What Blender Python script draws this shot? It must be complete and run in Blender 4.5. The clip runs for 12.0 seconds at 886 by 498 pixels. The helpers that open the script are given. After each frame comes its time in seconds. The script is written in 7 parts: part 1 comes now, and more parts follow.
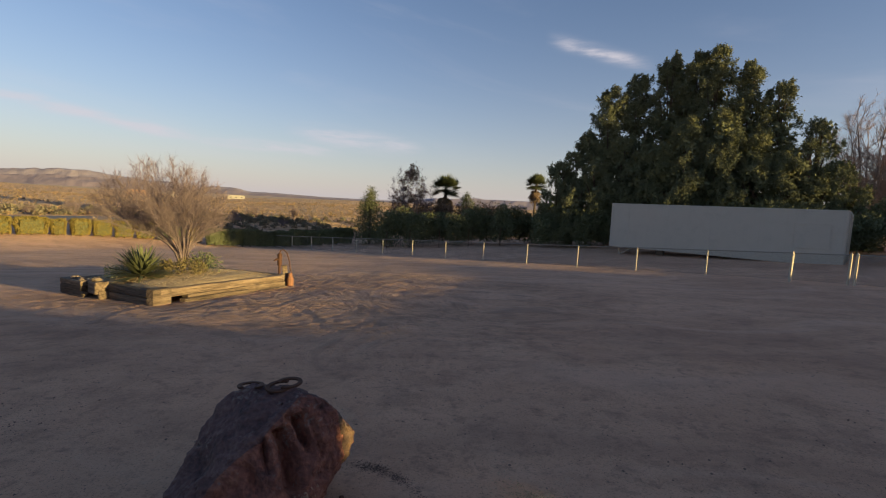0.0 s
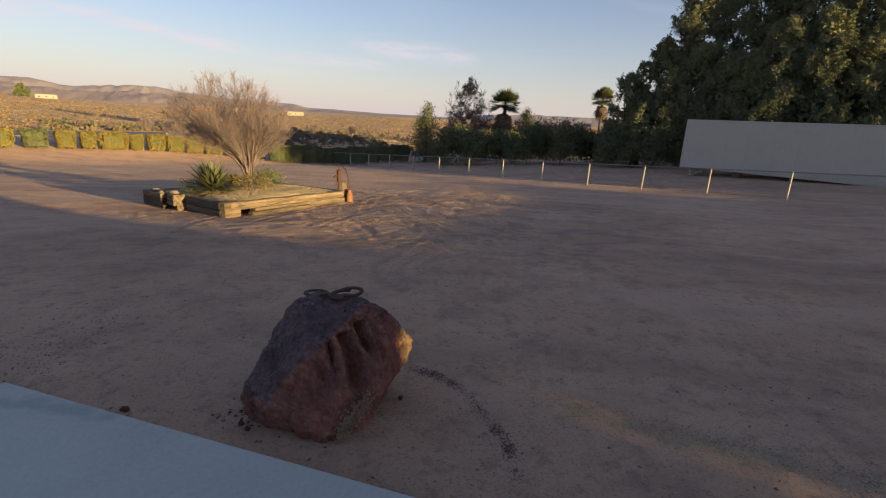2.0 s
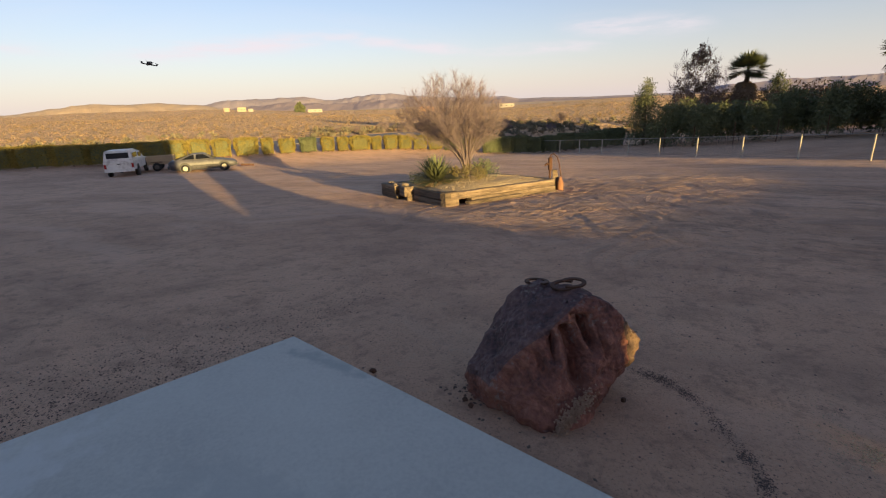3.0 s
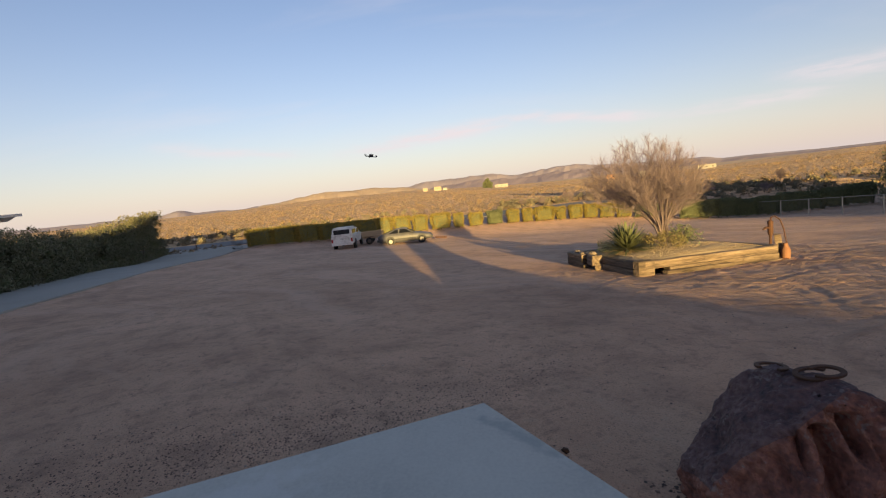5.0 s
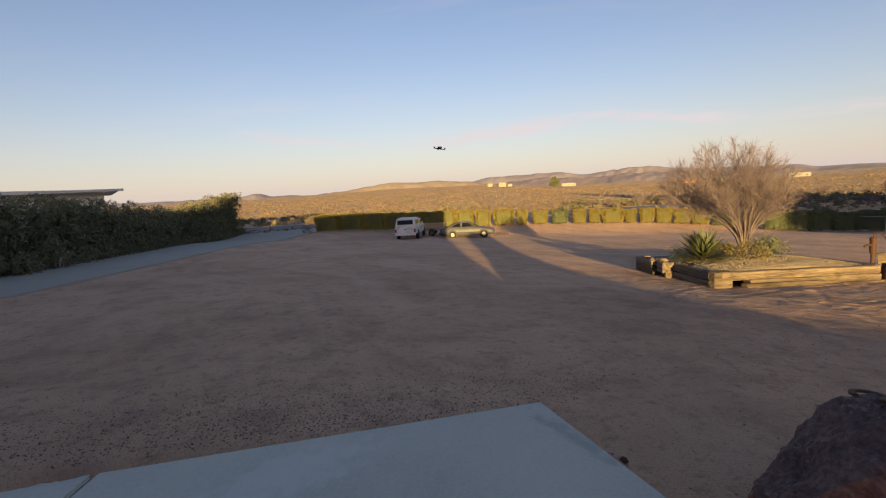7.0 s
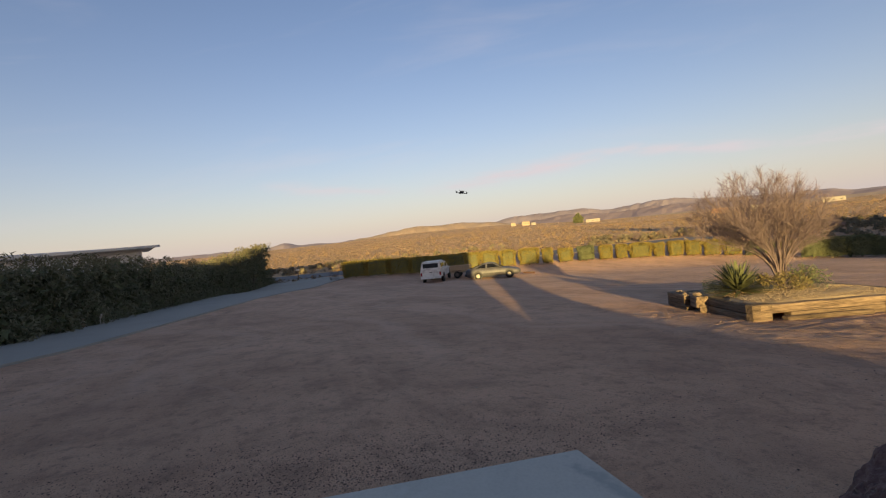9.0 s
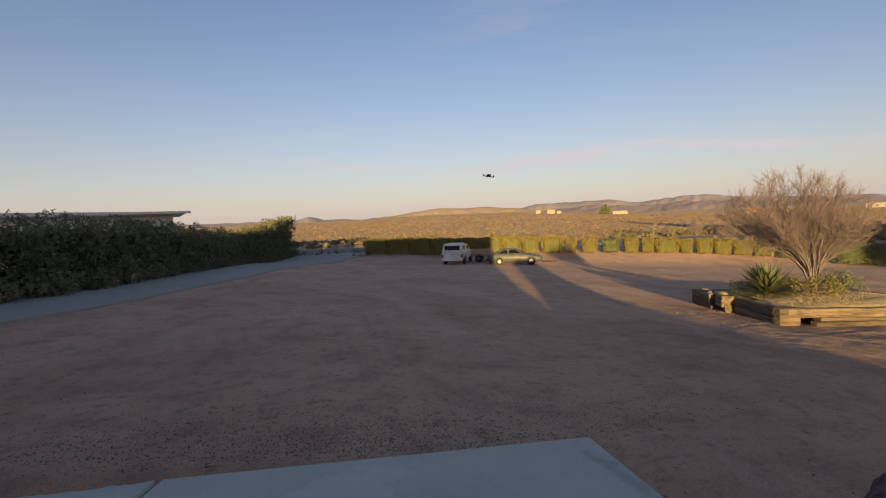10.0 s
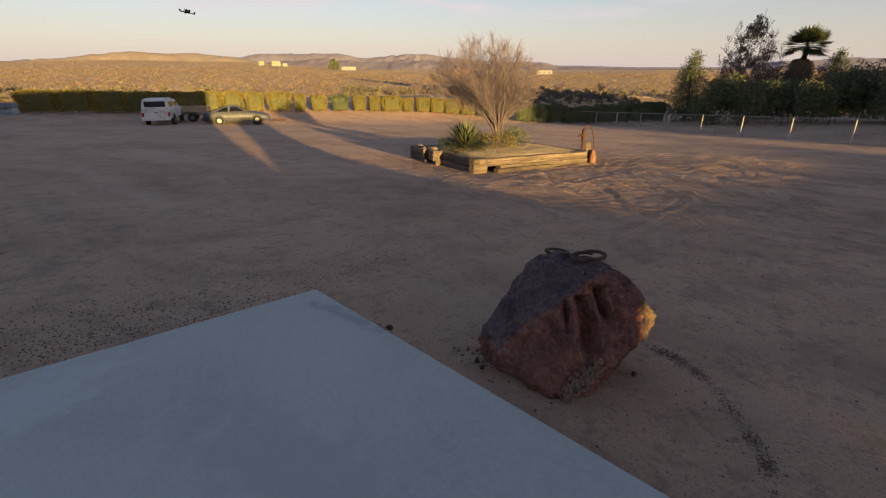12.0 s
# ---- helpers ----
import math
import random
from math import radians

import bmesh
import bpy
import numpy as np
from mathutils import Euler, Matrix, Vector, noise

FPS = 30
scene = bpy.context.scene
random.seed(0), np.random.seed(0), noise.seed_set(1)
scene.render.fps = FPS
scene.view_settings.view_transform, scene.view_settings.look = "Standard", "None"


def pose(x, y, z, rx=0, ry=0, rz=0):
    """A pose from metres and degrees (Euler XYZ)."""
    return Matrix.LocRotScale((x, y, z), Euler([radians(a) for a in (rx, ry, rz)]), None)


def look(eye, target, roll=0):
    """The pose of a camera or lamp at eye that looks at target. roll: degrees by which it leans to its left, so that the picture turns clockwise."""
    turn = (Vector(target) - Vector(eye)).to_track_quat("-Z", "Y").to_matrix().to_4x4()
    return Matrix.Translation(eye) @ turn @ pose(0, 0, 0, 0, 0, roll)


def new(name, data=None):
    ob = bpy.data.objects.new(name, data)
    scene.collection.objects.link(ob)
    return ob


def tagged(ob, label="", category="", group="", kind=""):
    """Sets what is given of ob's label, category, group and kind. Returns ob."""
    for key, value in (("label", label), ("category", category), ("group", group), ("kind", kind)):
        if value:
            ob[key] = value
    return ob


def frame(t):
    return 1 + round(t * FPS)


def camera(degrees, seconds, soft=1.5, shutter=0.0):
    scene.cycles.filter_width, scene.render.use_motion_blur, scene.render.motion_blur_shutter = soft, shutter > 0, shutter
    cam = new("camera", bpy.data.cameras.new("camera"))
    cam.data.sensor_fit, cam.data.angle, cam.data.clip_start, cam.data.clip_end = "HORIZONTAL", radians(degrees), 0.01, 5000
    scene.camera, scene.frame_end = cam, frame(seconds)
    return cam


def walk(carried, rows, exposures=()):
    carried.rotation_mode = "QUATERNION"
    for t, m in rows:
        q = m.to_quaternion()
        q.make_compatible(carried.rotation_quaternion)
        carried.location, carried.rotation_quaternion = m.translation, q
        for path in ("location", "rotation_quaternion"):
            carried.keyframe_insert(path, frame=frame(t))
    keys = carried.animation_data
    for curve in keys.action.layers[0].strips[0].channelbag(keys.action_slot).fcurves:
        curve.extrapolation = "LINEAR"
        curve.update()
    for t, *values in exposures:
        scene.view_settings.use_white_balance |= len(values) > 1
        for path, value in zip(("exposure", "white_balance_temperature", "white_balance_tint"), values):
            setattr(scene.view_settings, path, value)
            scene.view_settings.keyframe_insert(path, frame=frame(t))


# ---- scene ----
cam = camera(86.90, 12.0, soft=1.15)
# seconds, eye x y z, turn about x y z in degrees
ROWS = [
    (0, 0.003, -0.028, 1.670, 84.727, -3.095, -0.452),
    (0.5, 0.033, -0.043, 1.659, 80.707, -4.432, -9.250),
    (1, 0.032, -0.028, 1.651, 78.087, -4.132, -7.642),
    (1.5, 0.022, -0.005, 1.640, 75.892, -3.502, -2.750),
    (2, -0.014, 0.012, 1.640, 74.512, -3.118, 6.434),
    (2.5, -0.078, 0.026, 1.631, 73.911, -2.716, 17.897),
    (3, -0.122, 0.038, 1.625, 72.951, 2.387, 30.682),
    (3.5, -0.171, 0.039, 1.609, 72.114, 4.175, 42.617),
    (5.5, -0.178, -0.010, 1.619, 84.603, 4.451, 54.796),
    (6, -0.205, -0.001, 1.607, 83.497, 2.192, 58.416),
    (6.5, -0.192, -0.034, 1.601, 83.047, 2.482, 61.054),
    (7, -0.196, -0.034, 1.602, 83.089, 3.280, 60.321),
    (9, -0.157, -0.059, 1.641, 88.436, 5.876, 63.222),
    (9.5, -0.133, -0.071, 1.632, 88.701, 4.292, 64.823),
    (10, -0.148, -0.082, 1.623, 86.508, 2.444, 66.093),
    (10.5, -0.178, -0.051, 1.610, 82.049, 1.670, 62.072),
    (11, -0.166, -0.035, 1.603, 74.153, 2.687, 55.853),
    (11.5, -0.132, -0.015, 1.600, 69.564, 1.532, 46.911),
    (12, -0.091, 0.026, 1.610, 68.981, -0.205, 34.748),
]
EXPO, KELVIN, TINT = 1.05, 6500, 30
walk(cam, [(t, pose(x, y, z, rx, ry, rz)) for t, x, y, z, rx, ry, rz in ROWS], exposures=[(t, EXPO + e, KELVIN + k, TINT + g) for t, e, k, g in ((0.0, -0.16, -450, -4), (1.5, -0.03, -350, -3), (3.0, 0.22, -150, 0), (6.5, 0.04, 100, 0), (9.5, -0.14, 0, 0), (10.5, -0.22, 0, 0), (11.5, -0.14, 0, 0), (12.0, 0.0, 100, 0))])

# ---------------------------------------------------------------- light
SUN_AZ = 119.0      # where the sun stands, clockwise from +y
SUN_EL = 6.0
SKY = 0.098
CLOUD = (3.58, 3.54, 3.27, 1)
world = bpy.data.worlds.new("desert_sky")
scene.world = world
world.use_nodes = True
wn = world.node_tree.nodes
wl = world.node_tree.links
wn.clear()
sky = wn.new("ShaderNodeTexSky")
sky.sky_type = 'NISHITA'
sky.sun_disc = False
sky.sun_elevation = radians(SUN_EL)
sky.sun_rotation = radians(SUN_AZ)
sky.air_density, sky.dust_density, sky.ozone_density = 1.0, 0.75, 2.0


def wmath(op, a, b=None, c=None, clamp=False):
    t = wn.new("ShaderNodeMath")
    t.operation, t.use_clamp = op, clamp
    for i, v in enumerate((a, b, c)):
        if v is None:
            continue
        if isinstance(v, (int, float)):
            t.inputs[i].default_value = v
        else:
            wl.new(v, t.inputs[i])
    return t.outputs[0]


def wsmooth(v, lo, hi):
    t = wn.new("ShaderNodeMapRange")
    t.interpolation_type = 'SMOOTHSTEP'
    t.inputs["From Min"].default_value, t.inputs["From Max"].default_value = lo, hi
    wl.new(v, t.inputs["Value"])
    return t.outputs[0]


# thin high cloud: long level streaks and a pale veil towards the horizon
wco = wn.new("ShaderNodeTexCoord")
sep = wn.new("ShaderNodeSeparateXYZ")
wl.new(wco.outputs["Generated"], sep.inputs[0])
up = wmath('MAXIMUM', sep.outputs[2], 0.0)
bearing = wmath('ARCTAN2', sep.outputs[0], sep.outputs[1])
comb = wn.new("ShaderNodeCombineXYZ")
wl.new(wmath('MULTIPLY', bearing, 1.7), comb.inputs[0])
wl.new(wmath('ADD', wmath('MULTIPLY', up, 11.0), wmath('MULTIPLY', wmath('SINE', wmath('MULTIPLY', bearing, 2.0)), 0.9)), comb.inputs[1])
cir = wn.new("ShaderNodeTexNoise")
cir.inputs["Scale"].default_value = 1.0
cir.inputs["Detail"].default_value = 8
cir.inputs["Roughness"].default_value = 0.55
cir.inputs["Distortion"].default_value = 0.5
wl.new(comb.outputs[0], cir.inputs["Vector"])
streak = wmath('MULTIPLY', wsmooth(cir.outputs[0], 0.50, 0.80), 0.16)
fray = wn.new("ShaderNodeTexNoise")
fray.inputs["Scale"].default_value = 2.2
fray.inputs["Detail"].default_value = 7
fray.inputs["Roughness"].default_value = 0.6
fray_at = wn.new("ShaderNodeCombineXYZ")
wl.new(wmath('MULTIPLY', bearing, 4.5), fray_at.inputs[0])
wl.new(wmath('MULTIPLY', up, 26.0), fray_at.inputs[1])
wl.new(fray_at.outputs[0], fray.inputs["Vector"])
ragged = wsmooth(fray.outputs[0], 0.34, 0.66)
wide_deg = wmath('MULTIPLY', bearing, 57.2958)
high_deg = wmath('MULTIPLY', wmath('ARCSINE', sep.outputs[2]), 57.2958)
waver = wmath('MULTIPLY', wmath('SUBTRACT', cir.outputs[0], 0.5), 2.4)
# bearing and height of both ends, thickness and density of each band
for b0, h0, b1, h1, thick, dense in ((11.0, 19.2, 24.0, 15.7, 0.55, 0.85), (-86.0, 7.6, -64.0, 5.9, 0.55, 0.4), (-68.0, 5.6, -38.0, 8.2, 0.85, 0.66), (-44.0, 7.8, -24.0, 5.7, 0.6, 0.55), (-30.0, 6.0, -10.0, 5.2, 0.45, 0.5), (-19.0, 7.6, -1.0, 6.6, 0.9, 0.6), (-46.0, 7.7, -38.0, 7.8, 0.6, 0.5)):
    slope = (h1 - h0) / (b1 - b0)
    line_ = wmath('ADD', wmath('MULTIPLY', wmath('SUBTRACT', wide_deg, b0), slope), h0)
    off = wmath('DIVIDE', wmath('ADD', wmath('SUBTRACT', high_deg, line_), waver), thick)
    body = wmath('EXPONENT', wmath('MULTIPLY', wmath('MULTIPLY', off, off), -1.0))
    ends = wmath('MULTIPLY', wsmooth(wide_deg, b0, b0 + 0.35 * (b1 - b0)), wsmooth(wide_deg, b1, b1 - 0.35 * (b1 - b0)))
    band = wmath('MULTIPLY', wmath('MULTIPLY', body, ends), wmath('MULTIPLY', wmath('MULTIPLY_ADD', ragged, 0.75, 0.25), dense))
    streak = wmath('MAXIMUM', streak, band)
veil = wmath('MULTIPLY', wmath('EXPONENT', wmath('MULTIPLY', up, -7.5)), 0.72)
cover = wmath('ADD', veil, wmath('MULTIPLY', streak, wsmooth(up, 0.0, 0.12)), clamp=True)
cloud_mix = wn.new("ShaderNodeMix")
cloud_mix.data_type = 'RGBA'
wl.new(cover, cloud_mix.inputs[0])
wl.new(sky.outputs[0], cloud_mix.inputs[6])
cloud_mix.inputs[7].default_value = CLOUD
bg = wn.new("ShaderNodeBackground")
bg.inputs["Strength"].default_value = SKY
wo = wn.new("ShaderNodeOutputWorld")
wl.new(cloud_mix.outputs[2], bg.inputs[0])
wl.new(bg.outputs[0], wo.inputs[0])

sun_data = bpy.data.lights.new("sun", 'SUN')
sun_data.energy = 5.0
sun_data.angle = radians(0.5)
sun_data.color = (1.0, 0.775, 0.25)
sun = new("sun", sun_data)
sun.matrix_basis = look((0, 0, 60), (-math.sin(radians(SUN_AZ)) * 100, -math.cos(radians(SUN_AZ)) * 100, 60 - 100 * math.tan(radians(SUN_EL))))

# ---------------------------------------------------------------- materials
def smooth(a, b, x):
    t = min(max((x - a) / (b - a), 0.0), 1.0)
    return t * t * (3 - 2 * t)


def material(name, base, dark, scale=8.0, rough=0.85, metal=0.0, bump=0.25, fine=60.0, light=None, spread=0.5, stretch=(1, 1, 1), vary=0.0, depth=0.01, coords="Object", shine=0.5):
    """Two scales of noise between a dark, a base and a light colour, with fine relief."""
    m = bpy.data.materials.new(name)
    m.use_nodes = True
    n, l = m.node_tree.nodes, m.node_tree.links
    b = n["Principled BSDF"]
    b.inputs["Roughness"].default_value = rough
    b.inputs["Metallic"].default_value = metal
    b.inputs["Specular IOR Level"].default_value = shine
    co = n.new("ShaderNodeTexCoord")
    mp = n.new("ShaderNodeMapping")
    mp.inputs["Scale"].default_value = stretch
    l.new(co.outputs[coords], mp.inputs[0])
    big = n.new("ShaderNodeTexNoise")
    big.inputs["Scale"].default_value = scale
    big.inputs["Detail"].default_value = 6
    big.inputs["Roughness"].default_value = 0.65
    small = n.new("ShaderNodeTexNoise")
    small.inputs["Scale"].default_value = fine
    small.inputs["Detail"].default_value = 4
    for t in (big, small):
        l.new(mp.outputs[0], t.inputs["Vector"])
    ramp = n.new("ShaderNodeValToRGB")
    ramp.color_ramp.elements[0].position = 0.5 - spread / 2
    ramp.color_ramp.elements[0].color = (*dark, 1)
    ramp.color_ramp.elements[1].position = 0.5 + spread / 2
    ramp.color_ramp.elements[1].color = (*(light or base), 1)
    mid = ramp.color_ramp.elements.new(0.5)
    mid.color = (*base, 1)
    mix = n.new("ShaderNodeMix")
    mix.data_type = 'FLOAT'
    mix.inputs[0].default_value = 0.4
    l.new(big.outputs[0], mix.inputs[2])
    l.new(small.outputs[0], mix.inputs[3])
    l.new(mix.outputs[0], ramp.inputs[0])
    col = ramp.outputs[0]
    if vary:
        oi = n.new("ShaderNodeObjectInfo")
        hv = n.new("ShaderNodeHueSaturation")
        mr = n.new("ShaderNodeMapRange")
        mr.inputs["To Min"].default_value = 1 - vary
        mr.inputs["To Max"].default_value = 1 + vary
        l.new(oi.outputs["Random"], mr.inputs["Value"])
        l.new(mr.outputs[0], hv.inputs["Value"])
        l.new(col, hv.inputs["Color"])
        col = hv.outputs[0]
    l.new(col, b.inputs["Base Color"])
    if bump:
        bm_ = n.new("ShaderNodeBump")
        bm_.inputs["Strength"].default_value = bump
        bm_.inputs["Distance"].default_value = depth
        l.new(mix.outputs[0], bm_.inputs["Height"])
        l.new(bm_.outputs[0], b.inputs["Normal"])
    return m


M_SLAB = material("concrete", (0.53, 0.505, 0.43), (0.42, 0.40, 0.345), scale=1.1, fine=45, light=(0.60, 0.575, 0.49), rough=0.85, bump=0.2, spread=0.5)


def stain(m, spot, size, colour):
    """A ragged dark stain round one spot."""
    n, l = m.node_tree.nodes, m.node_tree.links
    b = n["Principled BSDF"]
    old = b.inputs["Base Color"].links[0].from_socket
    co = n.new("ShaderNodeTexCoord")
    mp = n.new("ShaderNodeMapping")
    mp.inputs["Scale"].default_value = (1 / size[0], 1 / size[1], 1)
    mp.inputs["Location"].default_value = (-spot[0] / size[0], -spot[1] / size[1], 0)
    ln = n.new("ShaderNodeVectorMath")
    ln.operation = 'LENGTH'
    nz = n.new("ShaderNodeTexNoise")
    nz.inputs["Scale"].default_value = 9
    nz.inputs["Detail"].default_value = 7
    l.new(co.outputs["Object"], mp.inputs[0])
    l.new(co.outputs["Object"], nz.inputs["Vector"])
    l.new(mp.outputs[0], ln.inputs[0])
    ad = n.new("ShaderNodeMath")
    ad.operation = 'MULTIPLY_ADD'
    ad.inputs[1].default_value = 1.9
    l.new(nz.outputs[0], ad.inputs[0])
    l.new(ln.outputs["Value"], ad.inputs[2])
    mr = n.new("ShaderNodeMapRange")
    mr.inputs["From Min"].default_value, mr.inputs["From Max"].default_value = 1.75, 1.3
    mr.inputs["To Max"].default_value = 0.6
    l.new(ad.outputs[0], mr.inputs["Value"])
    mix = n.new("ShaderNodeMix")
    mix.data_type = 'RGBA'
    l.new(mr.outputs[0], mix.inputs[0])
    l.new(old, mix.inputs[6])
    mix.inputs[7].default_value = (*colour, 1)
    l.new(mix.outputs[2], b.inputs["Base Color"])


stain(M_SLAB, (-2.28, 1.97), (0.5, 0.10), (0.30, 0.31, 0.28))
stain(M_SLAB, (-1.5, 0.9), (1.1, 0.35), (0.44, 0.43, 0.375))
stain(M_SLAB, (-2.9, 0.4), (0.35, 0.7), (0.62, 0.60, 0.54))
M_DRIVE = material("driveway_concrete", (0.36, 0.335, 0.285), (0.28, 0.26, 0.22), scale=0.5, fine=30, rough=0.9, bump=0.1)
M_ROAD = material("asphalt", (0.14, 0.14, 0.145), (0.10, 0.10, 0.10), scale=1.5, fine=60, rough=0.9)
# distance haze is mixed into this rock colour: lilac, with little contrast
M_MOUNT = material("hazed_mountain_rock", (0.30, 0.255, 0.285), (0.25, 0.215, 0.25), scale=0.004, fine=0.03, light=(0.345, 0.295, 0.31), rough=1, bump=0)
M_HILL = material("hill_sand", (0.40, 0.30, 0.22), (0.31, 0.23, 0.175), scale=0.006, fine=0.05, light=(0.46, 0.36, 0.25), rough=1, bump=0)
# ridge colour, also tinted lilac for haze
M_RIDGE = material("hazed_ridge_rock", (0.25, 0.20, 0.225), (0.20, 0.165, 0.19), scale=0.006, fine=0.05, light=(0.29, 0.235, 0.245), rough=1, bump=0)
M_STEEL = material("weathered_white_paint", (0.47, 0.435, 0.375), (0.38, 0.35, 0.30), scale=1.5, fine=25, rough=0.6, bump=0.08)
M_POST = material("galvanised_steel", (0.44, 0.40, 0.33), (0.30, 0.27, 0.22), scale=6, fine=60, rough=0.6, metal=0.25)
M_TIE = material("weathered_timber", (0.155, 0.11, 0.072), (0.04, 0.028, 0.02), scale=4, fine=30, light=(0.27, 0.20, 0.135), stretch=(0.16, 3.5, 3.5), rough=0.9, bump=1.0, vary=0.32, depth=0.03, spread=0.27)
M_RUST = material("rusty_iron", (0.10, 0.045, 0.025), (0.04, 0.02, 0.014), scale=10, fine=60, rough=0.8, metal=0.3, bump=0.4)
M_BARK = material("bark", (0.10, 0.07, 0.05), (0.05, 0.035, 0.026), scale=6, fine=40, rough=0.95, bump=0.8)
M_TWIG = material("dry_twigs", (0.195, 0.145, 0.15), (0.12, 0.09, 0.095), scale=4, fine=20, light=(0.27, 0.205, 0.205), rough=0.9)
M_HEDGE = material("hedge_leaves", (0.23, 0.18, 0.042), (0.085, 0.076, 0.022), scale=1.8, fine=13, light=(0.36, 0.27, 0.06), rough=0.75, bump=0, shine=0.2)
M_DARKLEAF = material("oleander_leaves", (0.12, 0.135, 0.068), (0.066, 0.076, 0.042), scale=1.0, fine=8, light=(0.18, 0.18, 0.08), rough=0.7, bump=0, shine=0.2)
M_OLEANDER = material("dusty_oleander_leaves", (0.175, 0.165, 0.098), (0.085, 0.086, 0.052), scale=1.0, fine=8, light=(0.27, 0.235, 0.13), rough=0.75, bump=0, shine=0.2)
M_YUCCA = material("yucca_blades", (0.12, 0.135, 0.06), (0.06, 0.072, 0.03), scale=4, fine=20, light=(0.20, 0.195, 0.09), rough=0.6, bump=0)


def ground_material():
    """Packed sand: broad tone, tyre ruts, loose grit."""
    m = bpy.data.materials.new("packed_sand")
    m.use_nodes = True
    n, l = m.node_tree.nodes, m.node_tree.links
    b = n["Principled BSDF"]
    b.inputs["Roughness"].default_value = 0.96
    co = n.new("ShaderNodeTexCoord")

    def tex(scale, detail=5, rough=0.6, src=None):
        t = n.new("ShaderNodeTexNoise")
        t.inputs["Scale"].default_value = scale
        t.inputs["Detail"].default_value = detail
        t.inputs["Roughness"].default_value = rough
        l.new(src or co.outputs["Object"], t.inputs["Vector"])
        return t.outputs[0]

    def math_(op, a, b_, c=None):
        t = n.new("ShaderNodeMath")
        t.operation = op
        for i, v in enumerate((a, b_, c)):
            if v is None:
                continue
            if isinstance(v, (int, float)):
                t.inputs[i].default_value = v
            else:
                l.new(v, t.inputs[i])
        return t.outputs[0]

    def mixc(f, a, b_, mode='MIX'):
        t = n.new("ShaderNodeMix")
        t.data_type = 'RGBA'
        t.blend_type = mode
        if isinstance(f, (int, float)):
            t.inputs[0].default_value = f
        else:
            l.new(f, t.inputs[0])
        for i, v in ((6, a), (7, b_)):
            if isinstance(v, tuple):
                t.inputs[i].default_value = (*v, 1)
            else:
                l.new(v, t.inputs[i])
        return t.outputs[2]

    def ramp(v, lo, hi):
        t = n.new("ShaderNodeMapRange")
        t.inputs["From Min"].default_value, t.inputs["From Max"].default_value = lo, hi
        t.interpolation_type = 'SMOOTHSTEP'
        l.new(v, t.inputs["Value"])
        return t.outputs[0]

    # tyre ruts: bands bent by noise, only where the dirt is soft
    bend = n.new("ShaderNodeTexNoise")
    bend.inputs["Scale"].default_value = 0.16
    bend.inputs["Detail"].default_value = 2
    l.new(co.outputs["Object"], bend.inputs["Vector"])
    add = n.new("ShaderNodeVectorMath")
    add.operation = 'MULTIPLY_ADD'
    l.new(bend.outputs[1], add.inputs[0])
    add.inputs[1].default_value = (7.0, 7.0, 0)
    l.new(co.outputs["Object"], add.inputs[2])
    churn = n.new("ShaderNodeTexNoise")
    churn.inputs["Scale"].default_value = 2.0
    churn.inputs["Detail"].default_value = 5
    churn.inputs["Roughness"].default_value = 0.62
    churn.inputs["Distortion"].default_value = 0.6
    l.new(add.outputs[0], churn.inputs["Vector"])
    wave = n.new("ShaderNodeTexWave")
    wave.inputs["Scale"].default_value = 0.8
    wave.inputs["Distortion"].default_value = 14.0
    wave.inputs["Detail"].default_value = 4
    wave.inputs["Detail Scale"].default_value = 1.2
    l.new(add.outputs[0], wave.inputs["Vector"])
    where = n.new("ShaderNodeVectorMath")
    where.operation = 'DISTANCE'
    l.new(co.outputs["Object"], where.inputs[0])
    where.inputs[1].default_value = (-1.5, 12.0, -0.6)
    churned = ramp(math_('MULTIPLY_ADD', tex(0.5, 3), 5.0, where.outputs["Value"]), 11.5, 6.5)
    soft = math_('MAXIMUM', churned, math_('MULTIPLY', ramp(tex(0.11, 3), 0.52, 0.68), 0.3))
    ruts = math_('MULTIPLY', math_('ADD', math_('MULTIPLY', churn.outputs[0], 2.6), math_('MULTIPLY', wave.outputs[1], 0.04)), math_('MULTIPLY_ADD', soft, 0.94, 0.06))
    broad = tex(0.22, 6, 0.65)
    mid = tex(1.6, 6, 0.7)
    grit = tex(55, 4, 0.85)
    blot = tex(7.0, 5, 0.75)
    vor = n.new("ShaderNodeTexVoronoi")
    vor.inputs["Scale"].default_value = 26
    l.new(co.outputs["Object"], vor.inputs["Vector"])
    c = mixc(ramp(broad, 0.32, 0.68), (0.57, 0.330, 0.205), (0.74, 0.450, 0.288))
    c = mixc(math_('MULTIPLY', ramp(mid, 0.45, 0.72), 0.55), c, (0.30, 0.175, 0.115))
    c = mixc(math_('MULTIPLY', ramp(grit, 0.53, 0.70), 0.6), c, (0.68, 0.46, 0.32))
    c = mixc(math_('MULTIPLY', ramp(grit, 0.46, 0.32), 0.9), c, (0.15, 0.095, 0.066))
    c = mixc(math_('MULTIPLY', ramp(vor.outputs[0], 0.16, 0.05), math_('MULTIPLY', ramp(mid, 0.5, 0.7), 0.5)), c, (0.09, 0.065, 0.05))
    c = mixc(math_('MULTIPLY', ramp(churn.outputs[0], 0.5, 0.64), math_('MULTIPLY_ADD', soft, 0.4, 0.06)), c, (0.24, 0.152, 0.102))
    c = mixc(math_('MULTIPLY', ramp(blot, 0.5, 0.70), 0.62), c, (0.27, 0.16, 0.107))
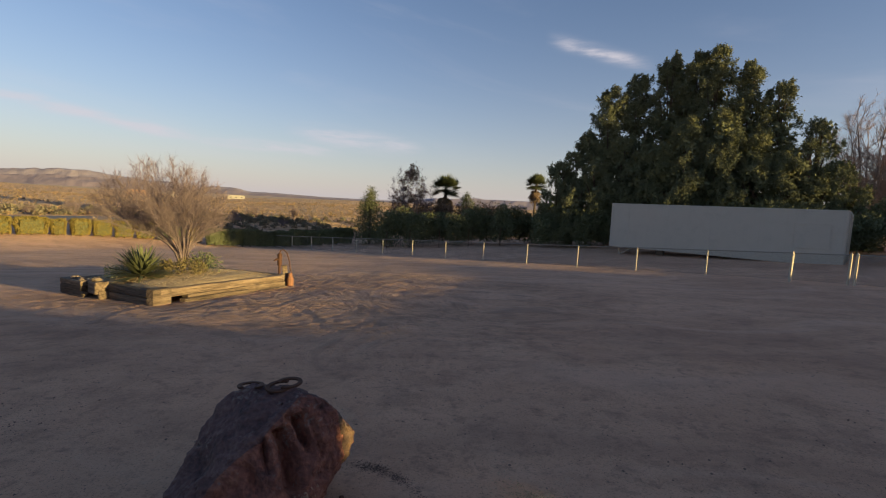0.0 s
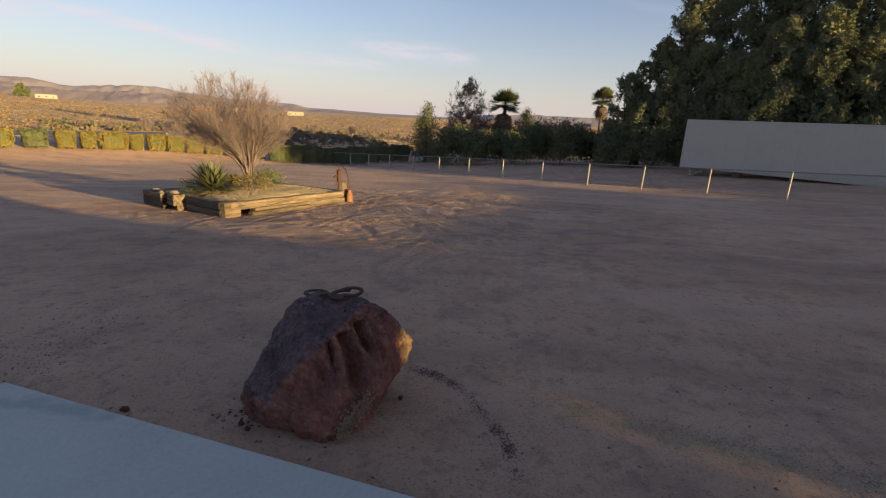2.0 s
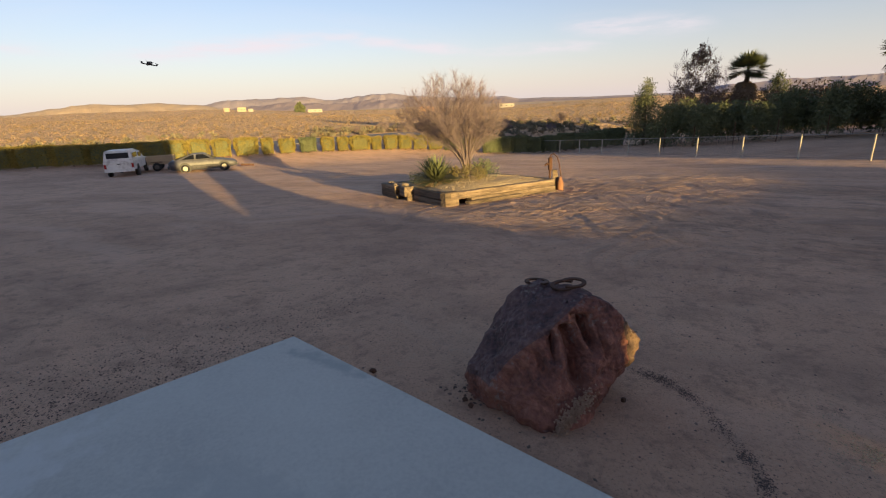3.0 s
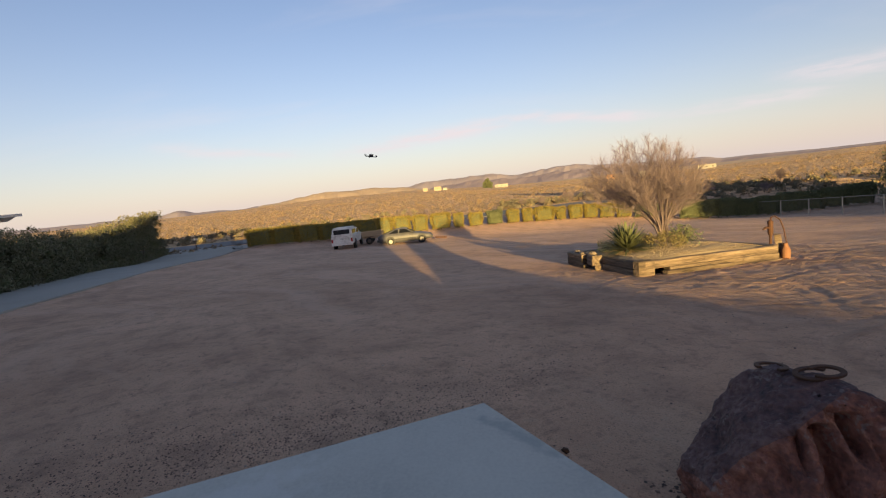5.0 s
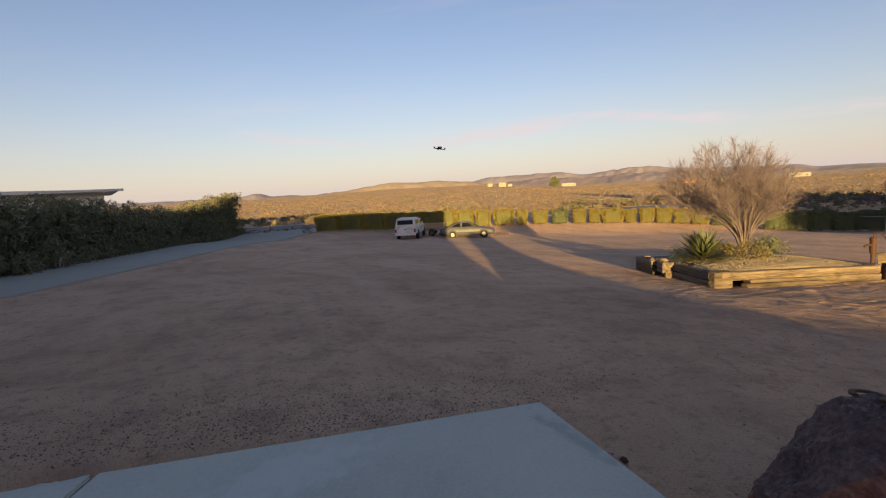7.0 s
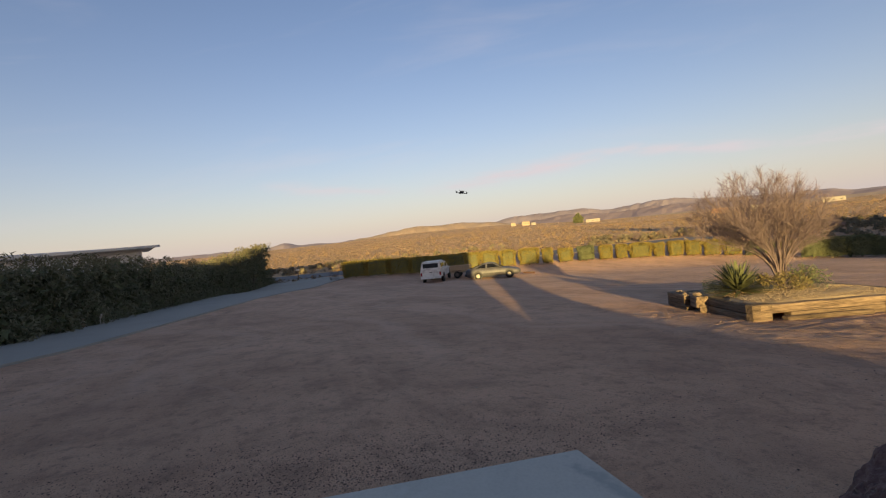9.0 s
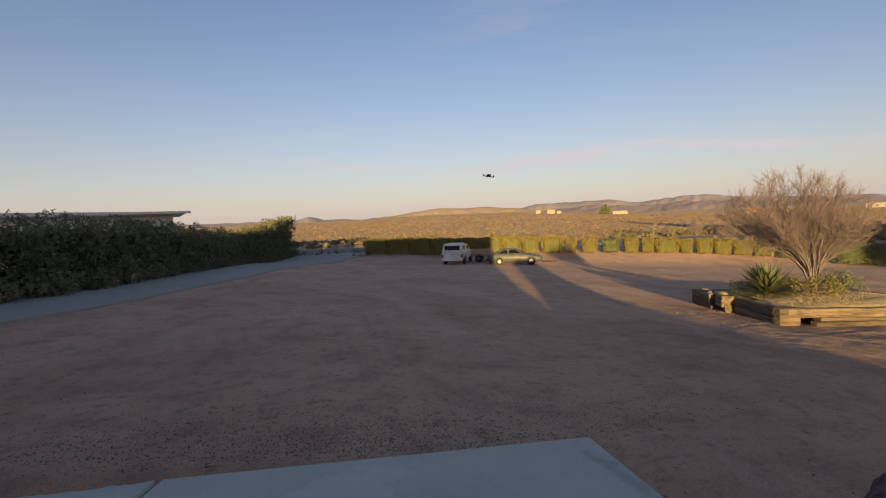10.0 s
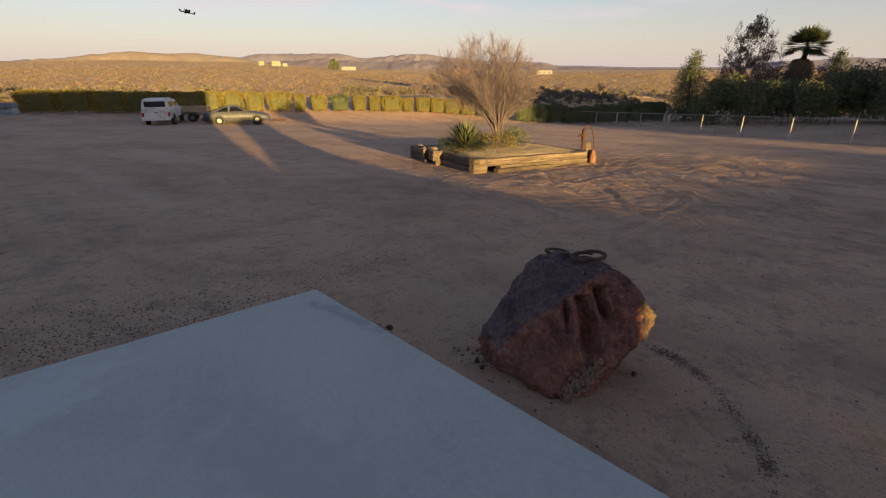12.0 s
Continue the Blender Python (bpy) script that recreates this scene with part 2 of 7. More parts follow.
    c = mixc(math_('MULTIPLY', ramp(blot, 0.44, 0.30), 0.35), c, (0.55, 0.39, 0.265))
    sweep = n.new("ShaderNodeMapping")
    sweep.inputs["Rotation"].default_value = (0, 0, radians(38))
    sweep.inputs["Scale"].default_value = (0.10, 0.95, 1)
    l.new(add.outputs[0], sweep.inputs[0])
    worn = tex(1.0, 4, 0.6, sweep.outputs[0])
    c = mixc(math_('MULTIPLY', ramp(worn, 0.48, 0.68), 0.42), c, (0.72, 0.47, 0.33))
    c = mixc(math_('MULTIPLY', ramp(worn, 0.46, 0.30), 0.30), c, (0.33, 0.20, 0.135))
    # open desert: golden hummocks between dry brush
    away = n.new("ShaderNodeVectorMath")
    away.operation = 'LENGTH'
    l.new(co.outputs["Object"], away.inputs[0])
    far = ramp(away.outputs["Value"], 50.0, 72.0)
    tuft = tex(0.75, 6, 0.7)
    swell = tex(0.06, 4, 0.6)
    wild = mixc(ramp(tuft, 0.40, 0.60), (0.84, 0.53, 0.28), (0.29, 0.18, 0.095))
    wild = mixc(math_('MULTIPLY', ramp(swell, 0.42, 0.62), 0.5), wild, (0.56, 0.37, 0.19))
    c = mixc(far, c, wild)
    l.new(c, b.inputs["Base Color"])
    h = math_('ADD', math_('MULTIPLY', ruts, math_('MULTIPLY_ADD', churned, 0.14, 0.08)), math_('ADD', math_('MULTIPLY', mid, 0.035), math_('ADD', math_('MULTIPLY', grit, 0.026), math_('MULTIPLY', blot, 0.03))))
    h = math_('ADD', h, math_('MULTIPLY', far, math_('ADD', math_('MULTIPLY', tuft, 0.9), math_('MULTIPLY', swell, 2.0))))
    bump = n.new("ShaderNodeBump")
    bump.inputs["Strength"].default_value = 0.85
    bump.inputs["Distance"].default_value = 1.0
    l.new(h, bump.inputs["Height"])
    l.new(bump.outputs[0], b.inputs["Normal"])
    return m


M_GROUND = ground_material()


def rock_material(name, base, dark, light):
    """Purplish desert varnish over rust-red rock, with pale specks."""
    m = material(name, base, dark, scale=4.0, fine=34, light=light, rough=0.75, bump=1.0, depth=0.06, spread=0.30)
    n, l = m.node_tree.nodes, m.node_tree.links
    b = n["Principled BSDF"]
    old = b.inputs["Base Color"].links[0].from_socket
    co = n.new("ShaderNodeTexCoord")
    sp = n.new("ShaderNodeTexNoise")
    sp.inputs["Scale"].default_value = 42
    sp.inputs["Detail"].default_value = 3
    where = n.new("ShaderNodeTexNoise")
    where.inputs["Scale"].default_value = 5
    for t in (sp, where):
        l.new(co.outputs["Object"], t.inputs["Vector"])
    mul = n.new("ShaderNodeMath")
    mul.operation = 'MULTIPLY'
    l.new(sp.outputs[0], mul.inputs[0])
    l.new(where.outputs[0], mul.inputs[1])
    mr = n.new("ShaderNodeMapRange")
    mr.inputs["From Min"].default_value, mr.inputs["From Max"].default_value = 0.335, 0.42
    mr.inputs["To Max"].default_value = 0.7
    l.new(mul.outputs[0], mr.inputs["Value"])
    mix = n.new("ShaderNodeMix")
    mix.data_type = 'RGBA'
    l.new(mr.outputs[0], mix.inputs[0])
    l.new(old, mix.inputs[6])
    mix.inputs[7].default_value = (0.26, 0.20, 0.17, 1)
    l.new(mix.outputs[2], b.inputs["Base Color"])
    return m


M_ROCK = rock_material("dark_red_rock", (0.125, 0.062, 0.056), (0.042, 0.024, 0.026), (0.21, 0.12, 0.10))
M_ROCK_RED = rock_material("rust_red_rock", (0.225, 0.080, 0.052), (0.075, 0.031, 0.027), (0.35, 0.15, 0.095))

# tone for the boulder's sun-facing tip, set to how sunlight shows there
M_ROCK_SUNTIP = rock_material("sunlit_tip_rock", (0.095, 0.054, 0.032), (0.04, 0.024, 0.018), (0.17, 0.10, 0.06))

M_BRUSH = material("dull_shrub_leaves", (0.145, 0.115, 0.042), (0.068, 0.056, 0.024), scale=3, fine=16, light=(0.20, 0.155, 0.06), rough=0.8, bump=0)


# ---------------------------------------------------------------- building helpers
def finish(name, bm, mat, parent=None, label="", flat=True):
    me = bpy.data.meshes.new(name)
    bm.to_mesh(me)
    bm.free()
    if mat:
        me.materials.append(mat)
    if not flat:
        me.shade_smooth()
    ob = new(name, me)
    if parent:
        ob.parent = parent
    if label:
        ob["label"] = label
    return ob


def part(name, bm, mat, parent, label="", flat=True):
    return finish(name, bm, mat, parent, label, flat)


def thing(name, m, label, category, group=""):
    ob = new(name)
    ob.empty_display_size = 0.2
    ob.matrix_basis = m
    return tagged(ob, label, category, group)


def box(bm, c, s, m=None, bevel=0.0):
    """A box of size s round c, with its edges rounded."""
    r = bmesh.ops.create_cube(bm, size=1.0, matrix=(m or Matrix()) @ Matrix.Translation(c) @ Matrix.Diagonal((*s, 1)))
    if bevel:
        edges = list({e for v in r["verts"] for e in v.link_edges})
        bmesh.ops.bevel(bm, geom=edges, offset=bevel, segments=2, affect='EDGES', profile=0.6)
    return bm


def one_box(c, s, m=None, bevel=0.0):
    return box(bmesh.new(), c, s, m, bevel)


def tube(bm, pts, radii, seg=8, cap=True):
    """A round bar along pts."""
    pts = [Vector(p) for p in pts]
    if not hasattr(radii, "__len__"):
        radii = [radii] * len(pts)
    rings = []
    prev = None
    for i, p in enumerate(pts):
        d = (pts[min(i + 1, len(pts) - 1)] - pts[max(i - 1, 0)]).normalized()
        if prev is None:
            side = d.orthogonal().normalized()
        else:
            side = (prev - d * prev.dot(d)).normalized()
        prev = side
        up = d.cross(side)
        rings.append([bm.verts.new(p + radii[i] * (math.cos(a) * side + math.sin(a) * up)) for a in [2 * math.pi * k / seg for k in range(seg)]])
    for a, b in zip(rings, rings[1:]):
        for k in range(seg):
            bm.faces.new((a[k], a[(k + 1) % seg], b[(k + 1) % seg], b[k]))
    if cap:
        bm.faces.new(list(reversed(rings[0])))
        bm.faces.new(rings[-1])
    return bm


def disc(bm, c, r, depth, axis="y", seg=20, bevel=0.0):
    turn = {"x": Matrix.Rotation(radians(90), 4, 'Y'), "y": Matrix.Rotation(radians(90), 4, 'X'), "z": Matrix()}[axis]
    o = bmesh.ops.create_cone(bm, cap_ends=True, segments=seg, radius1=r, radius2=r, depth=depth, matrix=Matrix.Translation(c) @ turn)
    if bevel:
        edges = [e for e in {e for v in o["verts"] for e in v.link_edges} if len(e.link_faces) == 2 and e.calc_face_angle(0) > 1.0]
        bmesh.ops.bevel(bm, geom=edges, offset=bevel, segments=2, affect='EDGES')
    return bm


def prism(profile, y0, y1, bevel=0.0, inset=None):
    """A closed outline in x, z drawn out from y0 to y1; inset moves the points of the y ends inwards by a share."""
    bm = bmesh.new()
    a = [bm.verts.new((x, y0, z)) for x, z in profile]
    b = [bm.verts.new((x, y1, z)) for x, z in profile]
    n = len(profile)
    bm.faces.new(a)
    bm.faces.new(list(reversed(b)))
    for i in range(n):
        bm.faces.new((a[i], b[i], b[(i + 1) % n], a[(i + 1) % n]))
    bmesh.ops.recalc_face_normals(bm, faces=bm.faces)
    if bevel:
        bmesh.ops.bevel(bm, geom=list(bm.edges), offset=bevel, segments=2, affect='EDGES', profile=0.6)
    return bm


def from_arrays(name, verts, faces, mat, parent=None, label="", flat=True):
    me = bpy.data.meshes.new(name)
    me.from_pydata(verts.tolist() if hasattr(verts, "tolist") else verts, [], faces.tolist() if hasattr(faces, "tolist") else faces)
    me.materials.append(mat)
    if not flat:
        me.shade_smooth()
    ob = new(name, me)
    if parent:
        ob.parent = parent
    if label:
        ob["label"] = label
    return ob


rng = np.random.default_rng(7)


def leaf_arrays(P, length, width, droop=0.0, out=None, r=None, spread=1.0, tri=True):
    """Pointed leaves at the places P, each turned its own way."""
    r = r or rng
    n = len(P)
    d = r.normal(size=(n, 3)) * spread
    if out is not None:
        d += out
    d[:, 2] -= droop
    d /= np.linalg.norm(d, axis=1)[:, None] + 1e-9
    s = np.cross(d, r.normal(size=(n, 3)))
    s /= np.linalg.norm(s, axis=1)[:, None] + 1e-9
    L = length * (0.6 + 0.8 * r.random(n))[:, None]
    Wd = width * (0.6 + 0.8 * r.random(n))[:, None]
    if tri:
        v = np.stack([P - d * L * 0.5 - s * Wd * 0.6, P - d * L * 0.4 + s * Wd * 0.6, P + d * L * 0.6], 1).reshape(-1, 3)
        return v, np.arange(3 * n).reshape(n, 3)
    v = np.stack([P - d * L * 0.5, P + s * Wd * 0.5, P + d * L * 0.5, P - s * Wd * 0.5], 1).reshape(-1, 3)
    f = np.arange(4 * n).reshape(n, 4)
    return v, f


# ---------------------------------------------------------------- ground
PLAIN = ((-181, 0.3), (-130, 0.3), (-90, 0.3), (-76, 0.45), (-68, 0.7), (-57, 0.62), (-46, 0.02), (-37, -0.22), (-24, -0.44), (-12, 0.0), (0, 0.05), (181, 0.1))


def plain(x, y, d):
    """Height of the open desert, which rises or falls slowly towards the hills."""
    az = math.degrees(math.atan2(x, y))
    el = 0.1
    for (a, h), (b, k) in zip(PLAIN, PLAIN[1:]):
        if a <= az <= b:
            el = h + (k - h) * (az - a) / (b - a)
    t = math.tan(radians(el))
    if d < 700:
        return -1.7 + (3.35 + 700 * t) / 625 * max(d - 75, 0)
    return 1.65 + d * t * (1 - 0.2 * smooth(700, 3500, d))


def gz(x, y):
    """Height of the ground: the yard falls away from the house, then the desert rises gently."""
    p = 0.126 + 0.031 * x - 0.0628 * y
    p += min(max(0.656 * x + 0.755 * y - 24, 0) * 0.07, 1.5) * (1 - 0.72 * smooth(45, 52, math.degrees(math.atan2(x, y))) if y > 1 else 1.0)
    n = -0.89 * x + 0.45 * y
    d = math.hypot(x, y)
    w = max(smooth(34, 50, n), smooth(60, 140, d))
    back = smooth(0.0, 30.0, 0.4 * x - 0.9 * y - 6)
    p = p * (1 - back) + 0.3 * back
    under = smooth(-0.05, 0.35, min(x * 0.957 - y * 0.29 + 3.28, 1.66 - 0.172 * x - 0.985 * y, 3.2 - x))
    p = p * (1 - under) + (-0.2) * under
    return p * (1 - w) + plain(x, y, d) * w


TRACKS = []
tr_ = random.Random(12)
# turning circles of the churned patch, then long sweeps across the yard: centre, radius, start and end bearing, depth
for k in range(46):
    c_ = (tr_.gauss(-1.2, 2.3), tr_.gauss(13.0, 2.6))
    a_ = tr_.uniform(-180, 180)
    TRACKS.append((*c_, tr_.uniform(1.6, 6.5), a_, a_ + tr_.uniform(50, 170), tr_.uniform(0.6, 1.0)))
for k in range(16):
    a_ = tr_.uniform(-180, 180)
    TRACKS.append((tr_.uniform(-8, -3.0), tr_.uniform(5.8, 9.0), tr_.uniform(3, 9), a_, a_ + tr_.uniform(30, 80), tr_.uniform(0.35, 0.7)))
for k in range(12):
    TRACKS.append((tr_.uniform(-14, -6), tr_.uniform(16, 26), tr_.uniform(5, 13), tr_.uniform(-180, 180), 400, tr_.uniform(0.35, 0.8)))
for k in range(9):
    TRACKS.append((-46 + tr_.gauss(0, 1.5), -22 + tr_.gauss(0, 1.5), 44 + 1.1 * k + tr_.uniform(-0.4, 0.4), 20, 110, tr_.uniform(0.2, 0.45)))


def ruts(x, y):
    """Depth of the tyre marks at the places x, y: twin grooves with thrown-up ridges."""
    z = np.zeros(len(x))
    for cx, cy, R, a0, a1, deep in TRACKS:
        dx, dy = x - cx, y - cy
        rr = np.hypot(dx, dy)
        w = rr - R + 0.25 * np.sin(np.arctan2(dx, dy) * 3 + R)
        az = (np.degrees(np.arctan2(dx, dy)) - a0) % 360
        span = min(a1 - a0, 360)
        gate = np.clip(az / 12, 0, 1) * np.clip((span - az) / 12, 0, 1) if span < 360 else 1.0
        for off in (-0.72, 0.72):
            q = np.abs(w - off)
            z += gate * deep * (np.exp(-((q - 0.12) / 0.045) ** 2) * 0.0075 - np.exp(-(q / 0.075) ** 2) * 0.0065)
    soft = np.clip(1.35 - np.hypot(x + 1.5, y - 12.5) / 7.5, 0, 1)
    return np.clip(z, -0.025, 0.03) * (0.55 + 0.6 * soft), soft


def lumps(x, y):
    """Slow and quick unevenness of the dirt at one place."""
    return 0.03 * noise.noise((x * 0.35, y * 0.35, 1)) + 0.014 * noise.noise((x * 1.7, y * 1.7, 5))


def make_ground():
    radii = [0.0]
    r = 0.35
    while r < 4700:
        radii.append(r)
        if r < 4.5:
            r += 0.12
        elif r < 19:
            r += 0.075
        elif r < 60:
            r *= 1.018
        else:
            r *= 1.05
    bearings = []
    a = -180.0
    while a < 180:
        bearings.append(radians(a))
        a += 0.36 if -72 <= a < 40 else 1.6
    seg = len(bearings)
    verts = [(0, 0, gz(0, 0))]
    for r in radii[1:]:
        for a in bearings:
            x, y = r * math.sin(a), r * math.cos(a)
            z = gz(x, y)
            near = 1 - smooth(45, 80, r)
            if near > 0:
                z += near * lumps(x, y)
                if 5 < r < 19:
                    z += 0.006 * noise.noise((x * 6, y * 6, 2))
            if r > 60:
                z += min((r - 60) / 200, 1.0) * (0.8 * noise.noise((x * 0.012, y * 0.012, 3)) + 0.3 * noise.noise((x * 0.05, y * 0.05, 8)))
            verts.append((x, y, z))
    V = np.array(verts)
    d = np.hypot(V[:, 0], V[:, 1])
    pick = (d > 4.6) & (d < 48)
    rut, soft = ruts(V[pick, 0], V[pick, 1])
    V[pick, 2] += rut * np.clip((d[pick] - 4.6) / 2, 0, 1)
    faces = [(0, 1 + i, 1 + (i + 1) % seg) for i in range(seg)]
    for k in range(len(radii) - 2):
        a, b = 1 + k * seg, 1 + (k + 1) * seg
        for i in range(seg):
            j = (i + 1) % seg
            faces.append((a + i, b + i, b + j, a + j))
    me = bpy.data.meshes.new("ground")
    me.from_pydata(V.tolist(), [], faces)
    me.materials.append(M_GROUND)
    me.shade_smooth()
    return tagged(new("ground", me), "sandy desert yard of packed dirt and gravel", "ground", kind="structure")


def ribbon(name, left, right, mat, label, lift=0.03, thick=0.12, cuts=40):
    """A strip of paving between two lines of the plan, laid on the ground."""
    bm = bmesh.new()

    def along(line, s):
        seglen = [math.dist(a, b) for a, b in zip(line, line[1:])]
        t = s * sum(seglen)
        for (a, b), l_ in zip(zip(line, line[1:]), seglen):
            if t <= l_ + 1e-6:
                k = t / l_
                return a[0] + (b[0] - a[0]) * k, a[1] + (b[1] - a[1]) * k
            t -= l_
        return line[-1]

    rows = []
    for i in range(cuts + 1):
        a, b = along(left, i / cuts), along(right, i / cuts)
        za, zb = gz(*a) + lift, gz(*b) + lift
        rows.append([bm.verts.new((*a, za - thick)), bm.verts.new((*a, za)), bm.verts.new(((a[0] + b[0]) / 2, (a[1] + b[1]) / 2, (za + zb) / 2 + 0.02)), bm.verts.new((*b, zb)), bm.verts.new((*b, zb - thick))])
    for r0, r1 in zip(rows, rows[1:]):
        for k in range(4):
            bm.faces.new((r0[k], r0[k + 1], r1[k + 1], r1[k]))
    bmesh.ops.recalc_face_normals(bm, faces=bm.faces)
    return tagged(finish(name, bm, mat), label, name.split("_")[0], kind="structure")


def slab(name, outline, top, thick, mat, label):
    bm = bmesh.new()
    a = [bm.verts.new((x, y, top)) for x, y in outline]
    f = bm.faces.new(a)
    if f.normal.z < 0:
        f.normal_flip()
    r = bmesh.ops.extrude_face_region(bm, geom=[f])
    bmesh.ops.translate(bm, vec=(0, 0, -thick), verts=[v for v in r["geom"] if isinstance(v, bmesh.types.BMVert)])
    bmesh.ops.recalc_face_normals(bm, faces=bm.faces)
    edges = [e for e in bm.edges if all(abs(v.co.z - top) < 1e-4 for v in e.verts)]
    bmesh.ops.bevel(bm, geom=edges, offset=0.012, segments=2, affect='EDGES')
    return tagged(finish(name, bm, mat), label, "pavement", kind="structure")


make_ground()
# patio slab: two pours with an open joint between them
slab("pavement_1", [(-2.745, 2.15), (3.2, 1.09), (3.2, -4.2), (-3.60, -0.62)], 0.03, 0.3, M_SLAB, "pale grey concrete patio slab with worn edge")
slab("pavement_2", [(-3.607, -0.642), (3.2, -4.225), (3.2, -9.0), (-5.9, -9.0)], 0.03, 0.3, M_SLAB, "pale grey concrete patio slab beyond a joint")
ribbon("driveway", [(3.0, -9.2), (-11.8, -4.05), (-13.2, -3.2), (-18.25, -1.54), (-30.4, 2.37), (-38.0, 5.6), (-45.6, 9.86), (-50.5, 14.0)], [(1.9, -12.1), (-14.9, -6.2), (-18.35, -4.9), (-29.5, -2.4), (-40.6, 0.5), (-55.7, 6.3), (-60, 8.0)], M_DRIVE, "long pale concrete driveway beside the shrubs", lift=0.05)
HEDGE_DIR = Vector((0.534, 0.845))
HEDGE_OUT = Vector((-0.845, 0.534))
road_c = Vector((-36.0, 27.0)) + HEDGE_OUT * 13.0
ribbon("road", [tuple(road_c - HEDGE_OUT * 4 + HEDGE_DIR * s) for s in (-200, -60, 0, 12, 22)], [tuple(road_c + HEDGE_OUT * 4 + HEDGE_DIR * s) for s in (-200, -60, 0, 12, 22)], M_ROAD, "grey asphalt road behind the hedge", lift=0.06, cuts=120)


# far mountains: height of the skyline over the bearing
SKYLINE = ((-130, 0.5), (-95, 0.72), (-84, 0.68), (-82, 1.05), (-80, 0.66), (-76, 0.75), (-74, 1.2), (-72.6, 0.85), (-67, 1.5), (-60, 1.4), (-53, 1.5), (-47, 1.6), (-43.5, 1.15), (-40, 1.5), (-38, 1.65),
           (-34, 1.3), (-31, 0.95), (-26, 0.8), (-23.8, 0.8), (-21.7, 0.45), (-12, 0.28), (-5, 0.3), (0, 0.9), (5, 1.1), (13, 1.05), (25, 0.9), (60, 0.7), (120, 0.6))


def skyline(az):
    for (a, h), (b, k) in zip(SKYLINE, SKYLINE[1:]):
        if a <= az <= b:
            t = (az - a) / (b - a)
            return h + (k - h) * t * t * (3 - 2 * t)
    return 0.5


def mountains(name, r0, tall, jag, seed, mat, label, rough=0.22):
    """A ridge all round; tall gives its share of the skyline at a bearing."""
    bm = bmesh.new()
    rows = []
    n, m = 1500, 11
    for i in range(n + 1):
        az = -130 + 250 * i / n
        h = r0 * math.tan(radians(skyline(az))) * tall(az)
        col = []
        for k in range(m):
            t = k / (m - 1)
            r = r0 * (0.86 + 0.16 * t + 0.006 * noise.noise((az * 1.3, t * 3, seed)))
            f = smooth(0, 1, t) * (1 + rough * (1 - t) * noise.fractal((az * 0.4, t * 4, seed + 4), 0.9, 2.1, 4))
            a = radians(az)
            col.append(bm.verts.new((r * math.sin(a), r * math.cos(a), -40 + (h * (1 + jag * noise.fractal((az * 0.4 + (1 - t) * 0.5, seed, (1 - t) * 2.6), 0.9, 2.1, 4)) + 40 + 1.65) * f)))
        rows.append(col)
    for a, b in zip(rows, rows[1:]):
        for k in range(m - 1):
            bm.faces.new((a[k], b[k], b[k + 1], a[k + 1]))
    return tagged(finish(name, bm, mat), label, "mountain", kind="structure")


# low relief and lilac colours imitate haze over the far ranges
mountains("backdrop_far", 4600, lambda az: 0.55 + 0.45 * max(smooth(-60, -54, az), 1 - smooth(-80, -73, az)), 0.12, 2.0, M_MOUNT, "distant desert mountains, tinted purple-brown for haze", 0.09)
mountains("backdrop_near", 3500, lambda az: 0.98 * smooth(-76, -72, az) * (1 - smooth(-60, -50, az)), 0.10, 9.0, M_HILL, "low tan foothills before the mountains", 0.10)
mountains("backdrop_middle", 3800, lambda az: 0.62 * smooth(-58, -51, az) * (1 - 0.3 * smooth(-20, -10, az)), 0.3, 5.0, M_RIDGE, "brown ridges before the mountains, tinted for haze", 0.08)

from mathutils.bvhtree import BVHTree


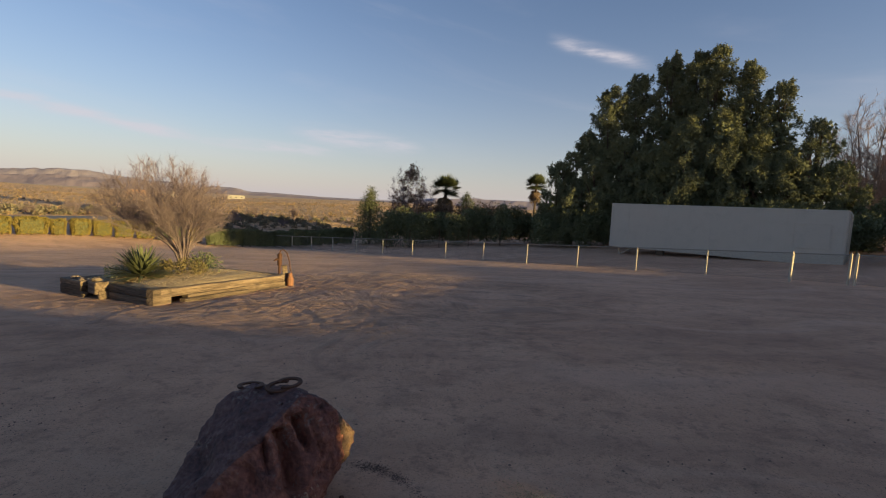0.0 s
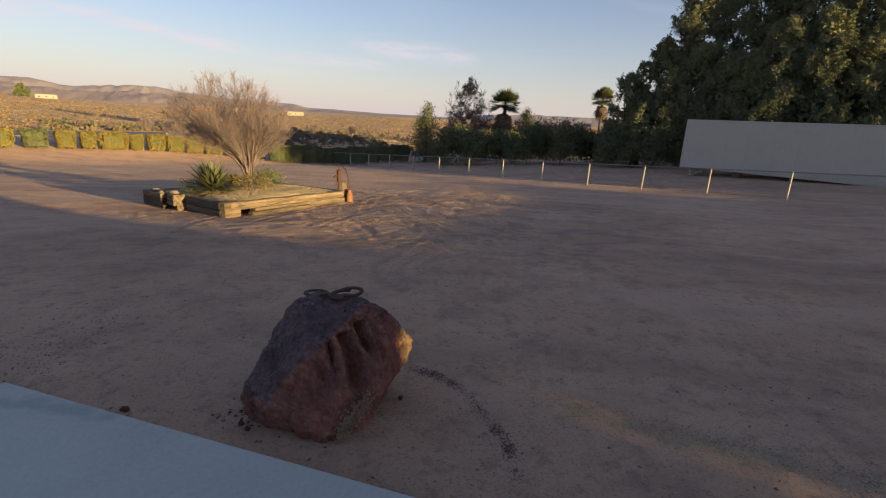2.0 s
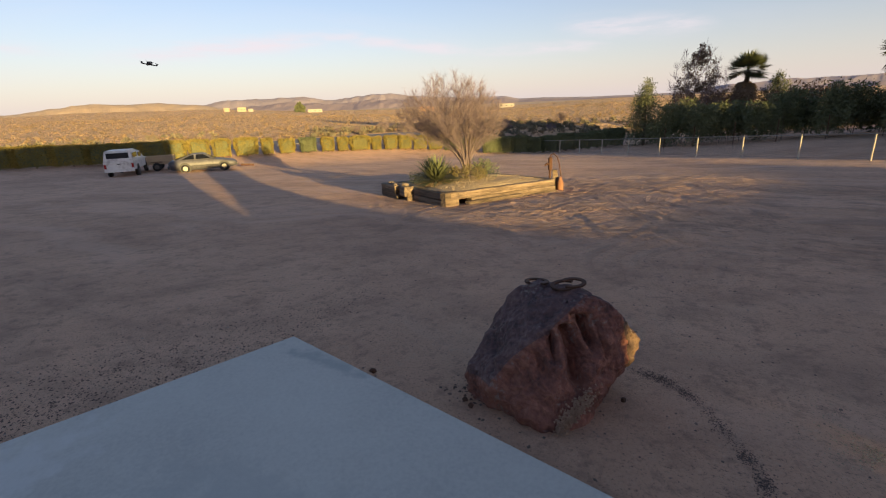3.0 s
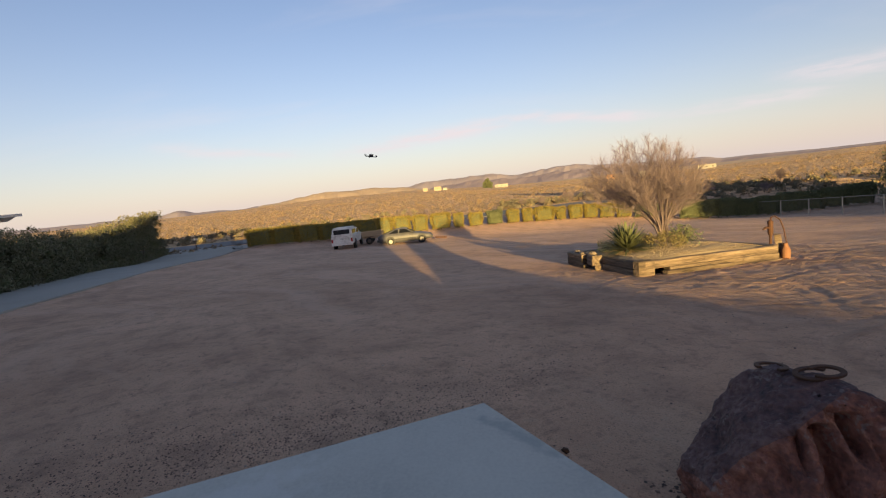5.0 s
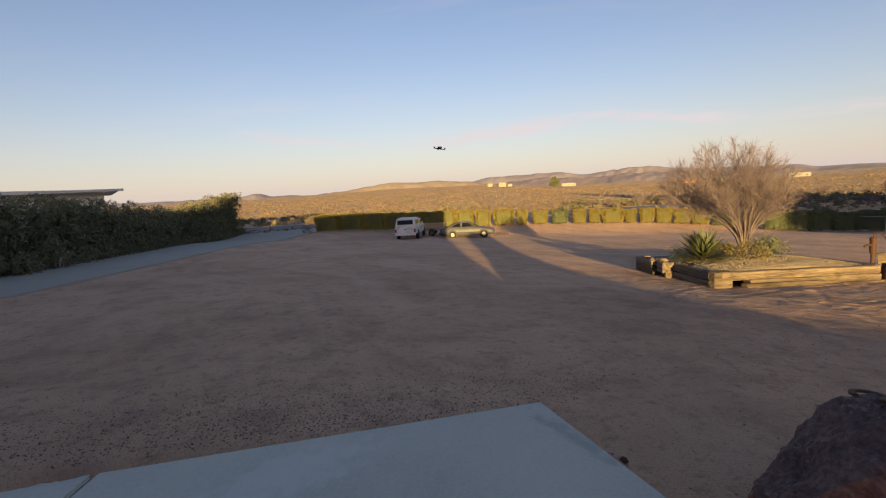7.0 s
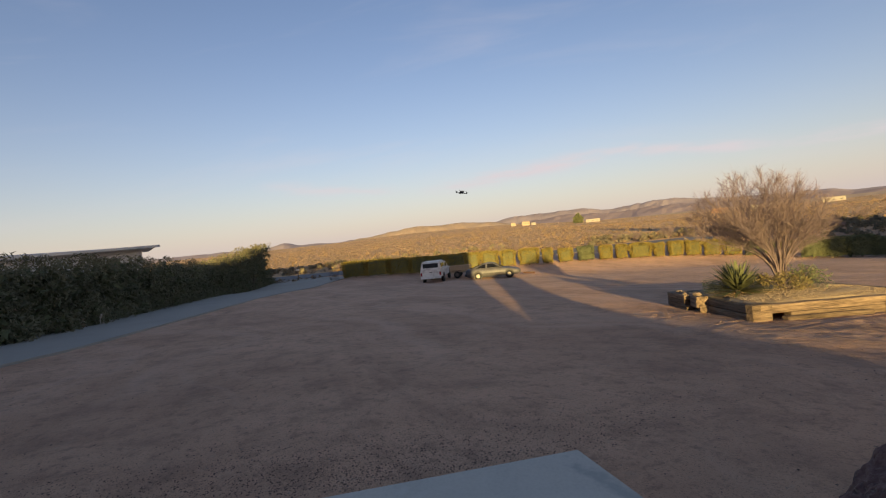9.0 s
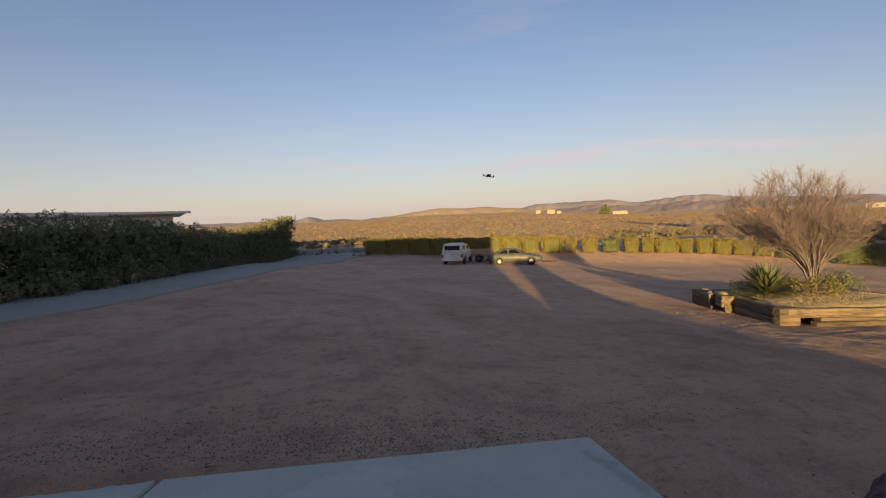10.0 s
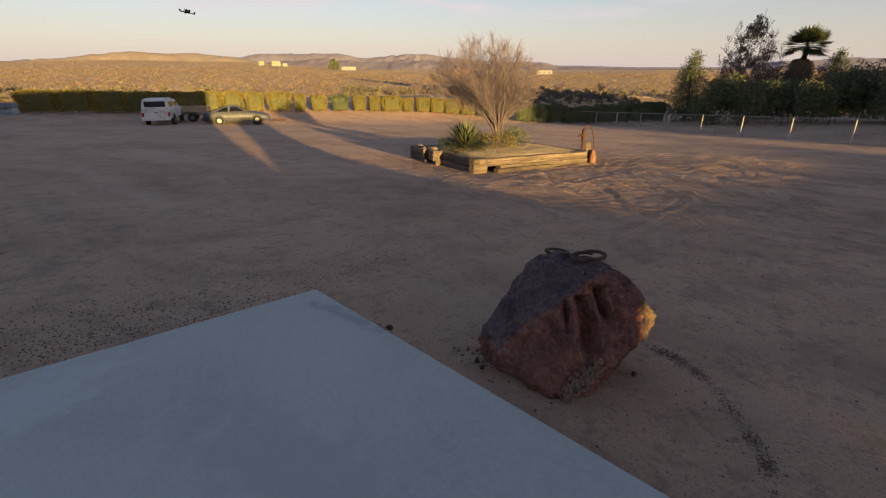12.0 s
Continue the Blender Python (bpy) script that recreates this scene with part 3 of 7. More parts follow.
# ---------------------------------------------------------------- plants
class Twigs:
    """Collects tapered limbs into one mesh."""

    def __init__(self, seed):
        self.v, self.f = [], []
        self.r = random.Random(seed)
        self.tips = []
        self.mains = []
        self.top = -1

    def limb(self, pts, radii, seg):
        base = len(self.v)
        side = None
        for i, p in enumerate(pts):
            d = (pts[min(i + 1, len(pts) - 1)] - pts[max(i - 1, 0)]).normalized()
            side = d.orthogonal().normalized() if side is None else (side - d * side.dot(d)).normalized()
            up = d.cross(side)
            for k in range(seg):
                a = 2 * math.pi * k / seg
                self.v.append(p + radii[i] * (math.cos(a) * side + math.sin(a) * up))
        for i in range(len(pts) - 1):
            for k in range(seg):
                j = (k + 1) % seg
                self.f.append((base + i * seg + k, base + i * seg + j, base + (i + 1) * seg + j, base + (i + 1) * seg + k))

    def grow(self, p, d, length, radius, depth, spread=0.6, rise=0.25, kids=(2, 3), shrink=0.72, wob=0.16, steps=4, thin=0.55, least=0.003):
        r = self.r
        pts, radii = [p.copy()], [radius]
        for i in range(steps):
            d = (d + Vector((r.gauss(0, wob), r.gauss(0, wob), r.gauss(0, wob) + rise * 0.2))).normalized()
            p = p + d * length / steps
            pts.append(p.copy())
            radii.append(max(radius * (1 - (1 - thin) * (i + 1) / steps), least))
        if depth == self.top:
            kept = self.flush()
            self.limb(pts, radii, 7)
            self.mains.append(self.flush())
            self.v, self.f = kept
        else:
            self.limb(pts, radii, 5 if depth >= 2 else 3)
        if depth <= 0:
            self.tips.append(p)
            return
        for k in range(r.randint(*kids)):
            at = r.uniform(0.45, 1.0) if k else 1.0
            i = min(int(at * steps), steps)
            q = pts[i]
            nd = (d + Vector((r.gauss(0, spread), r.gauss(0, spread), r.gauss(rise * 0.5, spread * 0.7)))).normalized()
            self.grow(q, nd, length * shrink * r.uniform(0.75, 1.15), radii[i] * (0.8 if not k else 0.62), depth - 1, spread, rise, kids, shrink, wob, steps, thin, least)

    def flush(self):
        """Returns what is collected so far."""
        v, f = self.v, self.f
        self.v, self.f = [], []
        return v, f

    def make(self, name, mat, parent, label=""):
        me = bpy.data.meshes.new(name)
        me.from_pydata([tuple(v) for v in self.v], [], self.f)
        me.materials.append(mat)
        me.shade_smooth()
        ob = new(name, me)
        ob.parent = parent
        if label:
            ob["label"] = label
        return ob


def at(az, d):
    return d * math.sin(radians(az)), d * math.cos(radians(az))


def cloud(clumps, per, r, flat=1.0, shell=0.45):
    """Places for leaves in a set of clumps (x, y, z, radius)."""
    out, nrm = [], []
    for x, y, z, rad in clumps:
        n = max(int(per * rad * rad), 8)
        d = r.normal(size=(n, 3))
        d /= np.linalg.norm(d, axis=1)[:, None]
        rr = rad * (1 - shell * r.random(n) ** 1.6)
        lump = 1 + 0.25 * np.sin(d[:, 0] * 5 + x) * np.sin(d[:, 1] * 6 + y) + 0.15 * np.sin(d[:, 2] * 9 + z)
        q = d * (rr * lump)[:, None]
        q[:, 2] *= flat
        out.append(q + np.array((x, y, z)))
        nrm.append(d)
    return np.concatenate(out), np.concatenate(nrm)


def leafy(name, clumps, per, length, width, mat, parent, seed, flat=1.0, droop=0.3, label="", shell=0.45):
    r = np.random.default_rng(seed)
    P, N = cloud(clumps, per, r, flat, shell)
    v, f = leaf_arrays(P, length, width, droop, out=N * 0.7, r=r)
    return from_arrays(name, v, f, mat, parent, label)


def big_tree(x, y, height, radius, seed, mat, label, trunk_r=0.35, per=260, leaf=(0.34, 0.13), low=0.12, n=46, lean=0.0):
    """A broad evergreen: limbs that end in hanging clumps of small leaves."""
    ob = thing("tree", pose(x, y, gz(x, y)), label, "tree")
    tw = Twigs(seed)
    r = random.Random(seed)
    clumps = []
    for k in range(n):
        h = r.random() ** 1.15
        z = height * (low + (0.95 - low) * h)
        reach = radius * (1.0 if h < 0.35 else math.sqrt(max(1 - ((h - 0.35) / 0.68) ** 2, 0.0))) * math.sqrt(r.uniform(0.12, 1.0))
        a = r.uniform(0, 2 * math.pi)
        c = Vector((math.cos(a) * reach + lean * z, math.sin(a) * reach, z))
        rad = radius * r.uniform(0.17, 0.30)
        clumps.append((c.x, c.y, c.z, rad))
        if k % 3 == 0:
            p0 = Vector((lean * z * 0.3, 0, max(0.2, z * 0.35)))
            mid = p0.lerp(c, 0.5) + Vector((0, 0, 0.1 * height * r.random()))
            tw.limb([p0, mid, c], [trunk_r * 0.4, trunk_r * 0.25, 0.03], 6)
        for s in range(4):
            b = r.uniform(0, 2 * math.pi)
            clumps.append((c.x + math.cos(b) * rad * 0.9, c.y + math.sin(b) * rad * 0.9, c.z + r.uniform(-0.7, 0.6) * rad, rad * r.uniform(0.35, 0.6)))
    # upright plumes round the head
    for k in range(int(n * 0.45)):
        a = r.uniform(0, 2 * math.pi)
        h = r.uniform(0.45, 0.97)
        reach = radius * math.sqrt(max(1 - ((h - 0.35) / 0.68) ** 2, 0.02)) * r.uniform(0.55, 0.88) if h > 0.35 else radius * 0.8
        rad = radius * r.uniform(0.085, 0.13)
        for s in range(4):
            clumps.append((math.cos(a) * reach + lean * height * h, math.sin(a) * reach, height * h * 0.94 + s * rad * 1.05, rad * (1 - 0.2 * s)))
    tw.limb([Vector((0, 0, -0.3)), Vector((0.1, 0, height * 0.3)), Vector((lean * height * 0.6, 0.1, height * 0.8))], [trunk_r * 1.25, trunk_r, trunk_r * 0.3], 10)
    tw.make("trunk", M_BARK, ob)
    leafy("inner_shade_fill", [(c[0], c[1], c[2], c[3] * 0.72) for c in clumps], per * 0.16, leaf[0] * 2.6, leaf[1] * 4.0, mat, ob, seed + 1, 1.5, -0.2, shell=0.8)["kind"] = "stuff"
    leafy("crown", clumps, per, leaf[0], leaf[1], mat, ob, seed, 1.65, -0.35)
    return ob


def shrub(name, x, y, w, d, h, yaw, seed, mat, label, cat="shrub", group="", per=420, leaf=(0.11, 0.05), lumps=14, z=None, core=True):
    ob = thing(name, pose(x, y, gz(x, y) if z is None else z, 0, 0, yaw), label, cat, group)
    r = random.Random(seed)
    cl = []
    for k in range(lumps):
        rad = min(w, d, h) * r.uniform(0.28, 0.42)
        cl.append((r.uniform(-0.5, 0.5) * max(w - rad, 0.05), r.uniform(-0.5, 0.5) * max(d - rad, 0.05), rad * 0.7 + r.random() ** 0.7 * max(h - 1.6 * rad, 0.02), rad))
    leafy("foliage", cl, per / max(min(w, d, h), 0.3) ** 0.6, leaf[0], leaf[1], mat, ob, seed, droop=0.0)
    tw = Twigs(seed)
    tw.limb([Vector((0, 0, -0.08)), Vector((0.02, 0.03, h * 0.3)), Vector((-0.03, 0.02, h * 0.65))], [0.03, 0.02, 0.01], 5)
    tw.make("stem", M_BARK, ob)
    return ob


def hedge_bush(x, y, w, d, h, yaw, seed, mat, label, group):
    """A bush clipped into a rounded block: leaves all over its faces, stems below."""
    r = np.random.default_rng(seed)
    ob = thing("hedge_bush", pose(x, y, gz(x, y), 0, 0, yaw), label, "hedge", group)
    n = int(1500 * (w * h + d * h + w * d * 0.5) / 2.2)
    p = r.uniform(-1, 1, size=(n, 3))
    face = r.integers(0, 5, n)
    for k, (ax, sg) in enumerate(((0, 1), (0, -1), (1, 1), (1, -1), (2, 1))):
        p[face == k, ax] = sg
    nrm = np.sign(p) * (np.abs(p) > 0.99)
    q = p / (np.sum(np.abs(p) ** 7, axis=1) ** (1 / 7))[:, None]
    q *= (1 - 0.2 * r.random(n) ** 1.5 + 0.05 * np.sin(q[:, 0] * 4 + seed) * np.sin(q[:, 2] * 5 + seed * 2))[:, None]
    taper = 0.80 + 0.20 * (q[:, 2:3] * 0.5 + 0.5) ** 0.7
    q = np.concatenate([q[:, :2] * taper * np.array((w / 2, d / 2)), q[:, 2:3] * h * 0.51 + h * 0.50], 1)
    v, f = leaf_arrays(q, 0.10, 0.05, 0.0, out=nrm * 0.5, r=r)
    from_arrays("foliage", v, f, mat, ob)
    # solid box in dark green stands in for the shaded inside
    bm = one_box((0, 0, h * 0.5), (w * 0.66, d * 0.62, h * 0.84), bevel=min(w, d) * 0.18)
    part("inner_shade_fill", bm, M_DARKLEAF, ob)
    tw = Twigs(seed)
    tw.limb([Vector((0, 0, -0.1)), Vector((0.03, 0, h * 0.4))], [0.06, 0.04], 6)
    tw.make("stem", M_BARK, ob)
    return ob


def fan_palm(x, y, top, crown, trunk_r, seed, label, skirt=0.0, fronds=34, z=None):
    z0 = gz(x, y) if z is None else z
    h = top - z0 - crown * 0.95
    ob = thing("palm_tree", pose(x, y, z0), label, "palm")
    bm = bmesh.new()
    r = random.Random(seed)
    pts = [Vector((0.04 * math.sin(i), 0.03 * math.cos(i * 2), h * i / 8)) for i in range(9)]
    tube(bm, pts, [trunk_r * (1.3 - 0.4 * i / 8) for i in range(9)], 9)
    part("trunk", bm, M_BARK, ob, flat=False)
    v, f = [], []
    dv, df = [], []
    for k in range(fronds):
        dead = k / fronds < skirt
        el = r.uniform(-1.4, -0.8) if dead else math.asin(r.uniform(-0.45, 1.0))
        a = r.uniform(0, 2 * math.pi)
        d = Vector((math.cos(a) * math.cos(el), math.sin(a) * math.cos(el), math.sin(el)))
        side = d.cross(Vector((0, 0, 1))).normalized()
        up = side.cross(d)
        stalk = crown * r.uniform(0.4, 0.55)
        o = Vector((0, 0, h - (r.uniform(0, 0.6) * crown if dead else 0)))
        hub = o + d * stalk
        V, F = (dv, df) if dead else (v, f)
        b = len(V)
        V += [o + side * 0.02, o - side * 0.02, hub - side * 0.02, hub + side * 0.02]
        F.append((b, b + 1, b + 2, b + 3))
        for j in range(11):
            t = (j - 5) / 5 * 1.35
            dd = (d * math.cos(t) + side * math.sin(t)).normalized()
            L = crown * 0.62 * (1 - 0.18 * abs(t))
            tip = hub + dd * L - Vector((0, 0, 0.05 * L * (1 + abs(t)) if not dead else 0.4 * L))
            s2 = dd.cross(up).normalized() * crown * 0.036
            m_ = hub + dd * L * 0.55 - Vector((0, 0, 0.03 * L))
            b = len(V)
            V += [hub.copy(), m_ + s2, tip, m_ - s2]
            F.append((b, b + 1, b + 2, b + 3))
    from_arrays("crown", [tuple(q) for q in v], f, M_PALM, ob)
    if dv:
        from_arrays("skirt", [tuple(q) for q in dv], df, M_DRYFROND, ob, "hanging dry brown fronds")
    return ob


def bare_tree(x, y, height, seed, mat, label, stems=1, spread=0.5, depth=6, radius=0.2, kids=(2, 3), z=None, rise=0.3, first=0.34, tilt=(0.15, 0.75), wob=0.16, least=0.003, spray=None):
    ob = thing("bare_tree", pose(x, y, gz(x, y) if z is None else z), label, "tree")
    tw = Twigs(seed)
    tw.top = depth
    tw.least = least
    for s in range(stems):
        a = 2 * math.pi * s / max(stems, 1) + tw.r.uniform(-0.3, 0.3)
        t = 0.0 if stems == 1 else tw.r.uniform(*tilt)
        d = Vector((math.cos(a) * t, math.sin(a) * t, 1)).normalized()
        tw.grow(Vector((0.06 * math.cos(a), 0.06 * math.sin(a), -0.1)) if stems > 1 else Vector((0, 0, -0.2)), d, height * first, radius, depth, spread, rise, kids, wob=wob, least=least)
    for v_, f_ in tw.mains:
        o = from_arrays("stem", [tuple(q) for q in v_], f_, mat, ob, flat=False)
    tw.make("twig_mass", mat, ob)["kind"] = "stuff"
    if spray:
        g = np.random.default_rng(seed)
        P = np.repeat(np.array([tuple(q) for q in tw.tips]), spray[0], axis=0)
        up = g.normal(size=P.shape) * 0.75 + np.array((0, 0, 0.55))
        up /= np.linalg.norm(up, axis=1)[:, None]
        v_, f_ = leaf_arrays(P + up * spray[1] * 0.3, spray[1], spray[2], out=up * 6, r=g)
        from_arrays("fine_growth", v_, f_, mat, ob)["kind"] = "stuff"
    return ob


def bare_crown(x, y, z, centre, radii, seed, mat, label, mains=28, wide=104.0, fork=0.3, base_r=0.022, second=11, third=7, fine=5, l2=0.62, l3=0.32, l4=0.2, least=0.0035, foot=0.09, name="bare_tree", up=0.3, rise=0.3, stray=0.6, stalk=0.0, start=0.3):
    """A leafless tree: limbs fan out of one foot to the shell of a round crown and fork three times on the way."""
    ob = thing(name, pose(x, y, z), label, "tree")
    r = random.Random(seed)
    tw = Twigs(seed)
    c, R = Vector(centre), Vector(radii)
    UP = Vector((0, 0, 1))

    def inside(q):
        d = q - c
        return math.sqrt((d.x / R.x) ** 2 + (d.y / R.y) ** 2 + (d.z / R.z) ** 2)

    def shoot(q, d, L, steps, bend):
        pts = [q.copy()]
        for i in range(steps):
            d = (d + UP * bend / steps + Vector((r.gauss(0, 0.09), r.gauss(0, 0.09), r.gauss(0, 0.06)))).normalized()
            nxt = pts[-1] + d * L / steps
            if inside(nxt) > 1.0 + 0.1 * r.random() ** 3 and i:
                break
            pts.append(nxt)
        return pts

    P, D = [], []
    for k in range(mains):
        th = radians(wide) * math.sqrt((k + 0.5) / mains)
        ph = k * 2.39996 + r.uniform(-0.35, 0.35)
        d0 = Vector((math.sin(th) * math.cos(ph), math.sin(th) * math.sin(ph), math.cos(th)))
        T = c + Vector((d0.x * R.x, d0.y * R.y, d0.z * R.z)) * r.uniform(0.82, 1.0)
        B = Vector((foot * math.cos(ph) * r.random(), foot * math.sin(ph) * r.random(), -0.1))
        span = (T - B).length
        lead = (T - B).normalized()
        c1 = B + (UP * (0.75 + stalk) + lead * 0.35 * (1 - stalk)) * span * fork
        c2 = T - (lead * 0.75 + UP * rise) * span * 0.3
        pts, rad = [], []
        n = 10
        for i in range(n + 1):
            t = i / n
            q = B * (1 - t) ** 3 + c1 * 3 * t * (1 - t) ** 2 + c2 * 3 * t * t * (1 - t) + T * t ** 3
            q += Vector((r.gauss(0, 0.012), r.gauss(0, 0.012), 0)) * span * 0.5 * t
            pts.append(q)
            rad.append(max(base_r * (1 - t) ** 0.8, least * 1.3))
        kept = tw.flush()
        tw.limb(pts, rad, 6)
        v_, f_ = tw.flush()
        from_arrays("stem", [tuple(q) for q in v_], f_, mat, ob, flat=False)
        tw.v, tw.f = kept
        for j in range(second):
            t = start + (1 - start) * (j + r.random()) / second
            i = min(int(t * n), n - 1)
            q = pts[i].lerp(pts[i + 1], t * n - i)
            tan = (pts[i + 1] - pts[i]).normalized()
            out = (q - c * 0.8)
            out = out.normalized() if out.length > 0.05 else UP
            e = (tan * 0.8 + out * 0.35 + UP * up + Vector((r.gauss(0, stray), r.gauss(0, stray), r.gauss(0, stray * 0.7)))).normalized()
            s2 = shoot(q, e, l2 * r.uniform(0.6, 1.15) * (1.25 - 0.55 * t), 4, 0.35)
            tw.limb(s2, [max(base_r * 0.36 * (1 - t * 0.6) * (1 - 0.75 * a / 4), least) for a in range(len(s2))], 4)
            for g in range(third):
                i2 = r.randint(0, len(s2) - 2)
                q3 = s2[i2].lerp(s2[i2 + 1], r.random())
                t3 = (s2[i2 + 1] - s2[i2]).normalized()
                e3 = (t3 * 0.9 + UP * up * 0.8 + Vector((r.gauss(0, 0.5), r.gauss(0, 0.5), r.gauss(0, 0.36)))).normalized()
                s3 = shoot(q3, e3, l3 * r.uniform(0.6, 1.2), 2, 0.3)
                tw.limb(s3, [least * (1.05 - 0.25 * a) for a in range(len(s3))], 3)
                for h in range(fine):
                    P.append(tuple(s3[0].lerp(s3[-1], r.uniform(0.2, 1.0))))
                    D.append(tuple(e3))
    tw.make("twig_mass", mat, ob)["kind"] = "stuff"
    g = np.random.default_rng(seed)
    P, D = np.array(P), np.array(D)
    e = D + g.normal(size=P.shape) * 0.4 + np.array((0, 0, up * 0.6))
    e /= np.linalg.norm(e, axis=1)[:, None]
    v_, f_ = leaf_arrays(P + e * l4 * 0.45, l4, least * 1.3, out=e * 9, r=g)
    from_arrays("fine_growth", v_, f_, mat, ob)["kind"] = "stuff"
    return ob


def plume_tree(plumes, seed, mat, label, per=1750, leaf=(0.15, 0.045), trunk_r=0.3):
    """An evergreen of several upright plumes (x, y, low, top, radius), each with soft clumps of fine hanging leaves."""
    x0 = sum(q[0] for q in plumes) / len(plumes)
    y0 = sum(q[1] for q in plumes) / len(plumes)
    z0 = gz(x0, y0)
    ob = thing("tree", pose(x0, y0, z0), label, "tree")
    r = random.Random(seed)
    tw = Twigs(seed)
    clumps, hearts = [], []
    for x, y, low, top, R in plumes:
        x, y, low, top = x - x0, y - y0, low - z0, top - z0
        tall = top - low
        n = int(10 + 5.2 * tall * R / 2.0)
        for k in range(n):
            h = r.random() ** 0.85
            prof = math.sqrt(max(1 - ((h - 0.38) / 0.64) ** 2, 0.0)) if h > 0.38 else 0.82 + 0.18 * h / 0.38
            a = r.uniform(0, 6.283)
            q = R * prof * math.sqrt(r.uniform(0.2, 1.0)) * 0.86
            rad = R * r.uniform(0.20, 0.36) * (1 - 0.35 * h)
            cx, cy, cz = x + q * math.cos(a), y + q * math.sin(a), low + h * (tall - rad)
            clumps.append((cx, cy, cz, rad))
            for s_ in range(3):
                b = r.uniform(0, 6.283)
                clumps.append((cx + math.cos(b) * rad * 0.85, cy + math.sin(b) * rad * 0.85, cz + r.uniform(-0.5, 0.95) * rad, rad * r.uniform(0.32, 0.55)))
            if k % 4 == 0:
                tw.limb([Vector((x * 0.4, y * 0.4, low * 0.6 + 0.3 + cz * 0.25)), Vector((x * 0.75 + cx * 0.25, y * 0.75 + cy * 0.25, cz * 0.7)), Vector((cx, cy, cz))], [trunk_r * 0.35, trunk_r * 0.2, 0.03], 5)
        for k in range(int(n * 0.55)):
            h = r.random()
            prof = math.sqrt(max(1 - ((h - 0.38) / 0.64) ** 2, 0.0)) if h > 0.38 else 0.9
            a = r.uniform(0, 6.283)
            q = R * prof * 0.55 * math.sqrt(r.random())
            hearts.append((x + q * math.cos(a), y + q * math.sin(a), low + h * tall * 0.92, R * 0.32))
        # ragged spires at the head
        for k in range(7):
            a, q = r.uniform(0, 6.283), R * r.uniform(0.05, 0.5)
            for s_ in range(3):
                rad = R * 0.13 * (1 - 0.25 * s_)
                clumps.append((x + q * math.cos(a), y + q * math.sin(a), top - 0.35 - q * 0.8 + s_ * rad * 1.2, rad))
    tw.limb([Vector((0, 0, -0.3)), Vector((0.1, 0, 2.0)), Vector((0.0, 0.1, max(q[3] for q in plumes) * 0.6))], [trunk_r * 1.3, trunk_r, trunk_r * 0.35], 10)
    tw.make("trunk", M_BARK, ob)
    leafy("inner_shade_fill", hearts, 160, 0.3, 0.2, mat, ob, seed + 1, 1.3, 0.2, shell=0.9)["kind"] = "stuff"
    g = np.random.default_rng(seed)
    P = []
    for cx, cy, cz, rad in clumps:
        n = max(int(per * rad * rad), 6)
        # each clump is a tapering spray that leans up and out
        lean_ = g.normal(size=3) * 0.45 + np.array((0, 0, 0.95))
        lean_ /= np.linalg.norm(lean_)
        t = g.beta(1.3, 1.9, n)[:, None]
        q = g.normal(size=(n, 3)) * rad * (0.50 * (1 - t) + 0.06) + lean_ * (t * 2.9 - 1.0) * rad
        P.append(q + np.array((cx, cy, cz)))
    P = np.concatenate(P)
    v, f = leaf_arrays(P, leaf[0], leaf[1], 0.55, r=g)
    from_arrays("crown", v, f, mat, ob)
    return ob


M_PALM = material("palm_fronds", (0.07, 0.085, 0.032), (0.035, 0.045, 0.018), scale=2, fine=8, light=(0.11, 0.115, 0.042), rough=0.6, bump=0)
M_DRYFROND = material("dry_fronds", (0.15, 0.095, 0.05), (0.08, 0.05, 0.028), scale=2, fine=8, rough=0.9, bump=0)


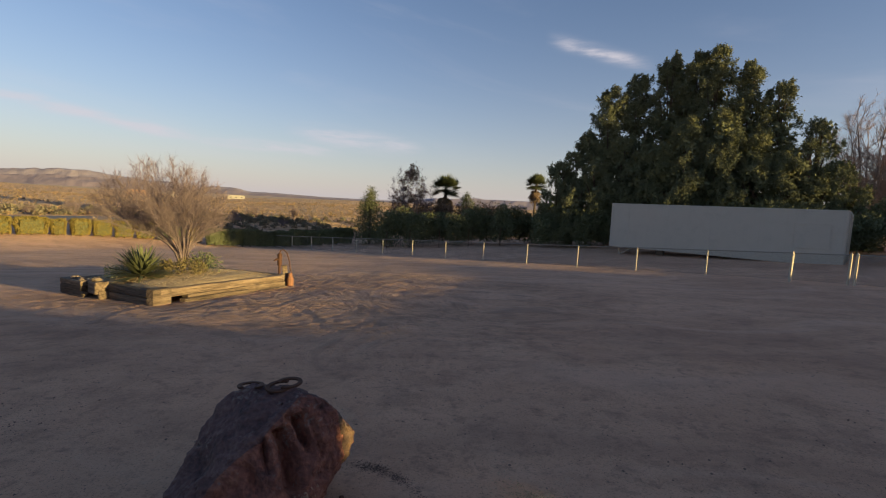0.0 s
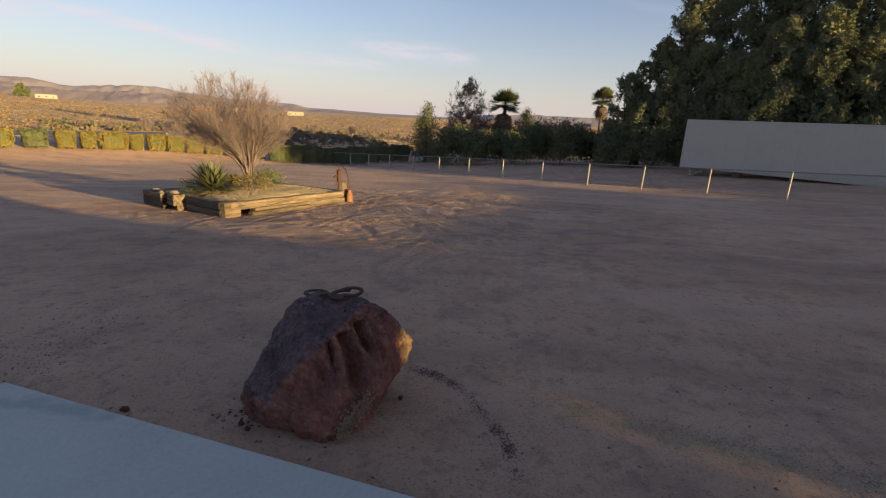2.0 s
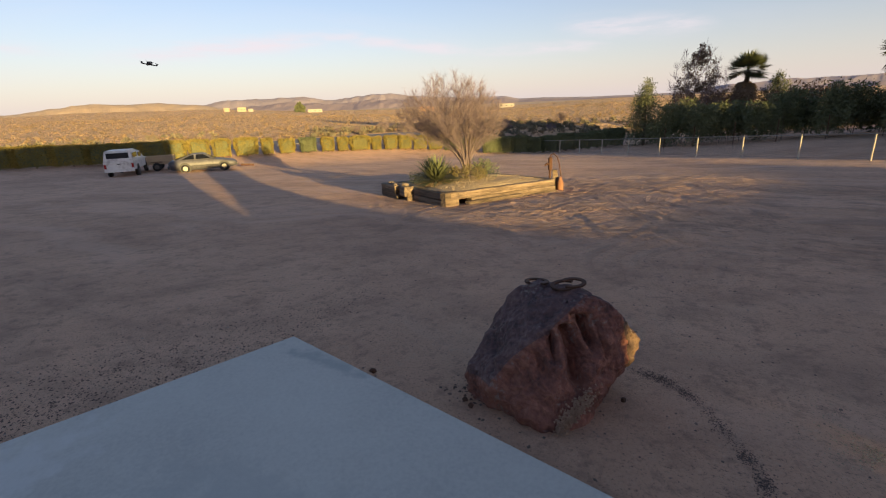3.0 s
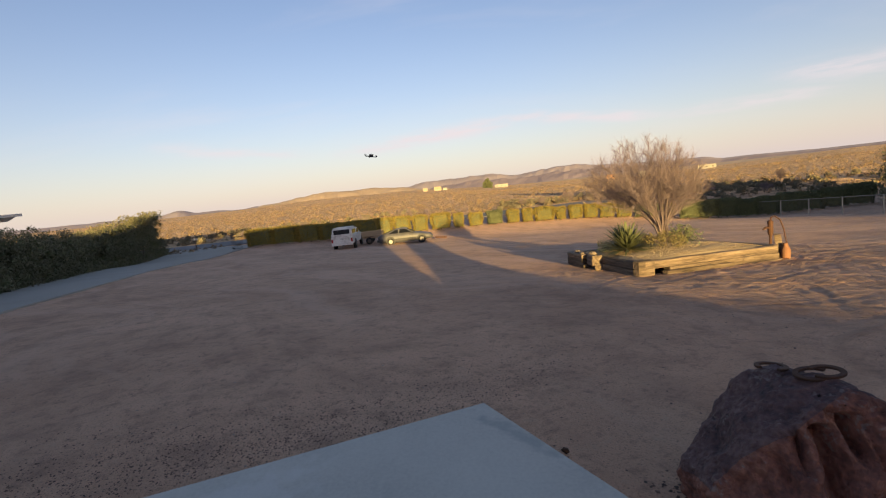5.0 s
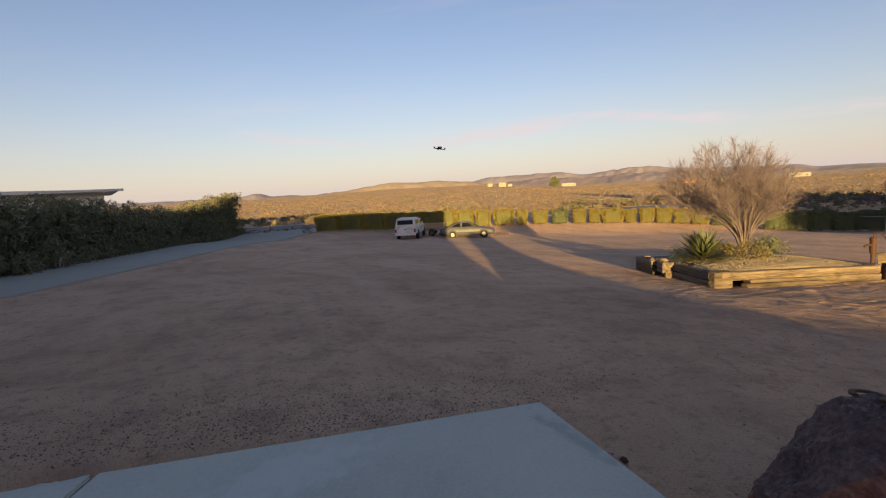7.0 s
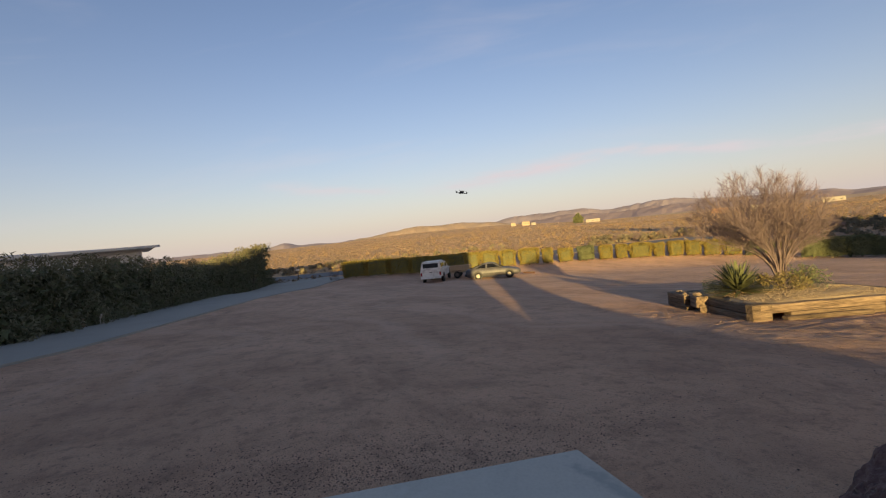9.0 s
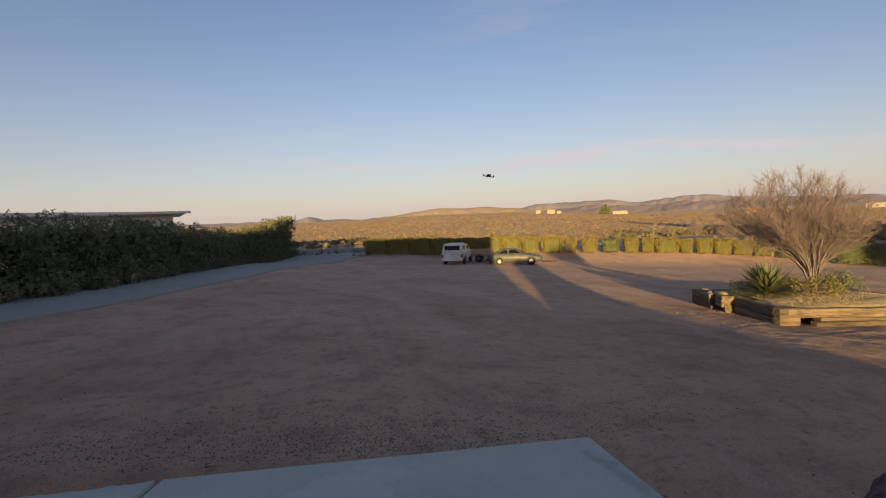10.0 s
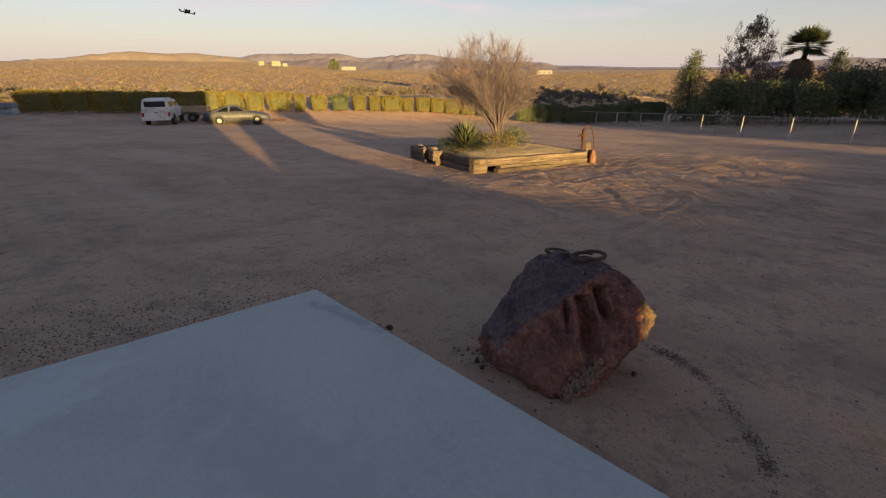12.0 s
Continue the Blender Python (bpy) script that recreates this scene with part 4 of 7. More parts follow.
# ---------------------------------------------------------------- the yard
def make_boulder():
    ob = thing("boulder", pose(0, 0, 0), "large angular dark red-brown boulder on the dirt beside the patio", "boulder")
    corner = ((-1.132, 2.55, 0.565), (-1.0, 2.62, 0.585), (-0.79, 2.60, 0.59), (-0.682, 2.45, 0.625), (-0.586, 2.48, 0.585), (-0.495, 2.50, 0.49), (-0.44, 2.545, 0.395), (-0.40, 2.575, 0.33),
              (-0.726, 2.36, 0.58), (-0.816, 2.22, 0.475), (-0.993, 2.12, 0.32), (-1.103, 2.075, 0.15), (-1.33, 2.19, 0.105), (-1.307, 2.20, -0.03), (-1.14, 2.13, -0.06), (-0.93, 2.07, -0.06),
              (-0.695, 2.02, -0.06), (-0.61, 2.19, -0.05), (-0.575, 2.30, 0.10), (-0.51, 2.42, 0.21), (-1.235, 2.42, 0.385), (-1.18, 2.80, 0.20), (-0.62, 2.88, 0.25), (-1.1, 2.75, -0.06), (-0.6, 2.72, -0.06))
    bm = bmesh.new()
    for c in corner:
        bm.verts.new(c)
    bmesh.ops.convex_hull(bm, input=bm.verts)
    for v in [v for v in bm.verts if not v.link_faces]:
        bm.verts.remove(v)
    bmesh.ops.dissolve_limit(bm, angle_limit=radians(4), verts=bm.verts, edges=bm.edges)
    bmesh.ops.recalc_face_normals(bm, faces=bm.faces)
    for f in bm.faces:
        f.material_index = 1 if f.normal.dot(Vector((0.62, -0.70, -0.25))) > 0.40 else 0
    bmesh.ops.bevel(bm, geom=list(bm.edges), offset=0.022, segments=2, affect='EDGES', profile=0.5, clamp_overlap=True, material=-1)
    bmesh.ops.triangulate(bm, faces=bm.faces)
    for k in range(6):
        long = [e for e in bm.edges if e.calc_length() > 0.017]
        bmesh.ops.subdivide_edges(bm, edges=long, cuts=1, use_grid_fill=False)
        bmesh.ops.triangulate(bm, faces=bm.faces)
    bm.normal_update()
    for v in bm.verts:
        c, nn = v.co.copy(), v.normal.copy()
        k = 0.016 * noise.fractal(c * 4.5, 1.0, 2.1, 4) + 0.012 * noise.fractal(c * 17.0, 0.7, 2.1, 4)
        along = c.x * 0.65 + c.y * 0.75
        facing = smooth(0.15, 0.6, nn.dot(Vector((0.75, -0.65, 0.1))))
        if facing > 0:
            # three worn hollows run down the broken side, with sharp upper lips
            sway = along + 0.025 * noise.noise((c.z * 7, along * 3, 1)) + 0.05 * (c.z - 0.4)
            for at_, wide, low, high, deep in ((1.135, 0.020, 0.27, 0.46, 0.075), (1.238, 0.036, 0.13, 0.49, 0.130), (1.285, 0.014, 0.40, 0.55, 0.045), (1.345, 0.028, 0.30, 0.53, 0.130), (1.405, 0.014, 0.24, 0.50, 0.04), (1.06, 0.022, 0.18, 0.36, 0.035), (0.98, 0.02, 0.10, 0.27, 0.02)):
                g = math.exp(-((sway - at_) / wide) ** 2) * smooth(low, low + 0.12, c.z) * (1 - smooth(high - 0.012, high + 0.012, c.z))
                k -= deep * g * facing
            k += 0.018 * noise.noise(c * 8) * facing * (1 - smooth(1.45, 1.55, along))
        # a dark hollow low on the sloping side
        k -= 0.045 * math.exp(-((c - Vector((-1.13, 2.24, 0.29))).length / 0.06) ** 2)
        near_ = noise.voronoi(c * 5.0 + Vector((1, 4, 2)))[0]
        k += 0.026 * (min(near_[1] - near_[0], 0.35) - 0.2)
        near_ = noise.voronoi(c * 15.0)[0]
        k += 0.014 * (min(near_[1] - near_[0], 0.3) - 0.15)
        if c.x * 0.65 + c.y * 0.75 > 1.38 and nn.dot(Vector((0.87, -0.48, 0))) > 0.6:
            k = k * 0.8 + 0.012 * noise.fractal(c * 26, 0.8, 2.1, 3)
        v.co = c + nn * k
    tree = BVHTree.FromBMesh(bm)
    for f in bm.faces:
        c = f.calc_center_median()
        # tip faces turned to the sun take the sunlit tone
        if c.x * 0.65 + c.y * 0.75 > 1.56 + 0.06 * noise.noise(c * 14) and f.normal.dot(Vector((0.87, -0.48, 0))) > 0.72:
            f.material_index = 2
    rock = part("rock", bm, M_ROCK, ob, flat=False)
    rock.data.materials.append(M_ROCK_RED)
    rock.data.materials.append(M_ROCK_SUNTIP)
    # pale lumps of old mortar at the foot
    r = random.Random(3)
    bm = bmesh.new()
    for i in range(800):
        t = r.random()
        base = Vector((-0.70, 2.03, -0.02)).lerp(Vector((-0.585, 2.26, 0.05)), t)
        q = base + Vector((r.gauss(0, 0.012), r.gauss(0, 0.012), abs(r.gauss(0, 0.045)) + 0.05 * t))
        o = bmesh.ops.create_icosphere(bm, subdivisions=1, radius=r.uniform(0.0018, 0.006), matrix=Matrix.Translation(q) @ Matrix.Diagonal((1, 1, r.uniform(0.6, 1), 1)))
        for v in o["verts"]:
            v.co += Vector((r.gauss(0, 0.003), r.gauss(0, 0.003), r.gauss(0, 0.003)))
    part("mortar_crust", bm, M_MORTAR, ob, "pale crumbly mortar at the foot")["kind"] = "stuff"
    return tree


M_MORTAR = material("old_mortar", (0.40, 0.26, 0.175), (0.20, 0.125, 0.085), scale=20, fine=90, rough=0.95)
ROCK_TREE = make_boulder()


def on_rock(x, y, lift, turn, tip=0.0):
    """A pose flat on the boulder's top."""
    hit, nrm, _, _ = ROCK_TREE.ray_cast(Vector((x, y, 2.0)), Vector((0, 0, -1)))
    nrm = (nrm + Vector((0, 0, 5.0))).normalized()
    q = Vector((0, 0, 1)).rotation_difference(nrm).to_matrix().to_4x4()
    return Matrix.Translation(hit + nrm * lift) @ q @ pose(0, 0, 0, tip, 0, 0) @ pose(0, 0, 0, 0, 0, turn)


def horseshoe(m, label, size=0.075):
    ob = thing("horseshoe", m, label, "horseshoe", "horseshoes on the boulder")
    bm = bmesh.new()
    pts = []
    for i in range(25):
        a = radians(-232 + 284 * i / 24)
        pts.append(Vector((size * math.cos(a) * 0.86, size * math.sin(a) * 1.05, 0)))
    prev = None
    for i, p in enumerate(pts):
        d = (pts[min(i + 1, 24)] - pts[max(i - 1, 0)]).normalized()
        s = Vector((-d.y, d.x, 0))
        ring = [bm.verts.new(p + s * a * 0.012 + Vector((0, 0, b * 0.006))) for a, b in ((-1, -1), (1, -1), (1, 1), (-1, 1))]
        if prev:
            for k in range(4):
                bm.faces.new((prev[k], prev[(k + 1) % 4], ring[(k + 1) % 4], ring[k]))
        else:
            bm.faces.new(list(reversed(ring)))
        prev = ring
    bm.faces.new(prev)
    bmesh.ops.bevel(bm, geom=list(bm.edges), offset=0.0025, segments=1, affect='EDGES')
    part("shoe_iron", bm, M_RUST, ob)
    return ob



horseshoe(on_rock(-0.835, 2.52, 0.012, -60, 7), "rusty iron horseshoe lying on the boulder", 0.064)
horseshoe(on_rock(-0.795, 2.545, 0.028, 125, 7), "rusty iron horseshoe propped on another shoe", 0.062)
horseshoe(on_rock(-1.01, 2.55, 0.014, 190, -9), "rusty iron horseshoe flat on the boulder's edge", 0.070)


# ---- planter of old railway sleepers
PL_C = Vector((-5.62, 9.29))
PL_R = Vector((-4.27, 12.97))
PL_L = Vector((-8.55, 11.05))
PL_B = PL_R + PL_L - PL_C


def sleeper(parent, a, b, z, h=0.175, w=0.2, seed=0, name="sleeper"):
    """One timber from a to b of the plan with its underside at z; ends and edges worn."""
    r = random.Random(seed)
    a, b = Vector(a), Vector(b)
    d = b - a
    L = d.length
    bm = bmesh.new()
    bmesh.ops.create_cube(bm, size=1.0, matrix=Matrix.Diagonal((L, w, h, 1)))
    bmesh.ops.bevel(bm, geom=list(bm.edges), offset=0.014, segments=1, affect='EDGES')
    bmesh.ops.subdivide_edges(bm, edges=[e for e in bm.edges if e.calc_length() > L * 0.5], cuts=14)
    for v in bm.verts:
        v.co.y += 0.012 * noise.noise((v.co.x * 2.3, seed, v.co.z * 8))
        v.co.z += 0.010 * noise.noise((v.co.x * 1.9, seed + 9, v.co.y * 8))
        if abs(v.co.x) > L * 0.48:
            v.co.x += 0.03 * noise.noise((v.co.y * 14, v.co.z * 14, seed))
    ob = part(name, bm, M_TIE, parent)
    ob.matrix_basis = pose((a.x + b.x) / 2, (a.y + b.y) / 2, z + h / 2, r.uniform(-1.5, 1.5), -math.degrees(math.atan2(gz(*b) - gz(*a), L)) * 0.9, math.degrees(math.atan2(d.y, d.x)) + r.uniform(-0.6, 0.6))
    return ob


planter = thing("planter_bed", pose(0, 0, 0), "raised bed of weathered timber sleepers filled with gravel", "planter")
zc = gz(*PL_C)
zr = gz(*PL_R)
zm = lambda a, b: (gz(*a) + gz(*b)) / 2
OUT = Vector(((PL_R - PL_C).y, -(PL_R - PL_C).x)).normalized()
for lev in range(2):
    sleeper(planter, PL_C + (PL_R - PL_C) * (0.02 + 0.16 * (1 - lev)) - OUT * 0.035 * lev, PL_R - OUT * 0.035 * lev, zm(PL_C, PL_R) - 0.03 + 0.178 * lev, h=0.168, seed=11 + lev)
    sleeper(planter, PL_C + Vector((-0.08, 0.03)), PL_L, zm(PL_C, PL_L) - 0.02 + 0.175 * lev, h=0.166, seed=21 + lev, w=0.17 - 0.03 * lev)
    sleeper(planter, PL_R, PL_B, zm(PL_B, PL_R) + 0.175 * lev, seed=31 + lev)
    sleeper(planter, PL_L, PL_B, zm(PL_B, PL_L) + 0.175 * lev, seed=41 + lev)
out = Vector(((PL_R - PL_C).y, -(PL_R - PL_C).x)).normalized()
sleeper(planter, PL_C + (PL_R - PL_C) * 0.13 + out * 0.15, PL_C + (PL_R - PL_C) * 0.62 + out * 0.12, zm(PL_C, PL_R) + 0.0, h=0.11, w=0.14, seed=51)
sleeper(planter, PL_C + (PL_R - PL_C) * 0.15 + out * 0.17, PL_C + (PL_R - PL_C) * 0.72 + out * 0.14, zm(PL_C, PL_R) - 0.10, h=0.11, w=0.16, seed=52)
sleeper(planter, PL_C + (PL_R - PL_C) * 0.72 + out * 0.13, PL_R + out * 0.10, zr - 0.05, h=0.10, w=0.14, seed=53)
# short stacked blocks on the corner
for lev in range(2):
    sleeper(planter, PL_C + Vector((-0.05, -0.06)), PL_C + (PL_R - PL_C).normalized() * 0.42 + Vector((-0.05, -0.06)), zc - 0.03 + 0.17 * lev, w=0.18, seed=61 + lev, name="block")
bm = bmesh.new()
NX = 36
grid = {}
for i in range(NX + 1):
    for j in range(NX + 1):
        s, t = i / NX, j / NX
        p = PL_C + (PL_R - PL_C) * (0.02 + 0.96 * s) + (PL_L - PL_C) * (0.02 + 0.96 * t)
        e = min(s, 1 - s, t, 1 - t)
        z = gz(p.x, p.y) + 0.31 + 0.15 * (16 * s * (1 - s) * t * (1 - t)) ** 0.6 + 0.03 * noise.noise((p.x * 2, p.y * 2, 0)) + 0.012 * noise.noise((p.x * 11, p.y * 11, 2))
        grid[i, j] = bm.verts.new((p.x, p.y, z))
for i in range(NX):
    for j in range(NX):
        bm.faces.new((grid[i, j], grid[i + 1, j], grid[i + 1, j + 1], grid[i, j + 1]))
bmesh.ops.recalc_face_normals(bm, faces=bm.faces)
M_FILL = material("pea_gravel", (0.36, 0.27, 0.16), (0.20, 0.14, 0.08), scale=9, fine=45, light=(0.46, 0.36, 0.23), rough=0.95, bump=0.9, depth=0.03)
part("gravel_fill", bm, M_FILL, planter, "tan gravel heaped in the bed")


def bed_z(x, y):
    q = Vector((x, y)) - PL_C
    e1, e2 = PL_R - PL_C, PL_L - PL_C
    det = e1.x * e2.y - e1.y * e2.x
    s, t = (q.x * e2.y - q.y * e2.x) / det, (e1.x * q.y - e1.y * q.x) / det
    return gz(x, y) + 0.31 + 0.15 * max(16 * s * (1 - s) * t * (1 - t), 0.0) ** 0.6


def yucca(x, y, z, h, n, seed, label):
    ob = thing("yucca", pose(x, y, z), label, "yucca")
    r = random.Random(seed)
    v, f = [], []
    for k in range(n):
        el = math.asin(r.uniform(0.02, 0.99))
        a = r.uniform(0, 6.283)
        d = Vector((math.cos(a) * math.cos(el), math.sin(a) * math.cos(el), math.sin(el)))
        side = d.cross(Vector((0, 0, 1))).normalized()
        L = h * r.uniform(0.75, 1.1)
        o = Vector((0, 0, 0.07)) + d * 0.05
        b = len(v)
        for t, w in ((0, 0.017), (0.45, 0.023), (0.8, 0.013)):
            c = o + d * L * t - Vector((0, 0, 0.16 * L * t * t))
            v += [c + side * w, c - side * w]
        v.append(o + d * L - Vector((0, 0, 0.14 * L)))
        f += [(b, b + 1, b + 3, b + 2), (b + 2, b + 3, b + 5, b + 4), (b + 4, b + 5, b + 6)]
    from_arrays("rosette", [tuple(q) for q in v], f, M_YUCCA, ob)
    bm = tube(bmesh.new(), [(0, 0, -0.1), (0, 0, 0.1)], [0.09, 0.06], 8)
    part("stump", bm, M_BARK, ob)
    return ob


yx, yy = at(-32.3, 12.6)
yucca(yx, yy, bed_z(yx, yy) - 0.02, 0.80, 380, 5, "spiky green yucca in the gravel bed")
sx, sy = at(-28.9, 12.9)
shrub("shrub", sx, sy, 1.05, 0.7, 0.46, 20, 71, M_BRUSH, "low yellow-green shrub in the gravel bed", z=bed_z(sx, sy) - 0.03, leaf=(0.05, 0.024), per=1900, lumps=18)
sx, sy = at(-26.3, 13.4)
shrub("shrub", sx, sy, 0.75, 0.6, 0.55, -10, 72, M_DARKLEAF, "small dark green shrub in the gravel bed", z=bed_z(sx, sy) - 0.03, leaf=(0.05, 0.024), per=1500)
sx, sy = at(-34.4, 13.2)
shrub("shrub", sx, sy, 0.6, 0.5, 0.35, 40, 73, M_DARKLEAF, "small dark shrub behind the yucca", z=bed_z(sx, sy) - 0.03, leaf=(0.05, 0.024), per=1500)
tx, ty = at(-28.5, 13.6)
side_ = Vector((math.cos(radians(28.5)), math.sin(radians(28.5)), 0))
bare_crown(tx, ty, bed_z(tx, ty) - 0.03, side_ * -0.45 + Vector((0, 0, 1.62)), (1.50, 1.45, 1.16), 17, M_TWIG, "leafless multi-stemmed bush tree in the gravel bed", mains=60, wide=106, fork=0.36, base_r=0.015, second=11, third=6, fine=2, l2=0.5, l3=0.34, l4=0.2, least=0.0034, rise=0.05, up=0.2, stray=0.75, stalk=0.8, start=0.36, foot=0.06)

# stub wall of sleepers with broken masonry at the bed's far corner
stack = thing("sleeper_stack", pose(0, 0, 0), "stack of short weathered sleepers at the bed's corner", "timber stack")
u_ = (PL_L - PL_C).normalized()
n_ = Vector((u_.y, -u_.x))
n_ = -n_ if n_.dot(Vector((0, -1))) < 0 else n_
for lev in range(4):
    sleeper(stack, PL_L - u_ * 0.05 + n_ * 0.22, PL_L - u_ * (1.15 + 0.05 * (lev % 2)) + n_ * (0.22 + 0.02 * lev), gz(*PL_L) - 0.05 + 0.118 * lev, h=0.112, seed=81 + lev, w=0.2)
sleeper(stack, PL_L - u_ * 1.20 + n_ * 0.10, PL_L - u_ * 1.62 + n_ * 0.14, gz(*PL_L) - 0.04, h=0.14, seed=88, w=0.2, name="block")
sleeper(stack, PL_L - u_ * 1.28 + n_ * 0.14, PL_L - u_ * 1.74 + n_ * 0.20, gz(*PL_L) + 0.20, h=0.26, seed=89, w=0.26, name="block")
sleeper(stack, PL_L - u_ * 1.66 + n_ * 0.16, PL_L - u_ * 1.80 + n_ * 0.18, gz(*PL_L) - 0.06, h=0.34, seed=90, w=0.2, name="block")


def chunk(name, x, y, z, s, seed, mat, label, cat, group=""):
    bm = bmesh.new()
    bmesh.ops.create_icosphere(bm, subdivisions=3, radius=1.0)
    for v in bm.verts:
        n = v.co.normalized()
        v.co = Vector((n.x * s[0], n.y * s[1], n.z * s[2])) * (1 + 0.35 * noise.fractal(n * 1.4 + Vector((seed, 0, 0)), 1.0, 2.0, 3))
    ob = finish(name, bm, mat)
    ob.matrix_basis = pose(x, y, z, 0, 0, seed * 37)
    return tagged(ob, label, cat, group)


M_PALE = material("pale_stone", (0.21, 0.16, 0.12), (0.11, 0.08, 0.06), scale=5, fine=30, light=(0.33, 0.26, 0.195), rough=0.9, bump=0.5)
for k, (s_, t_, rr) in enumerate(((0.55, 0.22, 0.075), (0.80, 0.22, 0.06), (1.02, 0.26, 0.085), (1.45, 0.17, 0.07))):
    q = PL_L - u_ * s_ + n_ * t_
    chunk("rock", q.x, q.y, gz(*PL_L) + (0.43 if k < 3 else 0.49), (rr * 1.3, rr, rr * 0.7), k + 2, M_PALE, "pale broken rock lying on the sleepers", "rock", "rocks on the sleepers")


def hand_pump(x, y, z, yaw):
    ob = thing("hand_pump", pose(x, y, z, 0, 0, yaw), "rusty cast-iron hand pump with curved handle", "water pump")
    bm = tube(bmesh.new(), [(0, 0, -0.1), (0, 0, 0.5), (0.01, 0, 0.62)], [0.035, 0.032, 0.045], 10)
    part("pipe", bm, M_RUST, ob)
    bm = tube(bmesh.new(), [(0, 0, 0.56), (0, 0, 0.62), (0, 0, 0.84), (0, 0, 0.9), (0, 0, 0.93)], [0.05, 0.062, 0.06, 0.068, 0.03], 12)
    part("barrel", bm, M_RUST, ob)
    bm = tube(bmesh.new(), [(0, -0.04, 0.74), (-0.09, -0.06, 0.75), (-0.14, -0.08, 0.70)], [0.032, 0.027, 0.025], 8)
    part("spout", bm, M_RUST, ob)
    bm = tube(bmesh.new(), [(0, 0, 0.9), (0.02, 0, 1.0), (0.09, 0, 1.03), (0.2, 0, 0.93), (0.27, 0, 0.70), (0.30, 0, 0.46), (0.33, 0, 0.36)], [0.016, 0.018, 0.018, 0.016, 0.015, 0.014, 0.012], 8)
    part("handle", bm, M_RUST, ob, "long curved rusty handle")
    return ob


px, py = at(-18.6, 14.0)
hand_pump(px, py, gz(px, py), 10)
cx_, cy_ = at(-17.4, 13.9)
can = thing("water_jug", pose(cx_, cy_, gz(cx_, cy_)), "orange-brown clay jug at the planter's end", "jug")
M_CLAY = material("terracotta", (0.26, 0.12, 0.06), (0.16, 0.07, 0.035), scale=6, fine=40, rough=0.8)
part("jug_body", tube(bmesh.new(), [(0, 0, -0.02), (0, 0, 0.03), (0, 0, 0.2), (0, 0, 0.27)], [0.085, 0.1, 0.1, 0.07], 14), M_CLAY, can)
part("jug_neck", tube(bmesh.new(), [(0, 0, 0.26), (0, 0, 0.33), (0, 0, 0.36)], [0.065, 0.05, 0.06], 14), M_CLAY, can)
post = thing("timber_post", pose(cx_ - 0.12, cy_ + 0.1, gz(cx_, cy_), 3, -8, 20), "short split timber post beside the pump", "post")
part("post_wood", one_box((0, 0, 0.26), (0.14, 0.09, 0.62), bevel=0.012), M_TIE, post)


# ---------------------------------------------------------------- fence along the far side
F_A = radians(41)
F_D = 23.507


def fence_at(i):
    k = 0.12975 * i - 1.48594
    return F_D * (math.sin(F_A) + k * math.cos(F_A)), F_D * (math.cos(F_A) - k * math.sin(F_A))


fence = thing("wire_fence", pose(0, 0, 0), "low wire-mesh fence with pale steel posts and top rail", "fence")
M_RAIL = material("dull_steel_rail", (0.27, 0.25, 0.215), (0.17, 0.155, 0.135), scale=6, fine=60, rough=0.6, metal=0.25)
M_WIRE = material("fence_wire", (0.12, 0.115, 0.105), (0.08, 0.075, 0.07), scale=5, fine=30, rough=0.55, metal=0.7)
FH = 1.14
stops = [-2.4, -1, 0, 1, 2, 3, 4, 5, 6, 7, 8, 9, 10, 11]


def fence_post(x, y, h, rad=0.037, lean=0.0):
    bm = tube(bmesh.new(), [(0, 0, -0.2), (0, 0, h), (0, 0, h + 0.035)], [rad, rad, rad * 0.4], 10)
    o = part("post", bm, M_POST, fence)
    o.matrix_basis = pose(x, y, gz(x, y), lean, lean * 0.6, 0)
    return o


def fence_span(a, b, h=FH, mesh=True):
    za, zb = gz(*a), gz(*b)
    A, B = Vector((*a, za)), Vector((*b, zb))
    part("top_rail", tube(bmesh.new(), [A + Vector((0, 0, h)), B + Vector((0, 0, h))], 0.021, 8), M_RAIL, fence)
    if not mesh:
        return
    L = (B - A).length
    d = (B - A) / L
    v, f = [], []
    step = 0.055
    n = int((L + h) / step)
    for k in range(n):
        for s in (1, -1):
            t0 = k * step - (h if s > 0 else 0)
            t0 = t0 if s > 0 else k * step
            lo, hi = (t0, 0.06), (t0 + s * (h - 0.06), h)
            pts = []
            for (t, z), (t2, z2) in ((lo, hi),):
                ta, tb = max(min(t, L), 0), max(min(t2, L), 0)
                if abs(ta - tb) < 0.01:
                    continue
                za_ = z + (z2 - z) * (ta - t) / (t2 - t)
                zb_ = z + (z2 - z) * (tb - t) / (t2 - t)
                pts = [A + d * ta + Vector((0, 0, za_)), A + d * tb + Vector((0, 0, zb_))]
            if pts:
                w = Vector((0, 0, 0.0024))
                b0 = len(v)
                v += [pts[0] - w, pts[1] - w, pts[1] + w, pts[0] + w]
                f.append((b0, b0 + 1, b0 + 2, b0 + 3))
    o = from_arrays("wire_mesh", [tuple(q) for q in v], f, M_WIRE, fence)
    o["kind"] = "stuff"
    part("bottom_wire", tube(bmesh.new(), [A + Vector((0, 0, 0.07)), B + Vector((0, 0, 0.07))], 0.004, 5), M_WIRE, fence)


pts = [fence_at(i) for i in stops]
for i, p in enumerate(pts):
    fence_post(*p, FH, lean=random.uniform(-1.5, 1.5))
for a, b in zip(pts, pts[1:]):
    fence_span(a, b)
